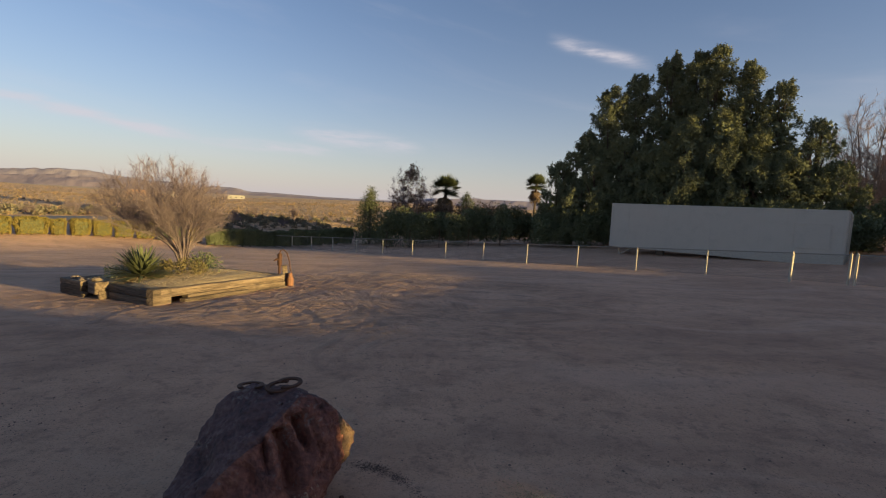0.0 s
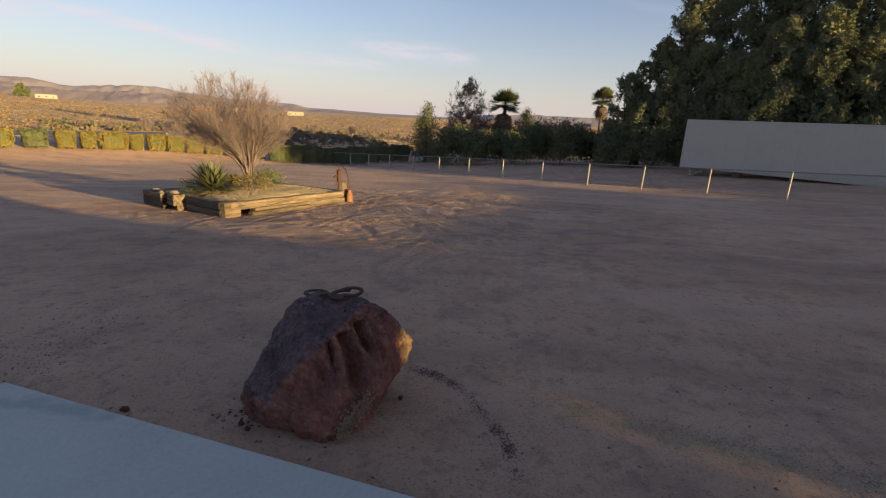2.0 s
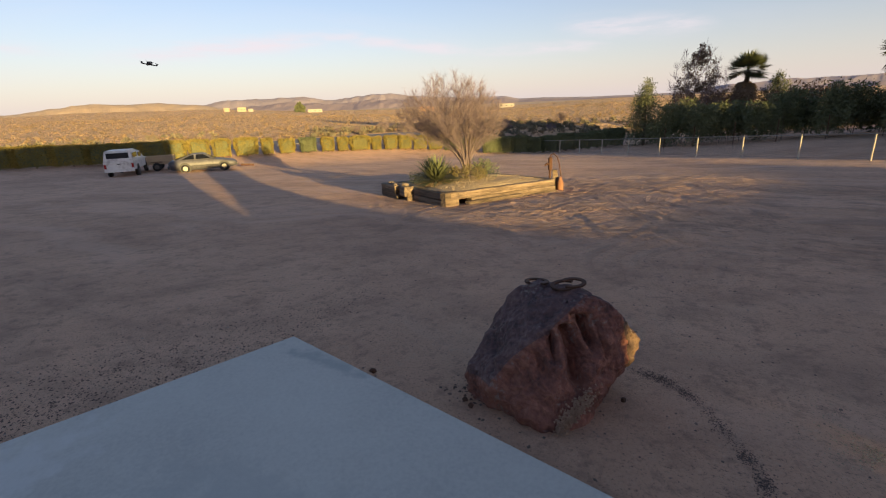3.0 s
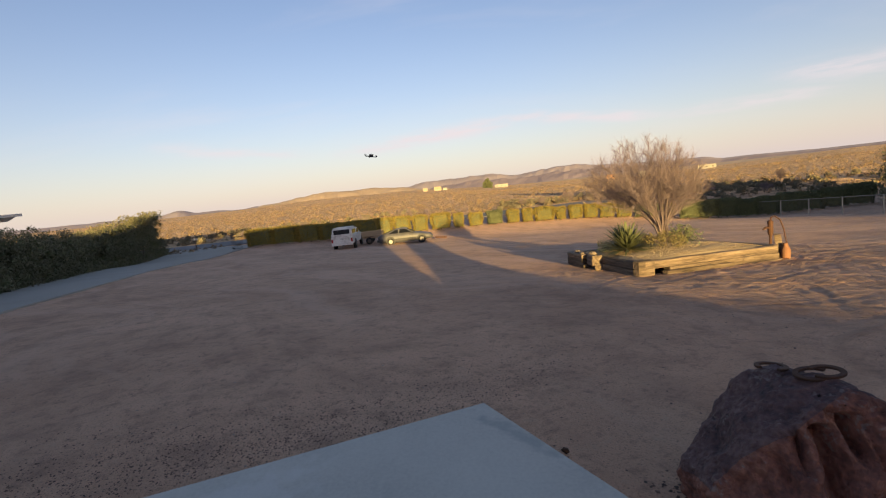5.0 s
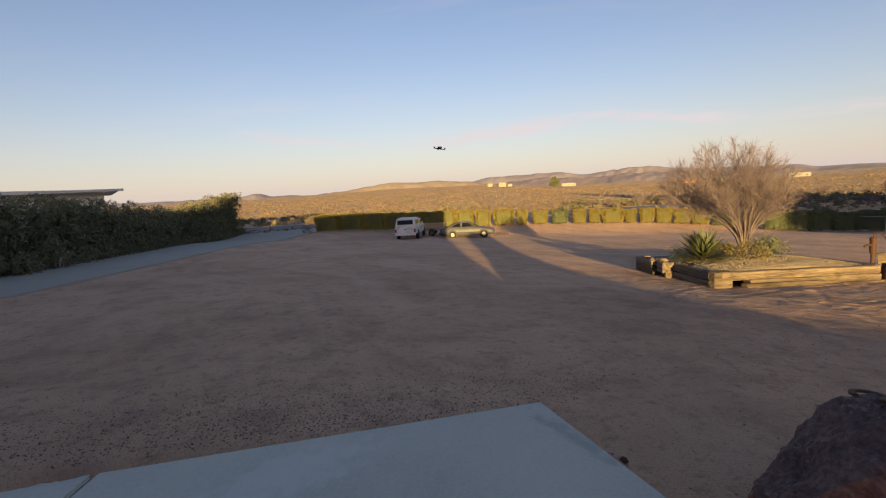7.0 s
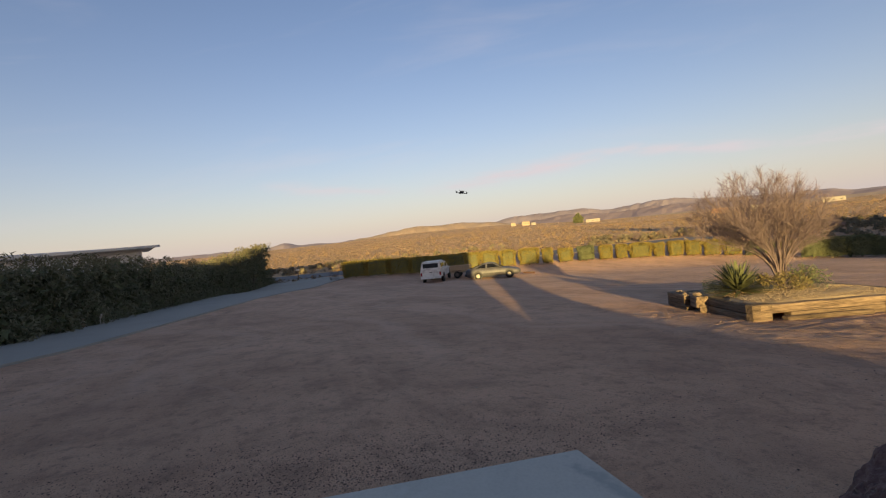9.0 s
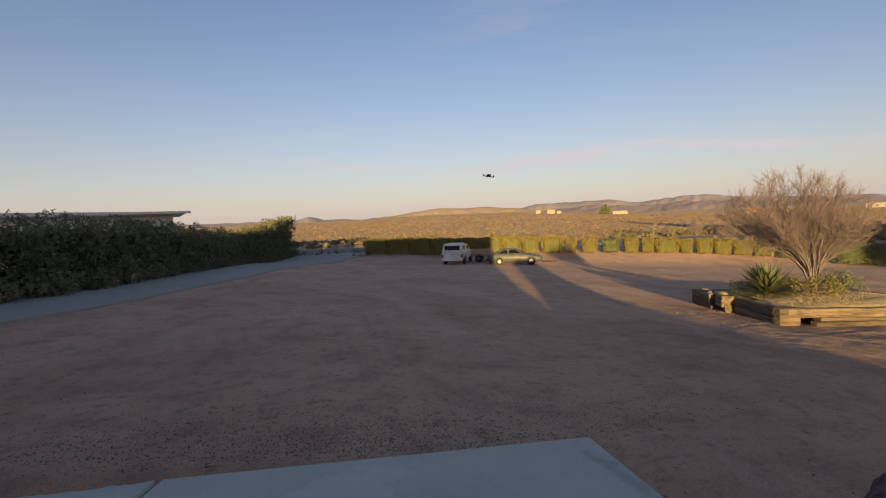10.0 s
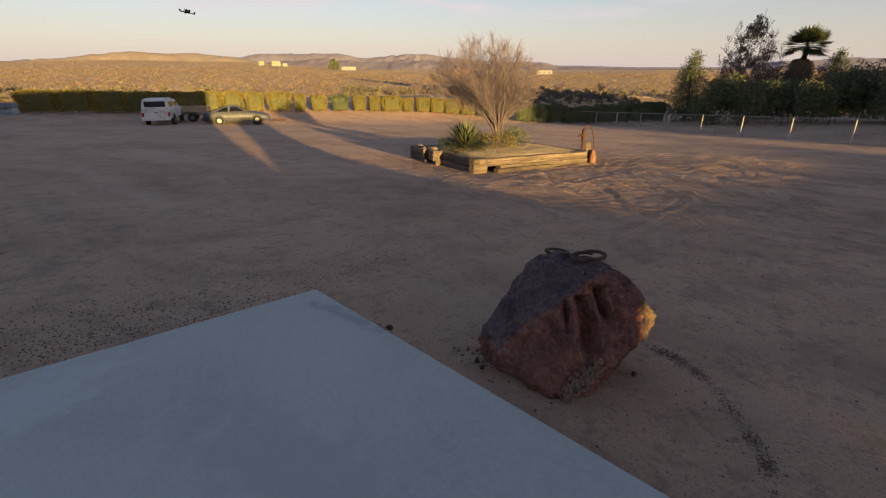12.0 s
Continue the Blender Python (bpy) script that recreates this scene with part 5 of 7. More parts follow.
# the gateway and the fence beyond it
g0, g1, g2 = at(41.95, 22.95), at(47.06, 22.4), at(53.4, 21.3)
gl = at(37.6, 22.9)
for q in (gl, g0, at(42.4, 22.9), g1):
    fence_post(*q, FH + 0.05, 0.045)
fence_span(pts[-1], g0, mesh=True)
fence_span(at(42.4, 22.9), g1)
fence_span(g1, g2)
fence_post(*g2, FH)
fence_span(g2, at(66.0, 18.5))
# second, thinner wire fence before the dark shrubs
back = thing("post_fence", pose(0, 0, 0), "row of thin dark steel posts with wire before the shrubs", "fence")
bp = [at(a, 40.5) for a in (-6.2, -3.4, 0.2, 3.8, 7.6, 11.5, 15.5)]
for q in bp:
    o = part("post", tube(bmesh.new(), [(0, 0, -0.2), (0, 0, 1.55)], 0.03, 7), M_RUST, back)
    o.matrix_basis = pose(*q, gz(*q))
for a, b in zip(bp, bp[1:]):
    for h in (0.5, 1.0, 1.45):
        part("wire", tube(bmesh.new(), [(*a, gz(*a) + h), (*b, gz(*b) + h)], 0.004, 4), M_WIRE, back)


# ---------------------------------------------------------------- storage container
def container():
    a, b = Vector((11.75, 31.75)), Vector((20.0, 23.65))
    yaw = math.degrees(math.atan2((b - a).y, (b - a).x))
    L, Wd, Hh = 12.19, 2.44, 2.9
    ob = thing("storage_trailer", pose(a.x, a.y, -0.42, 0, -0.25, yaw), "long white steel storage trailer parked beyond the fence", "trailer")
    part("body", one_box((L / 2, Wd / 2, Hh / 2), (L, Wd, Hh), bevel=0.02), M_STEEL, ob)
    # skin panels with narrow seams
    n = 10
    for k in range(n):
        w = L / n
        part("panel", one_box((w * (k + 0.5), -0.004, Hh / 2), (w - 0.005, 0.012, Hh - 0.24), bevel=0.004), M_STEEL, ob)
    part("top_rail", one_box((L / 2, -0.008, Hh - 0.06), (L, 0.03, 0.11), bevel=0.008), M_STEEL, ob)
    part("bottom_rail", one_box((L / 2, -0.008, 0.06), (L, 0.04, 0.13), bevel=0.008), M_STEEL, ob)
    for x in (0.05, L - 0.05):
        part("corner_post", one_box((x, -0.006, Hh / 2), (0.11, 0.04, Hh), bevel=0.01), M_STEEL, ob)
    d = part("side_door", one_box((L - 1.35, -0.018, 1.5), (1.5, 0.02, 1.25), bevel=0.006), M_STEEL, ob, "flush side door outlined by a frame")
    for dz in (0.0, 1.25):
        part("door_trim", one_box((L - 1.35, -0.032, 0.875 + dz), (1.56, 0.03, 0.045), bevel=0.006), M_STEEL, d)
    for dx in (-0.78, 0.78):
        part("door_trim", one_box((L - 1.35 + dx, -0.032, 1.5), (0.045, 0.03, 1.25), bevel=0.006), M_STEEL, d)
    for y in (0.62, 1.82):
        e = part("end_door", one_box((L + 0.025, y, Hh / 2), (0.05, 1.16, Hh - 0.2), bevel=0.008), M_STEEL, ob)
        for dy in (-0.25, 0.25):
            part("lock_bar", tube(bmesh.new(), [(L + 0.08, y + dy, 0.15), (L + 0.08, y + dy, Hh - 0.15)], 0.02, 8), M_POST, e)
    for k in range(3):
        part("hinge", one_box((L + 0.03, 0.02, 0.5 + k * 0.9), (0.07, 0.05, 0.08), bevel=0.008), M_STEEL, ob)
    for y in (0.35, Wd - 0.35):
        g = part("landing_leg", tube(bmesh.new(), [(0.55, y, 0.05), (0.55, y, -0.62)], 0.055, 10), M_STEEL, ob)
        part("foot_plate", one_box((0.55, y, -0.63), (0.3, 0.26, 0.04), bevel=0.006), M_RUST, g)
    part("brace", tube(bmesh.new(), [(0.55, 0.35, -0.55), (1.5, 0.35, 0.02)], 0.03, 8), M_STEEL, ob)
    for x in (3.2, 7.0, 11.2):
        part("support_block", one_box((x, 0.5, -0.16 - 0.02 * (11 - x)), (0.4, 0.4, 0.34 + 0.04 * (11 - x)), bevel=0.01), M_TIE, ob)
    return ob


container()


# ---------------------------------------------------------------- clipped hedge along the road
def hedge_line(az):
    """Point of the hedge's line at a bearing from the patio."""
    t = (az + 74.0) / 39.5
    d = 46.0 + 0.6 * math.sin(math.pi * min(max(t, 0), 1)) * -2 + 2.0 * max(t, 0)
    return at(az, d + 4.0 * max((-65 - az) / 10, 0))


HEDGE = [(-74.3, 2.3, 1.55, 0), (-71.6, 2.3, 1.55, 0), (-68.9, 2.1, 1.5, 0), (-66.4, 1.9, 1.5, 0), (-64.2, 1.6, 1.5, 0), (-62.2, 1.7, 1.5, 0), (-60.1, 1.5, 1.5, 1), (-58.0, 1.7, 1.5, 1), (-55.8, 1.5, 1.45, 1), (-53.3, 2.0, 1.45, 1), (-51.1, 1.0, 1.4, 1),
         (-49.0, 1.4, 1.3, 1), (-46.7, 1.5, 1.35, 2), (-44.5, 1.2, 1.3, 1), (-42.8, 1.0, 1.3, 1), (-40.8, 2.0, 1.35, 1), (-38.9, 0.95, 1.25, 1), (-37.2, 1.3, 1.35, 1), (-35.5, 1.3, 1.35, 1), (-33.7, 1.4, 1.35, 1), (-31.9, 1.4, 1.35, 1), (-29.6, 2.2, 1.2, 2), (-27.4, 1.3, 1.2, 1)]
for k, (az, w, h, tone) in enumerate(HEDGE):
    x, y = hedge_line(az)
    x2, y2 = hedge_line(az + 1)
    yaw = math.degrees(math.atan2(y2 - y, x2 - x))
    hedge_bush(x, y, w * (1.36 if tone == 0 else 1.08), 1.1, h * (1.1 if az < -52 else 1.03), yaw, 100 + k, (M_HEDGE, M_HEDGE, M_DARKLEAF)[tone], ("clipped green hedge bush in shade by the road", "clipped yellow-green hedge bush by the road", "clipped dark green hedge bush by the road")[tone], "clipped hedge by the road")
for k in range(9):
    az = -25.3 + k * 1.75
    x, y = at(az, 47.0 + 0.15 * k)
    hedge_bush(x, y, 1.85, 1.2, 1.5 + 0.08 * (k % 3), 5 - az, 140 + k, M_DARKLEAF, "dense dark green hedge bush beyond the fence", "dark hedge beyond the fence")

# ---------------------------------------------------------------- tall oleanders beside the driveway
OLE = ((-9.0, -8.8), (-15.1, -6.3), (-18.35, -5.2), (-22.5, -4.35), (-29.5, -2.75), (-40.6, -0.2), (-55.7, 5.2))


def along_line(line, t):
    seg_ = [math.dist(a, b) for a, b in zip(line, line[1:])]
    q = t * sum(seg_)
    for (a, b), l_ in zip(zip(line, line[1:]), seg_):
        if q <= l_ + 1e-6:
            return a[0] + (b[0] - a[0]) * q / l_, a[1] + (b[1] - a[1]) * q / l_
        q -= l_
    return line[-1]


for k in range(24):
    t = k / 23
    x, y = along_line(OLE, t)
    s_ = min(max((-14.3 - x) / 42.0, 0), 1)
    top = 2.35 + 0.5 * smooth(0.72, 0.95, s_) - 0.75 * math.exp(-((s_ - 0.56) / 0.2) ** 2) - gz(x, y)
    ob = thing("oleander", pose(x, y, gz(x, y), 0, 0, 20 * k), "tall dense dark green oleander shrub along the driveway", "shrub", "oleanders along the driveway")
    r = random.Random(300 + k)
    cl = []
    for j in range(30):
        a = r.uniform(0, 6.28)
        h = r.random() ** 0.9
        q = math.sqrt(r.random()) * (0.95 - 0.25 * h)
        rad = r.uniform(0.38, 0.62)
        cl.append((q * math.cos(a), q * math.sin(a), 0.22 + h * (top - 0.85), rad))
    for j in range(16):
        a = j * 0.39 + r.uniform(-0.15, 0.15)
        cl.append((1.0 * math.cos(a), 1.0 * math.sin(a), r.uniform(0.12, 0.35), r.uniform(0.3, 0.42)))
    for j in range(22):
        a = r.uniform(0, 6.28)
        q = math.sqrt(r.random()) * 1.15
        cl.append((q * math.cos(a), q * math.sin(a), top - r.uniform(0.05, 0.55), r.uniform(0.12, 0.22)))
    leafy("foliage", cl, 680, 0.13, 0.042, M_OLEANDER, ob, 300 + k, droop=-0.2, shell=0.6)
    # larger, darker leaves within imitate the shade inside the shrub
    leafy("inner_shade_fill", [(c[0] * 0.85, c[1] * 0.85, c[2], c[3] * 0.8) for c in cl if c[3] > 0.3], 150, 0.26, 0.15, M_DARKLEAF, ob, 340 + k, shell=0.9)["kind"] = "stuff"
    tw = Twigs(300 + k)
    tw.limb([Vector((0, 0, -0.1)), Vector((0.1, 0, 0.8)), Vector((0.0, 0.1, 1.5))], [0.06, 0.05, 0.03], 6)
    tw.make("stem", M_BARK, ob)


# ---------------------------------------------------------------- metal building behind the oleanders
M_SIDING = material("dull_metal_siding", (0.62, 0.59, 0.54), (0.50, 0.47, 0.43), scale=1.2, fine=20, rough=0.6, bump=0.05)


def metal_building():
    x, y = at(-96.1, 47.0)
    zb = gz(x, y)
    ob = thing("metal_building", pose(x, y, zb, 0, 0, -82), "low pale corrugated metal building with wide flat eaves", "building")
    top = 3.2 - zb
    L, D = 26.0, 10.0
    part("wall", one_box((L / 2, 0, top / 2), (L, 0.1, top)), M_SIDING, ob)
    part("wall", one_box((0.05, -D / 2, top / 2), (0.1, D, top)), M_SIDING, ob)
    n = 60
    for k in range(n):
        if k < 40:
            part("rib", one_box((0.2 + k * 0.3, 0.065, top / 2), (0.06, 0.03, top - 0.05)), M_SIDING, ob)
    for k in range(18):
        part("rib", one_box((-0.012, -0.3 - k * 0.52, top / 2), (0.03, 0.06, top - 0.05)), M_SIDING, ob)
    bm = bmesh.new()
    prof = [(-1.0, 0.0), (-1.0, 0.12), (L * 0.5, 0.36), (L + 1, 0.36), (L + 1, 0.0)]
    f0 = prism(prof, -D - 1.0, 1.3, bevel=0.01)
    r_ = part("roof", f0, M_ROOF, ob, "pale shallow metal roof")
    r_.location.z = top
    part("fascia", one_box((L / 2 - 0.2, 1.31, top + 0.07), (L + 2.2, 0.03, 0.2), bevel=0.005), M_SIDING, ob)
    return ob


M_ROOF = material("sheet_roof", (0.62, 0.62, 0.62), (0.48, 0.48, 0.49), scale=0.6, fine=8, rough=0.55, metal=0.2, bump=0.03)
metal_building()


# ---------------------------------------------------------------- vehicles
M_PAINT_C = material("faded_grey_paint", (0.085, 0.083, 0.088), (0.045, 0.045, 0.05), scale=1.6, fine=9, light=(0.14, 0.135, 0.14), rough=0.5, bump=0.02)
M_PAINT_W = material("old_white_paint", (0.62, 0.60, 0.57), (0.36, 0.33, 0.30), scale=1.4, fine=7, light=(0.70, 0.69, 0.66), rough=0.45, bump=0.03, spread=0.3)
M_GLASS = material("dark_glass", (0.02, 0.022, 0.025), (0.012, 0.013, 0.015), scale=1, fine=4, rough=0.08, bump=0)
M_TYRE = material("tyre_rubber", (0.025, 0.025, 0.025), (0.015, 0.015, 0.015), scale=8, fine=50, rough=0.9)
M_RIM = material("alloy_rim", (0.13, 0.125, 0.12), (0.07, 0.068, 0.065), scale=6, fine=30, rough=0.35, metal=0.8)
M_TRIM = material("black_trim", (0.03, 0.03, 0.03), (0.02, 0.02, 0.02), scale=5, fine=40, rough=0.6)
M_REDLAMP = material("red_lamp", (0.35, 0.02, 0.015), (0.22, 0.015, 0.01), scale=4, fine=30, rough=0.25, bump=0)
M_PLANK = material("bare_planks", (0.36, 0.27, 0.17), (0.2, 0.14, 0.085), scale=3, fine=20, stretch=(0.3, 3, 3), rough=0.9, bump=0.4, vary=0.2)


def loft(sections, close=True, bevel=0.0):
    """Skin over cross-sections, each a closed list of points."""
    bm = bmesh.new()
    rings = [[bm.verts.new(p) for p in s] for s in sections]
    n = len(rings[0])
    for a, b in zip(rings, rings[1:]):
        for k in range(n):
            bm.faces.new((a[k], a[(k + 1) % n], b[(k + 1) % n], b[k]))
    if close:
        bm.faces.new(list(reversed(rings[0])))
        bm.faces.new(rings[-1])
    bmesh.ops.recalc_face_normals(bm, faces=bm.faces)
    if bevel:
        bmesh.ops.bevel(bm, geom=list(bm.edges), offset=bevel, segments=2, affect='EDGES')
    return bm


def body_section(x, w, lo, mid, hi):
    return [(x, -w * 0.93, lo), (x, -w, mid), (x, -w * 0.97, hi - 0.05), (x, -w * 0.86, hi), (x, w * 0.86, hi), (x, w * 0.97, hi - 0.05), (x, w, mid), (x, w * 0.93, lo)]


def wheel(parent, x, y, r, w=0.19):
    s = 1 if y > 0 else -1
    bm = bmesh.new()
    disc(bm, (x, y, r), r, w, "y", 24, bevel=0.03)
    t = part("tyre", bm, M_TYRE, parent, flat=False)
    bm = bmesh.new()
    disc(bm, (x, y + s * (w / 2 - 0.02), r), r * 0.56, 0.06, "y", 20, bevel=0.012)
    rim = part("rim", bm, M_RIM, t)
    return t


def coupe(m):
    ob = thing("coupe", m, "old faded grey hatchback coupe parked on the dirt", "car")
    W2 = 0.83
    xs = [(-2.12, 0.70, 0.36, 0.55, 0.74), (-1.95, 0.80, 0.24, 0.55, 0.84), (-1.3, W2, 0.2, 0.5, 0.88), (-0.3, W2, 0.19, 0.5, 0.86), (0.6, W2, 0.19, 0.5, 0.84), (1.2, 0.82, 0.2, 0.48, 0.78), (1.85, 0.79, 0.24, 0.46, 0.66), (2.1, 0.72, 0.3, 0.45, 0.58)]
    part("body", loft([body_section(*s) for s in xs], bevel=0.012), M_PAINT_C, ob, flat=False)

    def cabin(x, w, z):
        return (x, -w, z), (x, w, z)

    # roof and pillars: base ring at the beltline, top ring at the roof
    base = [(-1.85, 0.66), (-0.9, 0.76), (0.62, 0.76), (0.72, 0.70)]
    bm = bmesh.new()
    lo = [(-1.88, 0.62, 0.83), (-1.0, 0.75, 0.86), (0.55, 0.75, 0.85), (0.85, 0.66, 0.83)]
    hi = [(-0.72, 0.52, 1.2), (-0.55, 0.55, 1.235), (-0.1, 0.55, 1.24), (0.1, 0.53, 1.225)]
    L1 = [bm.verts.new((x, y, z)) for x, y, z in lo] + [bm.verts.new((x, -y, z)) for x, y, z in reversed(lo)]
    H1 = [bm.verts.new((x, y, z)) for x, y, z in hi] + [bm.verts.new((x, -y, z)) for x, y, z in reversed(hi)]
    for k in range(8):
        bm.faces.new((L1[k], L1[(k + 1) % 8], H1[(k + 1) % 8], H1[k]))
    bm.faces.new(H1)
    bmesh.ops.recalc_face_normals(bm, faces=bm.faces)
    bmesh.ops.bevel(bm, geom=list(bm.edges), offset=0.015, segments=1, affect='EDGES')
    part("roof", bm, M_PAINT_C, ob)

    def pane(name, quad):
        bm = bmesh.new()
        vs = [bm.verts.new(q) for q in quad]
        f = bm.faces.new(vs)
        r_ = bmesh.ops.solidify(bm, geom=[f], thickness=0.012)
        return part(name, bm, M_GLASS, ob)

    for s in (1, -1):
        pane("side_window", [(-0.42, s * 0.762, 0.90), (0.52, s * 0.758, 0.90), (0.06, s * 0.577, 1.19), (-0.36, s * 0.587, 1.20)])
        pane("rear_side_window", [(-1.30, s * 0.725, 0.90), (-0.52, s * 0.762, 0.90), (-0.50, s * 0.590, 1.19), (-0.74, s * 0.575, 1.14)])
        part("door_seam", one_box((0.58, s * 0.832, 0.55), (0.012, 0.012, 0.5)), M_TRIM, ob)
        part("door_seam", one_box((-0.46, s * 0.832, 0.55), (0.012, 0.012, 0.5)), M_TRIM, ob)
        part("side_moulding", one_box((0.1, s * 0.838, 0.46), (3.0, 0.02, 0.05), bevel=0.006), M_TRIM, ob)
        part("wing_mirror", one_box((0.5, s * 0.86, 0.92), (0.12, 0.14, 0.09), bevel=0.025), M_TRIM, ob)
        part("tail_lamp", one_box((-2.05, s * 0.52, 0.66), (0.1, 0.34, 0.12), bevel=0.01), M_REDLAMP, ob)
        part("indicator", one_box((2.06, s * 0.5, 0.42), (0.06, 0.24, 0.08), bevel=0.01), M_PLANK, ob)
        for x in (1.3, -1.14):
            bm = bmesh.new()
            disc(bm, (x, s * 0.79, 0.34), 0.36, 0.1, "y", 24)
            part("wheel_arch", bm, M_TRIM, ob)
            wheel(ob, x, s * 0.76, 0.3)
    pane("windscreen", [(0.80, 0.62, 0.87), (0.80, -0.62, 0.87), (0.14, -0.49, 1.22), (0.14, 0.49, 1.22)])
    pane("hatch_window", [(-1.78, -0.58, 0.89), (-1.78, 0.58, 0.89), (-0.78, 0.48, 1.21), (-0.78, -0.48, 1.21)])
    part("front_bumper", one_box((2.1, 0, 0.40), (0.16, 1.5, 0.17), bevel=0.03), M_TRIM, ob)
    part("rear_bumper", one_box((-2.12, 0, 0.42), (0.16, 1.5, 0.18), bevel=0.03), M_TRIM, ob)
    return ob


car_x, car_y = -31.75, 20.0
coupe(pose(car_x, car_y, gz(car_x, car_y), 0, 0, 54.9))


def pickup(m):
    ob = thing("pickup_truck", m, "old white pickup truck with patchy paint and a camper shell", "car")
    W2 = 0.86
    part("cargo_bed", one_box((-1.55, 0, 0.78), (1.95, 1.66, 0.52), bevel=0.03), M_PAINT_W, ob)
    part("cab_body", one_box((0.35, 0, 0.76), (1.85, 1.68, 0.58), bevel=0.05), M_PAINT_W, ob)
    part("bonnet", one_box((1.72, 0, 0.74), (0.95, 1.62, 0.46), bevel=0.07), M_PAINT_W, ob)

    def hood(x0, x1, y0, z0, X0, X1, Y1, z1, mat, name):
        bm = bmesh.new()
        a = [bm.verts.new(q) for q in ((x0, -y0, z0), (x1, -y0, z0), (x1, y0, z0), (x0, y0, z0))]
        b = [bm.verts.new(q) for q in ((X0, -Y1, z1), (X1, -Y1, z1), (X1, Y1, z1), (X0, Y1, z1))]
        bm.faces.new(b)
        bm.faces.new(list(reversed(a)))
        for k in range(4):
            bm.faces.new((a[k], a[(k + 1) % 4], b[(k + 1) % 4], b[k]))
        bmesh.ops.recalc_face_normals(bm, faces=bm.faces)
        bmesh.ops.bevel(bm, geom=list(bm.edges), offset=0.05, segments=2, affect='EDGES')
        return part(name, bm, mat, ob)

    hood(-0.5, 1.2, 0.80, 1.03, -0.42, 0.6, 0.66, 1.56, M_PAINT_W, "cab_roof")
    shell = hood(-2.5, -0.56, 0.82, 1.03, -2.32, -0.6, 0.68, 1.72, M_PAINT_W, "camper_shell")
    part("rear_window", one_box((-2.43, 0, 1.38), (0.03, 1.2, 0.40), Matrix(), 0.01), M_GLASS, shell).matrix_basis = Matrix.Translation((0, 0, 0))
    for s in (1, -1):
        part("shell_window", one_box((-1.5, s * 0.765, 1.38), (1.3, 0.03, 0.3), bevel=0.01), M_GLASS, shell)
        part("cab_window", one_box((0.15, s * 0.752, 1.28), (0.85, 0.03, 0.34), bevel=0.01), M_GLASS, ob)
        part("tail_lamp", one_box((-2.53, s * 0.74, 0.78), (0.05, 0.12, 0.26), bevel=0.01), M_REDLAMP, ob)
        for x in (1.45, -1.45):
            part("wheel_arch", disc(bmesh.new(), (x, s * 0.815, 0.40), 0.40, 0.06, "y", 24), M_TRIM, ob)
            wheel(ob, x, s * 0.76, 0.34, 0.2)
    part("tailgate", one_box((-2.535, 0, 0.80), (0.03, 1.28, 0.44), bevel=0.01), M_PAINT_W, ob)
    part("tailgate_handle", one_box((-2.555, 0, 0.9), (0.02, 0.2, 0.05), bevel=0.006), M_TRIM, ob)
    part("rear_bumper", one_box((-2.6, 0, 0.5), (0.14, 1.6, 0.15), bevel=0.03), M_PAINT_W, ob)
    part("front_bumper", one_box((2.25, 0, 0.5), (0.14, 1.6, 0.16), bevel=0.03), M_TRIM, ob)
    part("windscreen", one_box((0.93, 0, 1.3), (0.03, 1.25, 0.42), Matrix(), 0.01), M_GLASS, ob).matrix_basis = Matrix.Translation((0.93, 0, 1.3)) @ Matrix.Rotation(radians(-42), 4, 'Y') @ Matrix.Translation((-0.93, 0, -1.3))
    return ob


vx, vy = -34.75, 16.5
pickup(pose(vx, vy, gz(vx, vy), 0, 0, 90 + 53.5))


def utility_trailer(m):
    ob = thing("utility_trailer", m, "small utility trailer with bare plank sides", "trailer")
    part("deck", one_box((0, 0, 0.5), (2.2, 1.4, 0.06), bevel=0.008), M_PLANK, ob)
    for k in range(3):
        for s in (1, -1):
            part("side_plank", one_box((0, s * 0.7, 0.62 + k * 0.16), (2.2, 0.03, 0.145), bevel=0.005), M_PLANK, ob)
        part("end_plank", one_box((-1.1, 0, 0.62 + k * 0.16), (0.03, 1.38, 0.145), bevel=0.005), M_PLANK, ob)
        part("end_plank", one_box((1.1, 0, 0.62 + k * 0.16), (0.03, 1.38, 0.145), bevel=0.005), M_PLANK, ob)
    for s in (1, -1):
        wheel(ob, 0, s * 0.82, 0.29, 0.16)
        part("mudguard", one_box((0, s * 0.82, 0.63), (0.75, 0.2, 0.025), bevel=0.008), M_RUST, ob)
    part("axle", tube(bmesh.new(), [(0, -0.8, 0.29), (0, 0.8, 0.29)], 0.03, 8), M_RUST, ob)
    part("drawbar", tube(bmesh.new(), [(1.1, 0, 0.46), (1.9, 0, 0.42)], 0.035, 8), M_RUST, ob)
    return ob


ux, uy = at(-62.0, 40.3)
utility_trailer(pose(ux, uy, gz(ux, uy), 0, 0, 55))
plk = thing("plank", pose(-30.35, 22.1, gz(-30.35, 22.1) + 0.18, 0, 5, 50), "short brown plank lying against the coupe's nose", "plank")
part("plank_wood", one_box((0.3, 0, 0.1), (0.9, 0.16, 0.12), bevel=0.01), M_RUST, plk)


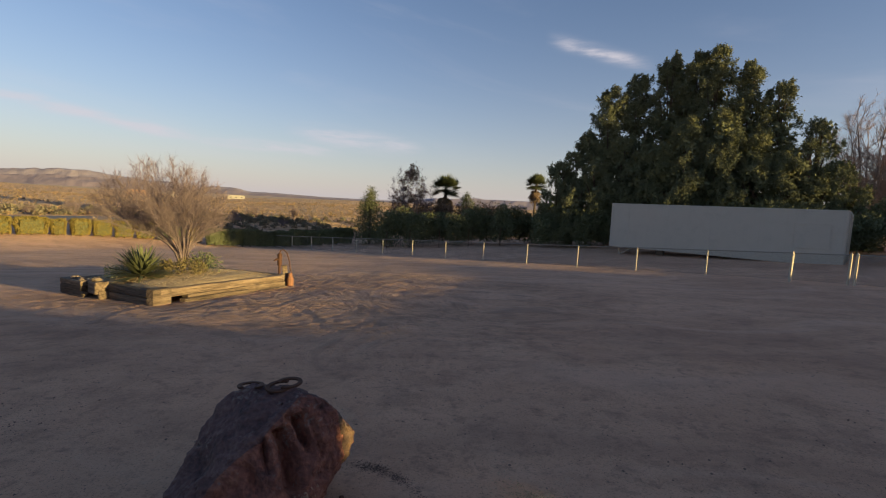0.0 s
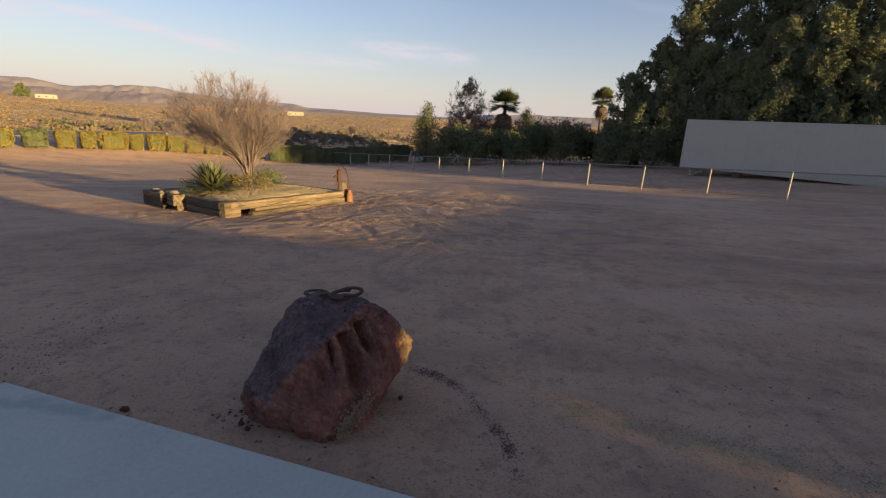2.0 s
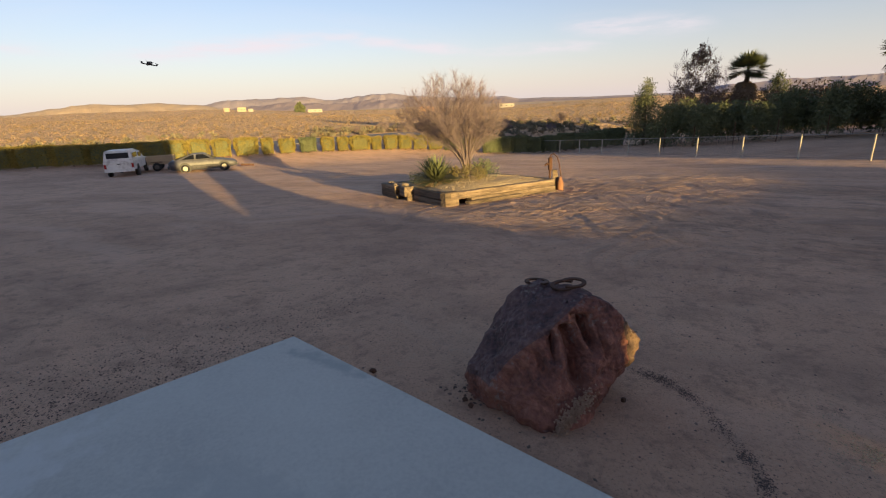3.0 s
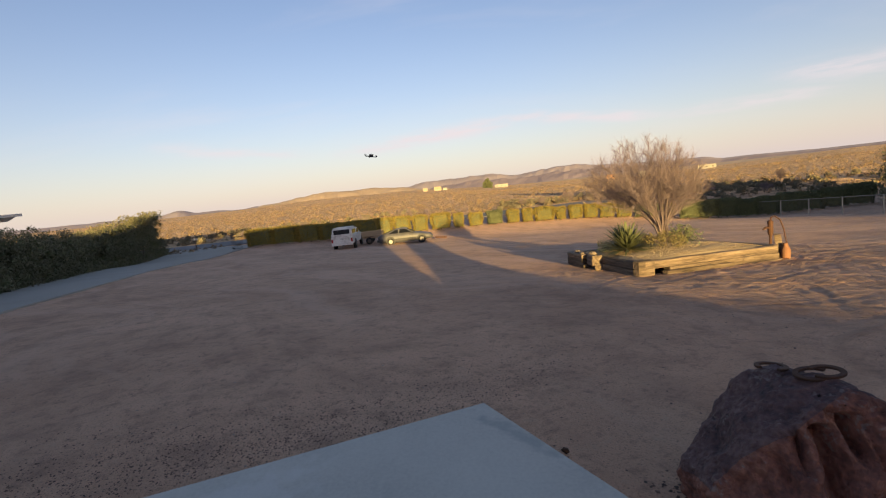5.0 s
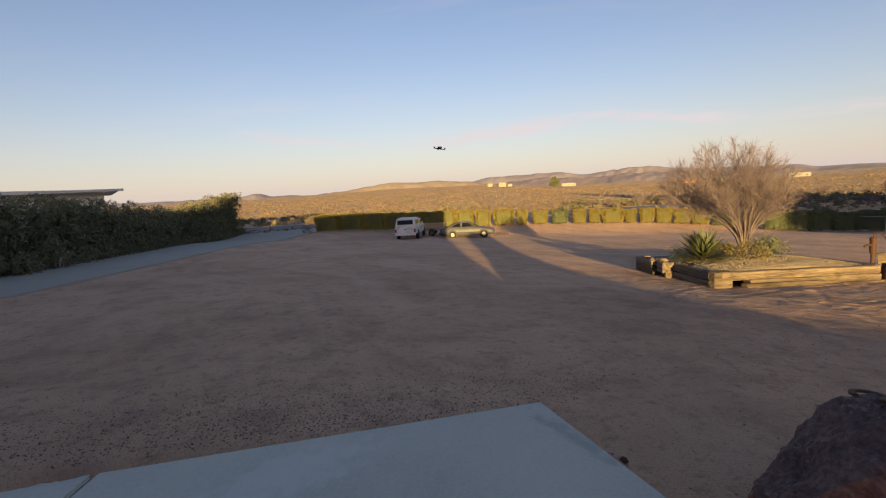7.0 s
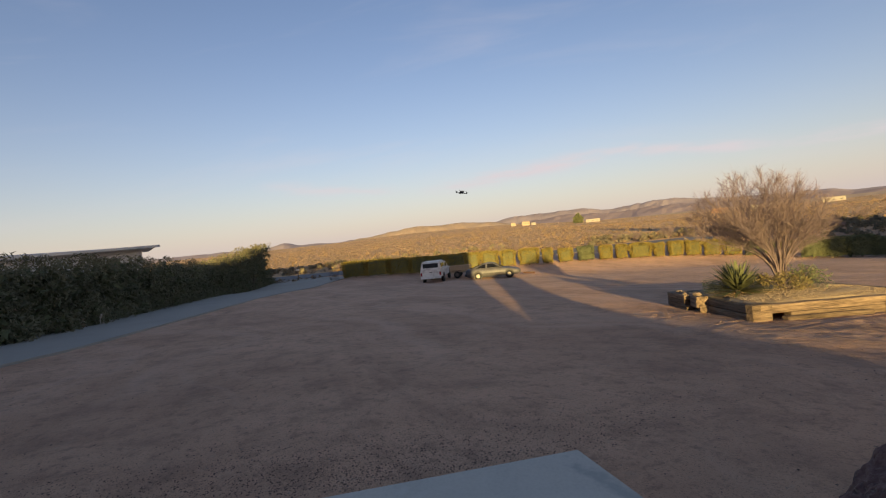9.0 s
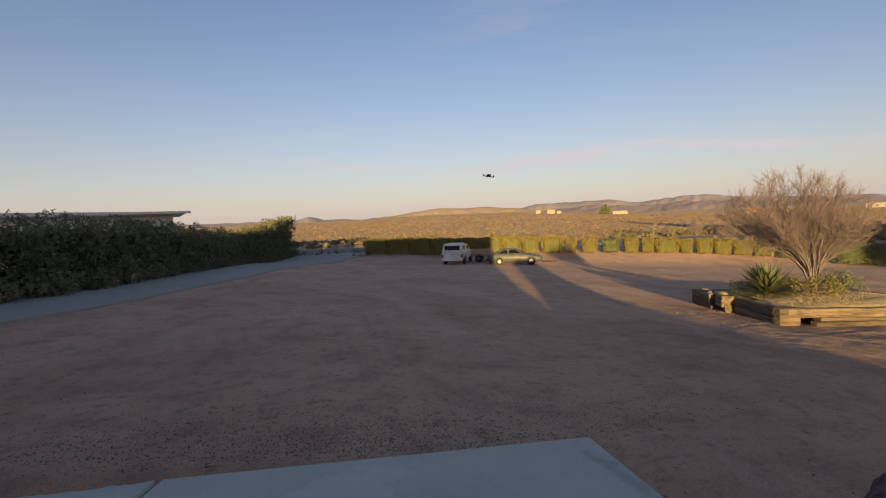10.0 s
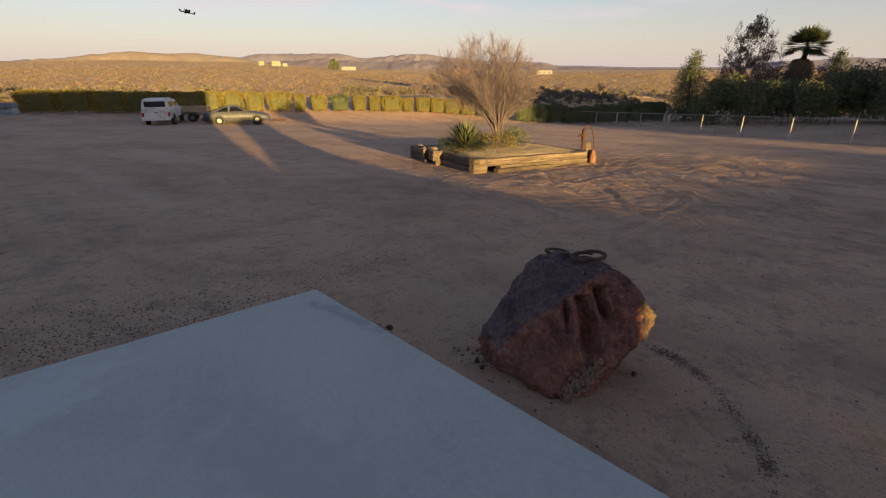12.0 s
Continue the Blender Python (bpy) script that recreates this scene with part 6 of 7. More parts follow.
# ---------------------------------------------------------------- at the road
mx, my = at(-80.9, 57.0)
mb = thing("mailbox", pose(mx, my, gz(mx, my), 0, 0, 60), "weathered metal mailbox on a timber post", "mailbox")
part("post", one_box((0, 0, 0.5), (0.1, 0.1, 1.1), bevel=0.01), M_TIE, mb)
part("box", one_box((0, 0, 1.17), (0.5, 0.2, 0.22), bevel=0.06), M_STEEL, mb)
part("crossbar", one_box((0, 0, 1.03), (0.6, 0.09, 0.06), bevel=0.008), M_TIE, mb)
gx, gy = at(-77.4, 50.0)
gt = thing("bar_gate", pose(gx, gy, gz(gx, gy), 0, 0, 20), "dark steel bar gate standing open by the driveway", "gate")
for z in (0.12, 1.25):
    part("gate_rail", tube(bmesh.new(), [(0, 0, z), (1.7, 0, z)], 0.025, 7), M_TRIM, gt)
for k in range(12):
    part("gate_bar", tube(bmesh.new(), [(k * 1.7 / 11, 0, 0.12), (k * 1.7 / 11, 0, 1.25)], 0.012, 6), M_TRIM, gt)
part("gate_wheel", disc(bmesh.new(), (0.25, 0, 0.1), 0.11, 0.05, "y", 14), M_TYRE, gt)
bx, by = at(-101.57, 20.3)
mk = thing("marker_post", pose(bx, by, gz(bx, by)), "short red and white marker post beside the driveway", "marker")
part("marker_body", tube(bmesh.new(), [(0, 0, -0.05), (0, 0, 0.3), (0, 0, 0.34)], [0.06, 0.06, 0.03], 10), M_CLAY, mk)
part("marker_band", tube(bmesh.new(), [(0, 0, 0.2), (0, 0, 0.26)], [0.064, 0.064], 10), M_STEEL, mk)
bx, by = at(-100.0, 20.9)
tp = thing("garden_tap", pose(bx, by, gz(bx, by)), "bent pale pipe standpipe beside the driveway", "tap")
part("standpipe", tube(bmesh.new(), [(0, 0, -0.1), (0, 0, 0.38), (0.04, 0, 0.44), (0.2, 0, 0.42), (0.27, 0, 0.3)], 0.018, 8), M_POST, tp)
part("stake", tube(bmesh.new(), [(0.42, 0, -0.1), (0.42, 0, 0.36)], 0.015, 7), M_POST, tp)


# ---------------------------------------------------------------- trees beyond the fence
M_LEAF2 = material("feathery_leaves", (0.155, 0.165, 0.09), (0.105, 0.118, 0.075), scale=0.25, fine=1.2, light=(0.225, 0.215, 0.09), rough=0.9, bump=0, shine=0.1)



def plume(az, el, d, R, low=-0.2):
    x, y = at(az, d)
    return x, y, low, 1.65 + d * math.tan(radians(el)), R


EVERGREENS = (
    (((14.0, 5.9, 40.5, 1.5), (15.4, 7.4, 41.0, 1.5), (17.2, 9.5, 41.5, 1.8), (15.9, 3.5, 39.3, 1.6)), "smaller dark evergreen tree with feathery foliage"),
    (((19.4, 14.2, 42.0, 2.0), (22.0, 15.2, 43.0, 2.1), (20.6, 9.0, 40.2, 1.9), (18.3, 6.5, 39.8, 1.7), (23.3, 8.0, 39.8, 1.9)), "tall dark evergreen tree with drooping feathery foliage"),
    (((25.4, 17.0, 43.0, 2.3), (27.6, 17.2, 42.5, 1.9), (29.5, 17.5, 42.6, 2.1), (32.4, 15.9, 42.4, 2.1), (27.2, 10.5, 39.8, 2.3), (30.6, 11.5, 39.9, 2.2), (25.0, 8.0, 39.5, 1.9)), "tall spreading evergreen tree with drooping feathery foliage"),
    (((35.2, 13.7, 42.0, 1.9), (33.6, 9.2, 39.8, 2.0), (38.6, 10.0, 41.6, 2.0), (36.6, 7.0, 39.8, 2.0), (40.6, 6.3, 41.0, 1.7), (42.0, 3.6, 40.6, 1.4), (39.0, 4.5, 39.6, 1.7)), "broad evergreen tree with golden-lit feathery foliage"),
)
for k, (group_, label_) in enumerate(EVERGREENS):
    plume_tree([plume(*q) for q in group_], 401 + k, M_LEAF2, label_)
for k in range(15):
    az = 13.5 + k * 2.05
    x, y = at(az, 39.3 + 0.8 * math.sin(k * 2.3) - (0.0 if az < 36 else 2.0))
    shrub("shrub", x, y, 2.6, 1.8, 3.0 + 0.5 * math.sin(k * 1.3), 23 * k, 410 + k, M_DARKLEAF, "dense dark green shrub under the big trees", group="undergrowth behind the trailer", per=520, leaf=(0.2, 0.07), lumps=26)
# dark shrubs behind the thin fence
for k in range(13):
    az = -6.3 + k * 1.75
    x, y = at(az, 43.0 + 1.2 * math.sin(k * 2.1))
    h = 3.4 + 0.6 * math.sin(k * 1.7) * math.sin(k * 0.9)
    shrub("oleander", x, y, 2.2, 2.0, h, 31 * k, 420 + k, M_DARKLEAF, "tall dark green shrub beyond the fence", group="dark shrubs beyond the fence", per=520, leaf=(0.2, 0.07), lumps=22)


def conifer(x, y, h, rad, seed, label, mat=None):
    ob = thing("conifer", pose(x, y, gz(x, y)), label, "tree")
    r = random.Random(seed)
    cl = []
    for k in range(44):
        t = r.random()
        a = r.uniform(0, 6.28)
        q = rad * (1 - t) ** 0.75 * r.uniform(0.35, 1.0)
        cl.append((q * math.cos(a), q * math.sin(a), h * (0.06 + 0.9 * t), max(rad * 0.46 * (1 - 0.65 * t), 0.16)))
    g = np.random.default_rng(seed)
    P = np.concatenate([g.normal(size=(int(360 * c[3] ** 1.6) + 30, 3)) * c[3] * 0.6 + np.array(c[:3]) for c in cl])
    v, f = leaf_arrays(P, 0.17, 0.055, -0.2, r=g)
    from_arrays("crown", v, f, mat or M_DARKLEAF, ob)
    part("trunk", tube(bmesh.new(), [(0, 0, -0.2), (0, 0, h * 0.9)], [0.14, 0.03], 8), M_BARK, ob)
    return ob


x, y = at(-8.3, 47.0)
conifer(x, y, 3.2 - gz(x, y), 2.1, 451, "slim dark green conifer at the fence's end")
x, y = at(3.3, 55.0)
conifer(x, y, 3.5 - gz(x, y), 1.9, 452, "dark conical evergreen among the shrubs")
x, y = at(-3.5, 51.0)
ob = bare_crown(x, y, gz(x, y), (0, 0, 4.3), (2.5, 2.4, 3.9 - 0.0), 453, M_TWIG, "reddish half-bare tree beyond the fence", mains=20, wide=120, fork=0.3, base_r=0.07, second=9, third=6, fine=3, l2=1.3, l3=0.7, l4=0.4, least=0.009, foot=0.15)
M_DRYLEAF = material("dry_leaves", (0.16, 0.10, 0.06), (0.075, 0.05, 0.034), scale=1, fine=6, light=(0.25, 0.15, 0.085), rough=0.9, bump=0)
rr_ = random.Random(460)
cl = []
for k in range(190):
    t = rr_.random()
    q = 2.75 * (1 - t) ** 0.55 * math.sqrt(rr_.random())
    a = rr_.uniform(0, 6.28)
    cl.append((q * math.cos(a), q * math.sin(a), 1.2 + 6.9 * t, 0.55 - 0.3 * t))
leafy("dry_foliage", cl, 330, 0.15, 0.07, M_DRYLEAF, ob, 453, droop=-0.2, shell=0.9, label="sparse reddish dry leaves")
x, y = at(0.7, 55.0)
fan_palm(x, y, 5.5, 2.0, 0.22, 454, "stout fan palm with a brown skirt of dry fronds", skirt=0.3, fronds=110)
for az, d, w, h, seed in ((5.6, 52, 2.6, 4.2, 455), (7.6, 53, 2.2, 3.6, 456), (9.3, 54, 2.0, 2.6, 457), (2.1, 53, 2.4, 3.9, 458), (0.2, 52, 2.6, 4.6, 464), (-1.6, 52, 2.4, 4.4, 465), (3.9, 52, 2.4, 3.6, 466)):
    x, y = at(az, d)
    shrub("shrub", x, y, w, 2.0, h, 0, seed, M_DRYLEAF, "russet half-dry shrub beyond the fence", group="russet shrubs", per=420, leaf=(0.17, 0.08), lumps=20)
x, y = at(11.5, 66.0)
fan_palm(x, y, 6.75, 1.65, 0.14, 459, "slender fan palm with a bare trunk", skirt=0.15, fronds=110)
x, y = at(12.9, 60.0)
fan_palm(x, y, 3.0, 1.7, 0.12, 460, "short young fan palm", fronds=50)
x, y = at(14.0, 62.0)
fan_palm(x, y, 4.0, 1.4, 0.2, 461, "dark fan palm beside the big trees", skirt=0.4, fronds=60)
x, y = at(9.8, 60.0)
bare_tree(x, y, 4.6, 462, M_TWIG, "thin bare sapling among the shrubs", stems=3, spread=0.25, depth=4, radius=0.04)
# the right-hand corner: shed, hoop, bare trees
x, y = at(42.6, 47.0)
M_TWIG2 = material("pink_twigs", (0.42, 0.30, 0.235), (0.27, 0.19, 0.15), scale=2, fine=12, light=(0.52, 0.39, 0.30), rough=0.9)
bare_crown(x, y, gz(x, y), (0, 0, 5.6), (3.0, 2.8, 5.2), 471, M_TWIG2, "pinkish leafless tree behind the trailer", mains=22, wide=112, fork=0.26, base_r=0.13, second=11, third=8, fine=7, l2=2.0, l3=1.0, l4=0.6, least=0.010, foot=0.25, rise=0.1, up=0.16, stray=0.75)
x, y = at(45.2, 49.0)
bare_crown(x, y, gz(x, y), (0, 0, 5.2), (2.8, 2.6, 4.9), 472, M_TWIG2, "pinkish leafless tree behind the shed", mains=20, wide=112, fork=0.26, base_r=0.12, second=11, third=8, fine=7, l2=1.9, l3=1.0, l4=0.6, least=0.010, foot=0.25, rise=0.1, up=0.16, stray=0.75)
x, y = at(50.4, 47.0)
bare_crown(x, y, gz(x, y), (0, 0, 7.4), (4.2, 3.6, 5.6), 473, M_TWIG2, "tall leafless tree behind the shed", mains=26, wide=110, fork=0.34, base_r=0.17, second=11, third=8, fine=7, l2=2.3, l3=1.1, l4=0.7, least=0.011, foot=0.3, rise=0.1, up=0.16, stray=0.75)
x, y = at(47.6, 50.0)
fan_palm(x, y, 8.6, 1.6, 0.22, 474, "fan palm with a thick skirt of dry fronds", skirt=0.3, fronds=90)
for k, az in enumerate((41.2, 42.9, 44.6, 46.4, 53.2, 55.0, 57.0, 59.5, 62.0)):
    x, y = at(az, 40.0)
    shrub("shrub", x, y, 2.2, 2.0, 2.6 + 0.5 * (k % 3), 17 * k, 480 + k, M_DARKLEAF if k % 3 else M_LEAF2, "dense dark green shrub near the shed", group="shrubs near the shed", per=480, leaf=(0.18, 0.07), lumps=20)
for k, az in enumerate((50.5, 54.0, 58.0)):
    x, y = at(az, 44.0)
    shrub("shrub", x, y, 3.0, 2.4, 4.2, 17 * k, 490 + k, M_DRYLEAF if k % 2 else M_LEAF2, "tall yellowing shrub behind the shed", group="shrubs near the shed", per=380, leaf=(0.2, 0.08), lumps=24)


def shed():
    a, b = Vector(at(45.58, 32.0)), Vector(at(51.33, 31.6))
    yaw = math.degrees(math.atan2((b - a).y, (b - a).x))
    L = (b - a).length
    zb = min(gz(*a), gz(*b)) - 0.02
    ob = thing("garden_shed", pose(a.x, a.y, -0.12, 0, 0, yaw), "brown plank garden shed with a low gabled roof", "shed")
    D = 3.0
    hw, hp = 1.90, 2.36
    n = 17
    for k in range(n):
        x = (k + 0.5) * L / n
        h = hw + (hp - hw) * (1 - abs(x / L * 2 - 1)) - 0.02
        part("plank", one_box((x, 0, h / 2), (L / n - 0.012, 0.05, h), bevel=0.006), M_SHED, ob)
    part("inner_wall", one_box((L / 2, 0.06, hw / 2), (L - 0.05, 0.04, hw)), M_SHED, ob)
    for x in (0.03, L - 0.03):
        part("side_wall", one_box((x, D / 2, hw / 2), (0.06, D, hw)), M_SHED, ob)
    part("back_wall", one_box((L / 2, D, hw / 2), (L, 0.06, hw)), M_SHED, ob)
    for s in (0, 1):
        x0, x1 = (-0.25, L / 2) if s == 0 else (L / 2, L + 0.25)
        z0, z1 = (hw - 0.06, hp + 0.02) if s == 0 else (hp + 0.02, hw - 0.06)
        bm = prism([(x0, z0), (x1, z1), (x1, z1 + 0.09), (x0, z0 + 0.09)], -0.35, D + 0.2, bevel=0.01)
        part("roof", bm, M_SHEDROOF, ob, "grey felt roof slope")
    d = part("double_door", one_box((L / 2 + 0.1, -0.045, 0.85), (1.3, 0.04, 1.6), bevel=0.008), M_SHED, ob, "darker double doors with a timber frame")
    for dx in (-0.7, 0.7):
        part("door_frame", one_box((L / 2 + 0.1 + dx, -0.065, 0.88), (0.1, 0.04, 1.75), bevel=0.008), M_TIE, d)
    part("door_frame", one_box((L / 2 + 0.1, -0.065, 1.72), (1.5, 0.04, 0.1), bevel=0.008), M_TIE, d)
    part("door_seam", one_box((L / 2 + 0.1, -0.068, 0.85), (0.02, 0.02, 1.6)), M_TRIM, d)
    for dx in (-0.66, 0.66):
        for z in (0.35, 1.45):
            part("hinge", one_box((L / 2 + 0.1 + dx, -0.09, z), (0.16, 0.02, 0.05), bevel=0.004), M_POST, d)
    return ob


M_SHED = material("brown_stained_planks", (0.185, 0.105, 0.062), (0.10, 0.058, 0.036), scale=2.5, fine=18, stretch=(3, 3, 0.3), rough=0.85, bump=0.4, vary=0.18)
M_SHEDROOF = material("roof_felt", (0.22, 0.20, 0.18), (0.14, 0.125, 0.11), scale=3, fine=30, rough=0.95)
shed()
x, y = at(42.65, 41.0)
hp_ = thing("basketball_hoop", pose(x, y, gz(x, y), 0, 0, -42), "white basketball backboard with an orange hoop on a pole", "basketball hoop")
ztop = 2.95 - gz(x, y)
part("pole", tube(bmesh.new(), [(0, 0.25, -0.2), (0, 0.25, ztop - 0.4)], 0.05, 8), M_POST, hp_)
bb = part("backboard", one_box((0, 0, ztop - 0.5), (1.35, 0.04, 0.95), bevel=0.01), M_STEEL, hp_, "white rectangular board with dark outline")
for dx in (-0.66, 0.66):
    part("board_edge", one_box((dx, -0.024, ztop - 0.5), (0.04, 0.012, 0.95)), M_TRIM, bb)
for dz in (0.02, 0.98):
    part("board_edge", one_box((0, -0.024, ztop - dz), (1.35, 0.012, 0.04)), M_TRIM, bb)
for dx in (-0.22, 0.22):
    part("target_line", one_box((dx, -0.024, ztop - 0.52), (0.04, 0.012, 0.45)), M_TRIM, bb)
part("target_line", one_box((0, -0.024, ztop - 0.31), (0.44, 0.012, 0.04)), M_TRIM, bb)
ring = [(0.22 * math.cos(a), -0.3 + 0.22 * math.sin(a), ztop - 0.85) for a in [k * math.pi / 10 for k in range(21)]]
part("hoop_ring", tube(bmesh.new(), ring, 0.012, 6, cap=False), M_CLAY, hp_)


# ---------------------------------------------------------------- desert
def scrub(name, n, r0, r1, az0, az1, hmin, hmax, per, seed, mat, label, avoid=True, power=1.6):
    r = np.random.default_rng(seed)
    P, N = [], []
    k = 0
    centres = []
    while k < n:
        az = r.uniform(az0, az1)
        d = r0 + (r1 - r0) * r.random() ** power
        x, y = at(az, d)
        side = (Vector((x, y)) - Vector((-36.0, 27.0))).dot(HEDGE_OUT)
        if avoid and (side < 3.0 or 7.5 < side < 18.5) and d < 160:
            if not (az > -26 and d > 60 and side > -30):
                k += 0.2
                continue
        h = r.uniform(hmin, hmax)
        z = gz(x, y)
        if d > 60:
            z += min((d - 60) / 200, 1.0) * (0.8 * noise.noise((x * 0.012, y * 0.012, 3)) + 0.3 * noise.noise((x * 0.05, y * 0.05, 8)))
        centres.append((x, y, z, h))
        k += 1
    c = np.array(centres)
    m = len(c)
    d3 = r.normal(size=(m, per, 3))
    d3 /= np.linalg.norm(d3, axis=2)[:, :, None]
    d3[:, :, 2] = np.abs(d3[:, :, 2])
    rad = c[:, 3][:, None, None] * np.array((0.75, 0.75, 0.85))
    q = c[:, None, :3] + d3 * rad * (0.55 + 0.45 * r.random((m, per, 1)))
    s = np.repeat(c[:, 3], per)
    q = q.reshape(-1, 3)
    v, f = leaf_arrays(q, 1.0, 1.0, 0.0, out=d3.reshape(-1, 3) * 0.5, r=r)
    v = v.reshape(-1, 3, 3)
    mid = q[:, None, :]
    v = mid + (v - mid) * (s * 0.3)[:, None, None]
    ob = from_arrays(name, v.reshape(-1, 3), f, mat)
    return tagged(ob, label, "desert scrub", kind="stuff")


def island_material(name, stops, rough=0.95, grain=0.12):
    """Colour picked clump by clump."""
    m = bpy.data.materials.new(name)
    m.use_nodes = True
    n, l = m.node_tree.nodes, m.node_tree.links
    b = n["Principled BSDF"]
    b.inputs["Roughness"].default_value = rough
    g = n.new("ShaderNodeNewGeometry")
    co = n.new("ShaderNodeTexCoord")
    nz = n.new("ShaderNodeTexNoise")
    nz.inputs["Scale"].default_value = grain
    l.new(co.outputs["Object"], nz.inputs["Vector"])
    mx_ = n.new("ShaderNodeMath")
    mx_.operation = 'MULTIPLY_ADD'
    mx_.inputs[1].default_value = 0.4
    l.new(g.outputs["Random Per Island"], mx_.inputs[0])
    sc = n.new("ShaderNodeMath")
    sc.operation = 'MULTIPLY'
    sc.inputs[1].default_value = 0.6
    l.new(nz.outputs[0], sc.inputs[0])
    l.new(sc.outputs[0], mx_.inputs[2])
    rp = n.new("ShaderNodeValToRGB")
    rp.color_ramp.elements[0].position, rp.color_ramp.elements[0].color = 0.2, (*stops[0], 1)
    rp.color_ramp.elements[1].position, rp.color_ramp.elements[1].color = 0.8, (*stops[-1], 1)
    for i, c in enumerate(stops[1:-1]):
        e = rp.color_ramp.elements.new(0.2 + 0.6 * (i + 1) / (len(stops) - 1))
        e.color = (*c, 1)
    l.new(mx_.outputs[0], rp.inputs[0])
    l.new(rp.outputs[0], b.inputs["Base Color"])
    return m


M_DARKSCRUB = island_material("creosote_leaves", ((0.10, 0.088, 0.062), (0.16, 0.138, 0.09), (0.24, 0.20, 0.12)))
M_SCRUB = island_material("desert_brush", ((0.05, 0.036, 0.02), (0.13, 0.088, 0.046), (0.28, 0.185, 0.095), (0.46, 0.31, 0.165)), grain=0.55)
scrub("desert_scrub", 15000, 54, 280, -122, 16, 0.18, 0.66, 12, 601, M_SCRUB, "scattered low dry creosote and sage scrub", power=1.25)
scrub("desert_scrub", 26000, 200, 1700, -122, 22, 0.35, 1.1, 5, 602, M_SCRUB, "far flats dotted with dry scrub", avoid=False, power=1.35)
# dark bushes added to fill the dark band behind the far hedge
scrub("desert_scrub", 190, 54, 82, -28, -7, 0.35, 0.85, 60, 603, M_DARKSCRUB, "dark leafy bushes added to fill the dark band beyond the fence", avoid=False, power=0.9)
scrub("desert_scrub", 240, 57, 92, -46, -28, 0.4, 0.85, 50, 604, M_DARKSCRUB, "dark leafy creosote bushes beyond the road", power=0.9)
scrub("desert_scrub", 150, 57, 90, -88, -56, 0.45, 1.0, 60, 605, M_DARKSCRUB, "dark leafy creosote bushes beyond the road", power=0.9)
for k in range(20):
    az = -76 + 3.9 * k + 2.2 * math.sin(k * 5)
    x, y = at(az, 62 + 12 * (0.5 + 0.5 * math.sin(k * 3.3)))
    side = (Vector((x, y)) - Vector((-36.0, 27.0))).dot(HEDGE_OUT)
    if 7 < side < 19 or side < 3:
        q = Vector((x, y)) + HEDGE_OUT * (21 - side)
        x, y = q.x, q.y
    bare_tree(x, y, 1.5 + 0.9 * math.sin(k * 2.7) ** 2, 620 + k, M_TWIG, "low leafless desert bush beyond the road", stems=9, spread=0.5, depth=2, radius=0.022, kids=(2, 4), least=0.008, spray=(8, 0.35, 0.014))

# far homesteads
M_FARWALL = material("pale_house_wall", (0.33, 0.305, 0.27), (0.26, 0.24, 0.21), scale=0.4, fine=3, rough=0.9)
M_ADOBE = material("adobe_wall", (0.36, 0.29, 0.21), (0.28, 0.22, 0.16), scale=0.4, fine=3, rough=0.9)
M_ORANGE = material("orange_stucco", (0.36, 0.20, 0.12), (0.28, 0.15, 0.09), scale=0.4, fine=3, rough=0.9)


def far_house(az, el, d, w, h, mat, label, depth=7.0):
    x, y = at(az, d)
    z = max(1.65 + d * math.tan(radians(el)), gz(x, y) + 0.2)
    ob = thing("house", pose(x, y, z, 0, 0, -az), label, "house", "far homesteads")
    h *= 0.78
    part("wall", one_box((0, 0, h / 2 - 1), (w, depth, h + 2)), mat, ob)
    bm = prism([(-w / 2 - 0.4, 0), (w / 2 + 0.4, 0), (w / 2 - 0.6, h * 0.22), (-w / 2 + 0.6, h * 0.22)], -depth / 2 - 0.4, depth / 2 + 0.4)
    o = part("roof", bm, mat, ob)
    o.location.z = h
    for k in range(3):
        win = part("window", one_box((-w * 0.32 + k * w * 0.32, -depth / 2 - 0.02, h * 0.5), (w * 0.08, 0.1, h * 0.3)), M_GLASS, ob)
    return ob


far_house(-45.4, -0.16, 480, 13.0, 3.0, M_FARWALL, "long low white house far out in the desert")
far_house(-53.1, -0.1, 520, 8.0, 4.0, M_ADOBE, "small tan house far out in the desert")
far_house(-54.6, -0.05, 530, 5.0, 3.0, M_ADOBE, "small tan outbuilding far out in the desert")
far_house(-52.2, -0.1, 525, 4.5, 2.6, M_FARWALL, "small white outbuilding far out in the desert")
far_house(-32.6, -0.5, 380, 11.0, 3.2, M_ORANGE, "orange stucco house far out in the desert")
far_house(-29.5, -0.5, 420, 5.0, 3.0, M_FARWALL, "small white house behind the bare tree")
far_house(-23.3, -0.48, 560, 17.0, 4.0, M_FARWALL, "long white house far out in the desert")
x, y = at(-47.0, 470)
t_ = big_tree(x, y, 8.0, 4.0, 640, M_DARKLEAF, "round dark tree beside the far white house", per=60, leaf=(0.8, 0.4), n=22)
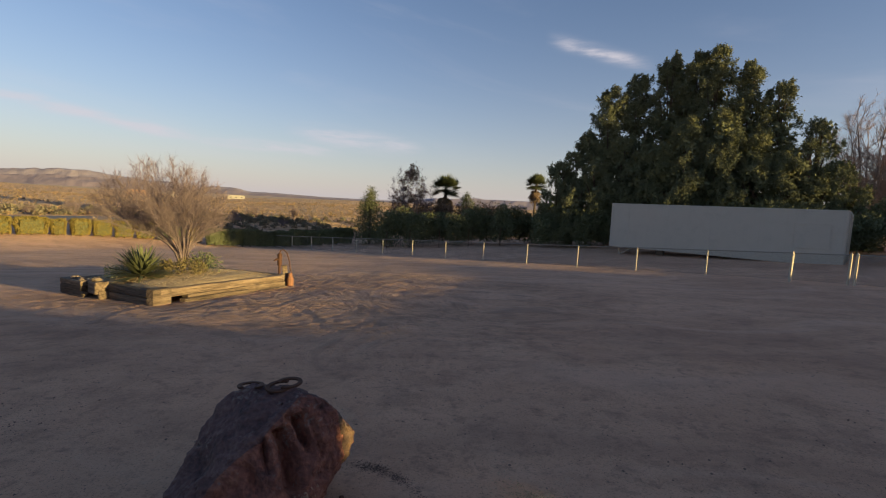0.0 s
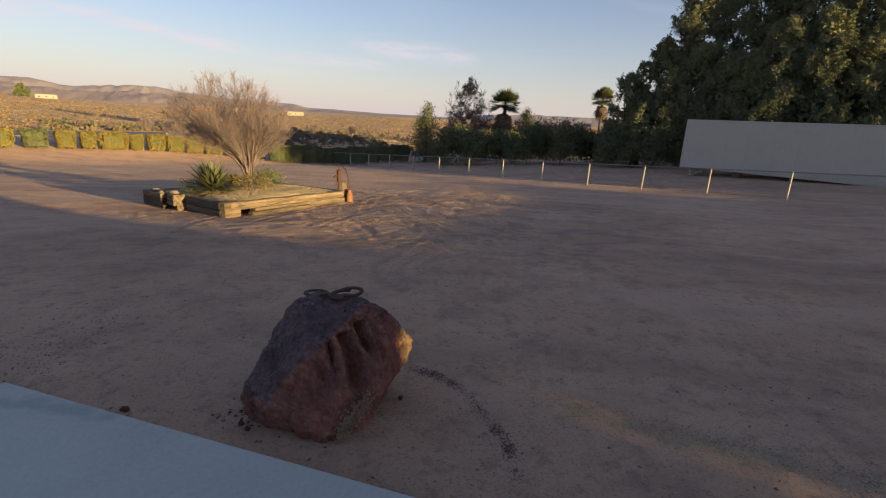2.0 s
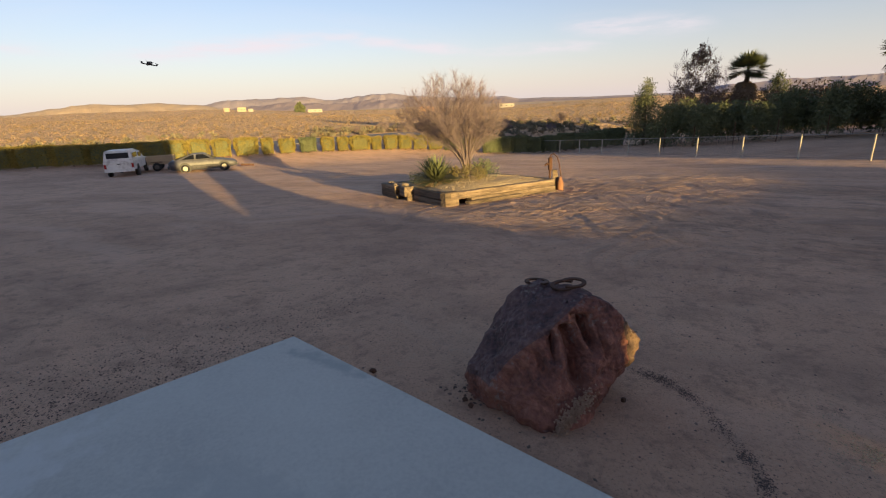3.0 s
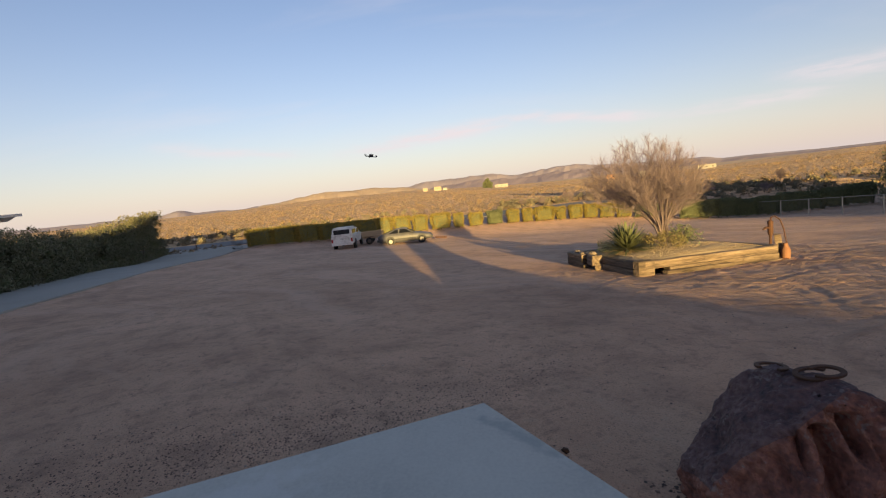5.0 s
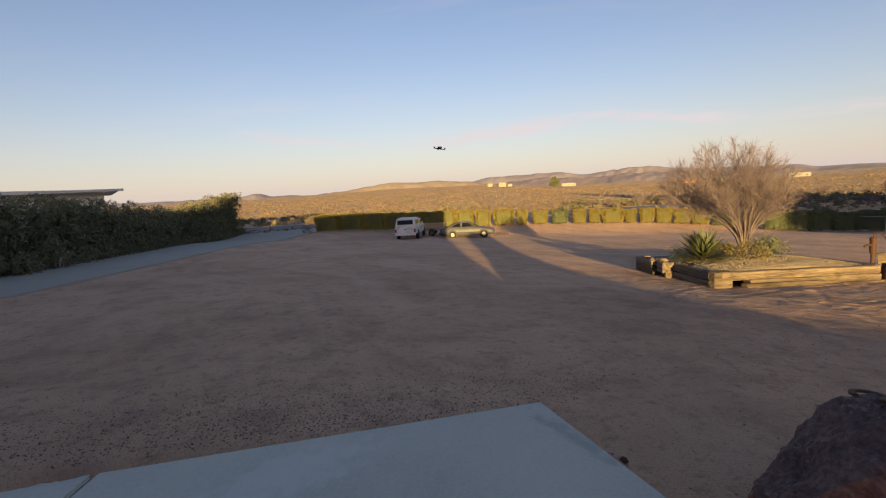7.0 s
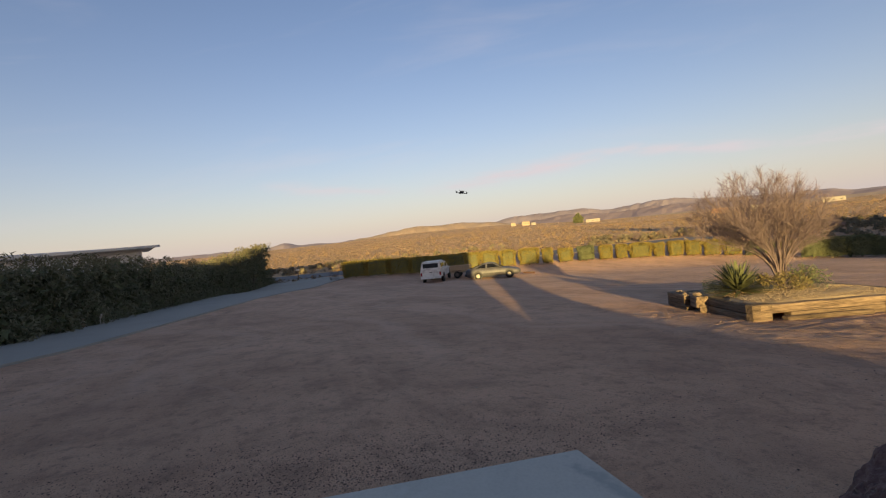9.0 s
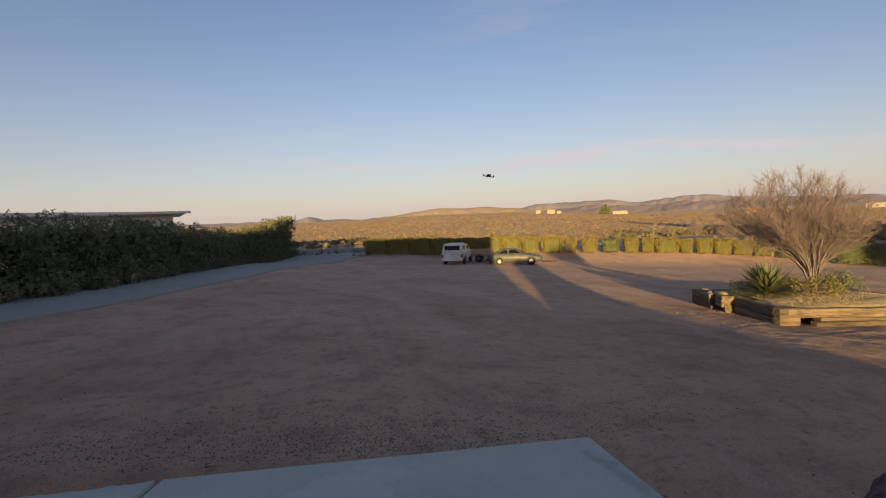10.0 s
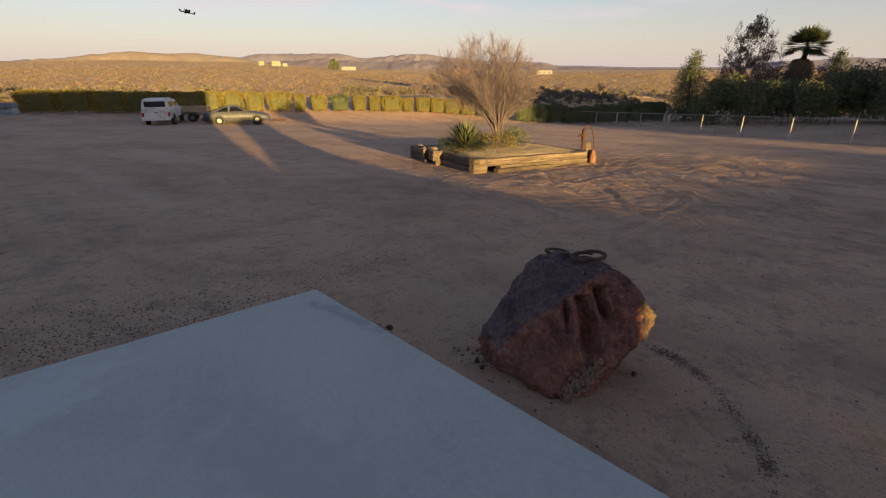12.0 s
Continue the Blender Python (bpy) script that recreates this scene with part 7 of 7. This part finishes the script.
# ---------------------------------------------------------------- small quadcopter in the air
def quadcopter(m):
    ob = thing("quadcopter", m, "small black racing quadcopter hovering over the yard", "drone")
    part("frame_plate", one_box((0, 0, 0), (0.14, 0.06, 0.012), bevel=0.003), M_TRIM, ob)
    part("battery", one_box((0, 0, 0.035), (0.09, 0.042, 0.045), bevel=0.006), M_TRIM, ob)
    part("camera_pod", one_box((0.075, 0, 0.015), (0.03, 0.03, 0.035), bevel=0.006), M_TRIM, ob)
    part("antenna", tube(bmesh.new(), [(-0.07, 0, 0.01), (-0.11, 0, 0.07)], 0.004, 6), M_TRIM, ob)
    for sx in (1, -1):
        for sy in (1, -1):
            a = part("arm", tube(bmesh.new(), [(0.02 * sx, 0.02 * sy, 0), (0.095 * sx, 0.11 * sy, 0)], 0.011, 6), M_TRIM, ob)
            part("motor", disc(bmesh.new(), (0.095 * sx, 0.11 * sy, 0.018), 0.017, 0.034, "z", 12), M_TRIM, a)
            part("propeller", one_box((0.095 * sx, 0.11 * sy, 0.04), (0.125, 0.013, 0.004), bevel=0.001), M_TRIM, a)
    return ob


qx, qy = at(-61.0, 13.0)
quadcopter(pose(qx, qy, 1.63 + 13.0 * math.tan(radians(5.0)), 6, 8, 120))


# ---------------------------------------------------------------- unseen house behind the patio, added to cast the shade over the yard
M_STUCCO = material("tan_stucco", (0.48, 0.40, 0.31), (0.38, 0.31, 0.24), scale=0.6, fine=18, rough=0.95, bump=0.3)
M_TILE = material("roof_tile", (0.26, 0.15, 0.10), (0.16, 0.09, 0.06), scale=1.5, fine=14, rough=0.9)
house = thing("house", pose(0, 0, 0, 0, 0, 90.0 - SUN_AZ), "unseen tan stucco house behind the patio, added to shade the yard", "house")
AO = 10.0


def edge(u, z):
    """Height of a shade-casting edge, remapped for the low sun."""
    return z if z < 0 else 0.573 * z + 0.300 - 0.0171 * u


def hwall(name, u0, u1, z0, z1, t=0.25, mat=None, a=AO):
    z0, z1 = edge((u0 + u1) / 2, z0), edge((u0 + u1) / 2, z1)
    return part(name, one_box((a + t / 2, (u0 + u1) / 2, (z0 + z1) / 2), (t + 0.006, u1 - u0 + 0.02, z1 - z0 + 0.004)), mat or M_STUCCO, house)




def hgable(name, outline, t=0.25, mat=None):
    """A shade-casting wall or gable with the given outline in u, z."""
    bm = bmesh.new()
    a = [bm.verts.new((AO, u, edge(u, z))) for u, z in outline]
    b = [bm.verts.new((AO + t, u, edge(u, z))) for u, z in outline]
    bm.faces.new(a)
    bm.faces.new(list(reversed(b)))
    k = len(outline)
    for i in range(k):
        bm.faces.new((a[i], b[i], b[(i + 1) % k], a[(i + 1) % k]))
    bmesh.ops.recalc_face_normals(bm, faces=bm.faces)
    return part(name, bm, mat or M_STUCCO, house)


part("front_wall", one_box((AO + 0.125, -16.8, 2.5), (0.256, 34.42, 6.2)), M_STUCCO, house)
# taller unseen block keeps the sun off the metal building
part("shade_upper_block", one_box((AO + 4.65, -34.0, 4.2), (8.7, 19.6, 9.8)), M_STUCCO, house)
part("end_wall", one_box((AO + 5, 0.28, 2.5), (9.4, 0.24, 6.2)), M_STUCCO, house)
part("end_wall", one_box((AO + 5, -33.9, 2.5), (9.4, 0.24, 6.2)), M_STUCCO, house)
part("back_wall", one_box((AO + 9.8, -16.8, 2.5), (0.25, 34.3, 6.2)), M_STUCCO, house)
part("roof", one_box((AO + 5, -16.8, 5.7), (10.6, 34.5, 0.6), bevel=0.05), M_TILE, house, "unseen low brown roof added for its shadow")
# unseen walls beside the main block, cut to the shade's outline: the gaps let the sun through
hgable("shade_gable", [(0.4, -0.6), (1.31, -0.6), (1.31, 2.44), (0.94, 3.01), (0.48, 4.32), (0.40, 6.98)])
hgable("shade_gable", [(1.31, -0.6), (1.95, -0.6), (1.95, 4.39), (1.92, 4.32), (1.60, 3.01), (1.31, 2.44)])
# slit left open so that sun reaches the boulder's tip
hwall("shade_gable", 1.93, 2.16, -0.6, 2.08)
hwall("shade_gable", 1.95, 2.14, 2.44, 4.699)
hwall("shade_gable", 2.09, 2.17, 2.04, 2.5)
hwall("shade_gable", 2.14, 2.3, -0.6, 5.156)
# opening trimmed to throw the broken sun patch past the boulder
hwall("shade_slot_sill", 2.3, 2.92, -0.6, 1.09)
hwall("shade_slot_lintel", 2.3, 2.92, 1.50, 5.156)
hgable("shade_slot_side", [(2.3, 1.09), (2.66, 1.09), (2.63, 1.205), (2.46, 1.245), (2.42, 1.37), (2.48, 1.54), (2.3, 1.54)])
hgable("shade_slot_side", [(2.92, 1.235), (2.92, 1.54), (2.70, 1.54), (2.68, 1.405), (2.74, 1.375), (2.74, 1.27), (2.85, 1.235)])
hwall("shade_slot_bar", 2.42, 2.75, 1.39, 1.41)
hgable("shade_gable", [(2.92, -0.6), (4.3, -0.6), (4.46, 2.03), (3.99, 2.2), (3.73, 2.32), (3.49, 2.48), (3.31, 2.72), (3.30, 3.23), (3.55, 3.8), (3.83, 4.37), (3.95, 5.0), (3.6, 5.16), (2.92, 5.16)])
hgable("shade_wall", [(4.28, -0.6), (5.74, -1.2), (5.74, 1.73), (5.2, 1.75), (4.69, 1.87), (4.62, 1.97), (4.5, 2.02), (4.44, 2.03)])
# unseen low wall with a narrow slot for a streak of sun
hwall("shade_wall", 5.7, 7.25, -1.2, 1.186)
hwall("shade_coping", 5.7, 7.25, 1.25, 1.722)
hwall("shade_pier", 5.7, 5.95, 1.182, 1.254)
hwall("shade_pier", 6.9, 7.25, 1.182, 1.254)
hgable("shade_wall", [(7.2, -1.2), (10.85, -1.2), (10.85, 1.62), (9.0, 1.68), (7.2, 1.71)])
hgable("shade_wall", [(10.8, -1.2), (13.12, -1.2), (13.12, 1.58), (10.8, 1.61)])
hgable("shade_wall", [(13.05, -1.2), (16.5, -1.2), (16.5, 1.46), (13.05, 1.56)])
# unseen blocks in stepped heights, added to shade the dirt before the fence
barn = thing("barn", pose(0, 0, 0, 0, 0, 90.0 - SUN_AZ), "unseen low brown blocks added beside the yard to shade it", "barn")
part("wall", one_box((31.0, 18.9, 0.8), (6.0, 5.6, 3.8)), M_SHED, barn)
part("roof", one_box((31.0, 18.75, 2.7), (6.8, 6.3, 0.26), bevel=0.04), M_SHEDROOF, barn)
part("low_wing", one_box((31.0, 24.1, 0.5), (6.0, 4.8, 3.2)), M_SHED, barn)
part("shade_low_top", one_box((31.0, 24.2, 2.08), (6.8, 4.55, 0.24), bevel=0.04), M_SHEDROOF, barn)
part("tall_wing", one_box((31.0, 30.2, 0.9), (6.0, 7.4, 4.0)), M_SHED, barn)
part("shade_tall_top", one_box((31.0, 30.2, 2.97), (6.8, 8.0, 0.26), bevel=0.04), M_SHEDROOF, barn)
rot = Matrix.Rotation(radians(90.0 - SUN_AZ), 4, 'Z')
p = rot @ Vector((30.5, 32.5, 0))
# unseen tree, added to throw shade on the hedge beyond the fence
big_tree(p.x, p.y, 7.6, 3.6, 690, M_LEAF2, "unseen tall evergreen tree added to shade the far hedge", trunk_r=0.3, per=110, n=40, low=0.3, leaf=(0.4, 0.18))
# unseen loose leaves, added over the openings and wall tops to break up the light
r_ = np.random.default_rng(77)
P_ = np.concatenate([np.stack([r_.normal(AO + 0.5, 0.05, 34), r_.uniform(2.40, 2.90, 34), r_.uniform(1.09, 1.50, 34)], 1), np.stack([r_.normal(AO + 0.5, 0.05, 130), r_.uniform(5.9, 7.1, 130), r_.uniform(1.15, 1.28, 130)], 1)])
fa = r_.uniform(4.6, 13.8, 800)
P_ = np.concatenate([P_, np.stack([r_.normal(AO + 0.4, 0.15, 800), fa, 1.6 - 0.021 * (fa - 5) + r_.random(800) ** 1.5 * 1.05], 1)])
fu = r_.uniform(4.55, 13.5, 4600)
top_ = 1.62 - 0.021 * (fu - 5)
P_ = np.concatenate([P_, np.stack([r_.normal(AO + 0.4, 0.12, 4600), fu, top_ - 0.05 + np.abs(r_.normal(0, 0.16, 4600)) * (0.6 + 0.6 * np.sin(fu * 2.3) * np.sin(fu * 0.9))], 1)])
P_[:, 2] = 0.573 * P_[:, 2] + 0.300 - 0.0171 * P_[:, 1]
v_, f_ = leaf_arrays(P_, 0.08, 0.04, r=r_)
from_arrays("dapple_leaves", v_, f_, M_HEDGE, house, "unseen loose leaves added over the wall to dapple the light")
# unseen shrubs, added to make the wall's shadow edge leafy
for k in range(4):
    u = 8.0 + k * 2.1
    p = rot @ Vector((AO + 0.9, u, 0))
    shrub("shrub", p.x, p.y, 1.8, 1.0, 1.62 + 0.1 * math.sin(k * 2.2), 29, 700 + k, M_HEDGE, "unseen shrub added behind the wall for its shade", group="garden shrubs", per=240, leaf=(0.14, 0.07), lumps=14, z=-0.4)


# ---------------------------------------------------------------- stones on the dirt
def stones(name, n, seed, place, smin, smax, mat, label, height=None):
    r = np.random.default_rng(seed)
    base = np.array(((1, 0, 0), (-1, 0, 0), (0, 1, 0), (0, -1, 0), (0, 0, 1), (0, 0, -1)), float)
    tri = np.array(((0, 2, 4), (2, 1, 4), (1, 3, 4), (3, 0, 4), (2, 0, 5), (1, 2, 5), (3, 1, 5), (0, 3, 5)))
    V, F = [], []
    for k in range(n):
        x, y = place(r)
        s = smin + (smax - smin) * r.random() ** 2.6
        a = r.random() * 6.28
        q = base * (0.7 + 0.6 * r.random((6, 1))) * np.array((s, s * 0.8, s * 0.6))
        c, sn = math.cos(a), math.sin(a)
        q = np.stack([q[:, 0] * c - q[:, 1] * sn, q[:, 0] * sn + q[:, 1] * c, q[:, 2]], 1)
        h = 0.03 * noise.noise((x * 0.35, y * 0.35, 1)) + 0.014 * noise.noise((x * 1.7, y * 1.7, 5))
        V.append(q + np.array((x, y, (height(x, y) if height else gz(x, y) + h) + s * 0.15)))
        F.append(tri + 6 * k)
    ob = from_arrays(name, np.concatenate(V), np.concatenate(F), mat)
    return tagged(ob, label, "stones", kind="stuff")


def off_slab(x, y):
    return not (x * 0.957 - y * 0.29 > -3.32 and y + 0.176 * x < 1.68 and -9 < y)


def anywhere(r):
    while True:
        az, d = r.uniform(-118, 62), 0.8 + 15 * r.random() ** 0.8
        x, y = at(az, d)
        if off_slab(x, y):
            return x, y


def gravelly(r):
    while True:
        y = r.normal(0.6, 1.5)
        x = -3.60 + (min(y, 2.2) + 0.64) * 0.292 - abs(r.normal(0, 0.55)) - 0.25 * r.random()
        if off_slab(x, y) and y > -3.5:
            return x, y


M_DARKSTONE = island_material("dark_grit", ((0.085, 0.055, 0.042), (0.16, 0.10, 0.074), (0.28, 0.18, 0.13)), 0.95)
M_STONE = island_material("loose_stones", ((0.09, 0.066, 0.052), (0.19, 0.13, 0.095), (0.34, 0.23, 0.165), (0.48, 0.38, 0.30)), 0.9)
stones("gravel", 9000, 801, anywhere, 0.002, 0.014, M_STONE, "scattered small stones on the packed dirt")
stones("gravel", 7000, 802, gravelly, 0.002, 0.011, M_DARKSTONE, "patch of coarse dark gravel beside the slab")


def runnel(r):
    """The line of a shallow washed-out groove past the boulder, drawn with dark grit."""
    line = ((-0.50, 2.94), (-0.3, 2.88), (-0.1, 2.74), (0.08, 2.38), (0.18, 2.16), (0.21, 1.9))
    while True:
        k = r.random() * (len(line) - 1)
        if noise.noise((k * 2.3, 0.4, 7)) + 0.5 * noise.noise((k * 9, 3, 1)) > r.uniform(-0.35, 0.3):
            break
    i = int(k)
    t = k - i
    return line[i][0] + (line[i + 1][0] - line[i][0]) * t + r.normal(0, 0.022), line[i][1] + (line[i + 1][1] - line[i][1]) * t + r.normal(0, 0.03)


def in_bed(r):
    s, t = r.uniform(0.05, 0.95), r.uniform(0.05, 0.95)
    p = PL_C + (PL_R - PL_C) * s + (PL_L - PL_C) * t
    return p.x, p.y


def sunny(r):
    """A strip of loose stones along the sun patch past the boulder, added for its speckle."""
    t = r.random()
    x = 0.5 + 2.3 * t + r.normal(0, 0.08)
    return x, 2.60 - 0.34 * (x - 0.6) + r.normal(0, 0.10) * (0.5 + noise.noise((x * 3.1, 0, 4)) ** 2 * 4)


def foot(r):
    return -1.32 + r.normal(0, 0.07), 2.22 + r.normal(0, 0.06)


# dark grit stands in for the groove, which isn't cut into the ground
stones("gravel", 2600, 803, runnel, 0.0015, 0.0062, M_DARKSTONE, "dark grit standing in for a shallow washed-out groove")
stones("gravel", 60, 805, foot, 0.006, 0.022, M_DARKSTONE, "dark stones heaped at the boulder's foot")
M_PEA = island_material("pea_stones", ((0.20, 0.14, 0.08), (0.33, 0.25, 0.15), (0.46, 0.36, 0.23), (0.55, 0.45, 0.32)), 0.9)
stones("gravel", 9000, 804, in_bed, 0.006, 0.017, M_PEA, "tan pea gravel on the planted bed", bed_z)
# pale stones follow the sun patch and give it bright specks
stones("gravel", 9000, 806, sunny, 0.0018, 0.0075, M_PEA, "pale stones added along the sun patch for its bright speckle")
chunk("rock", -1.99, 2.13, gz(-1.99, 2.13) + 0.02, (0.022, 0.02, 0.017), 5, M_RUST, "small dark stone on the dirt by the slab", "rock")
for k, (x, y) in enumerate(((-0.47, 2.52), (-1.22, 2.07), (-1.28, 2.11))):
    chunk("rock", x, y, gz(x, y) + 0.015, (0.018, 0.015, 0.012), k + 7, M_RUST, "small dark stone at the boulder's foot", "rock", "stones at the boulder's foot")
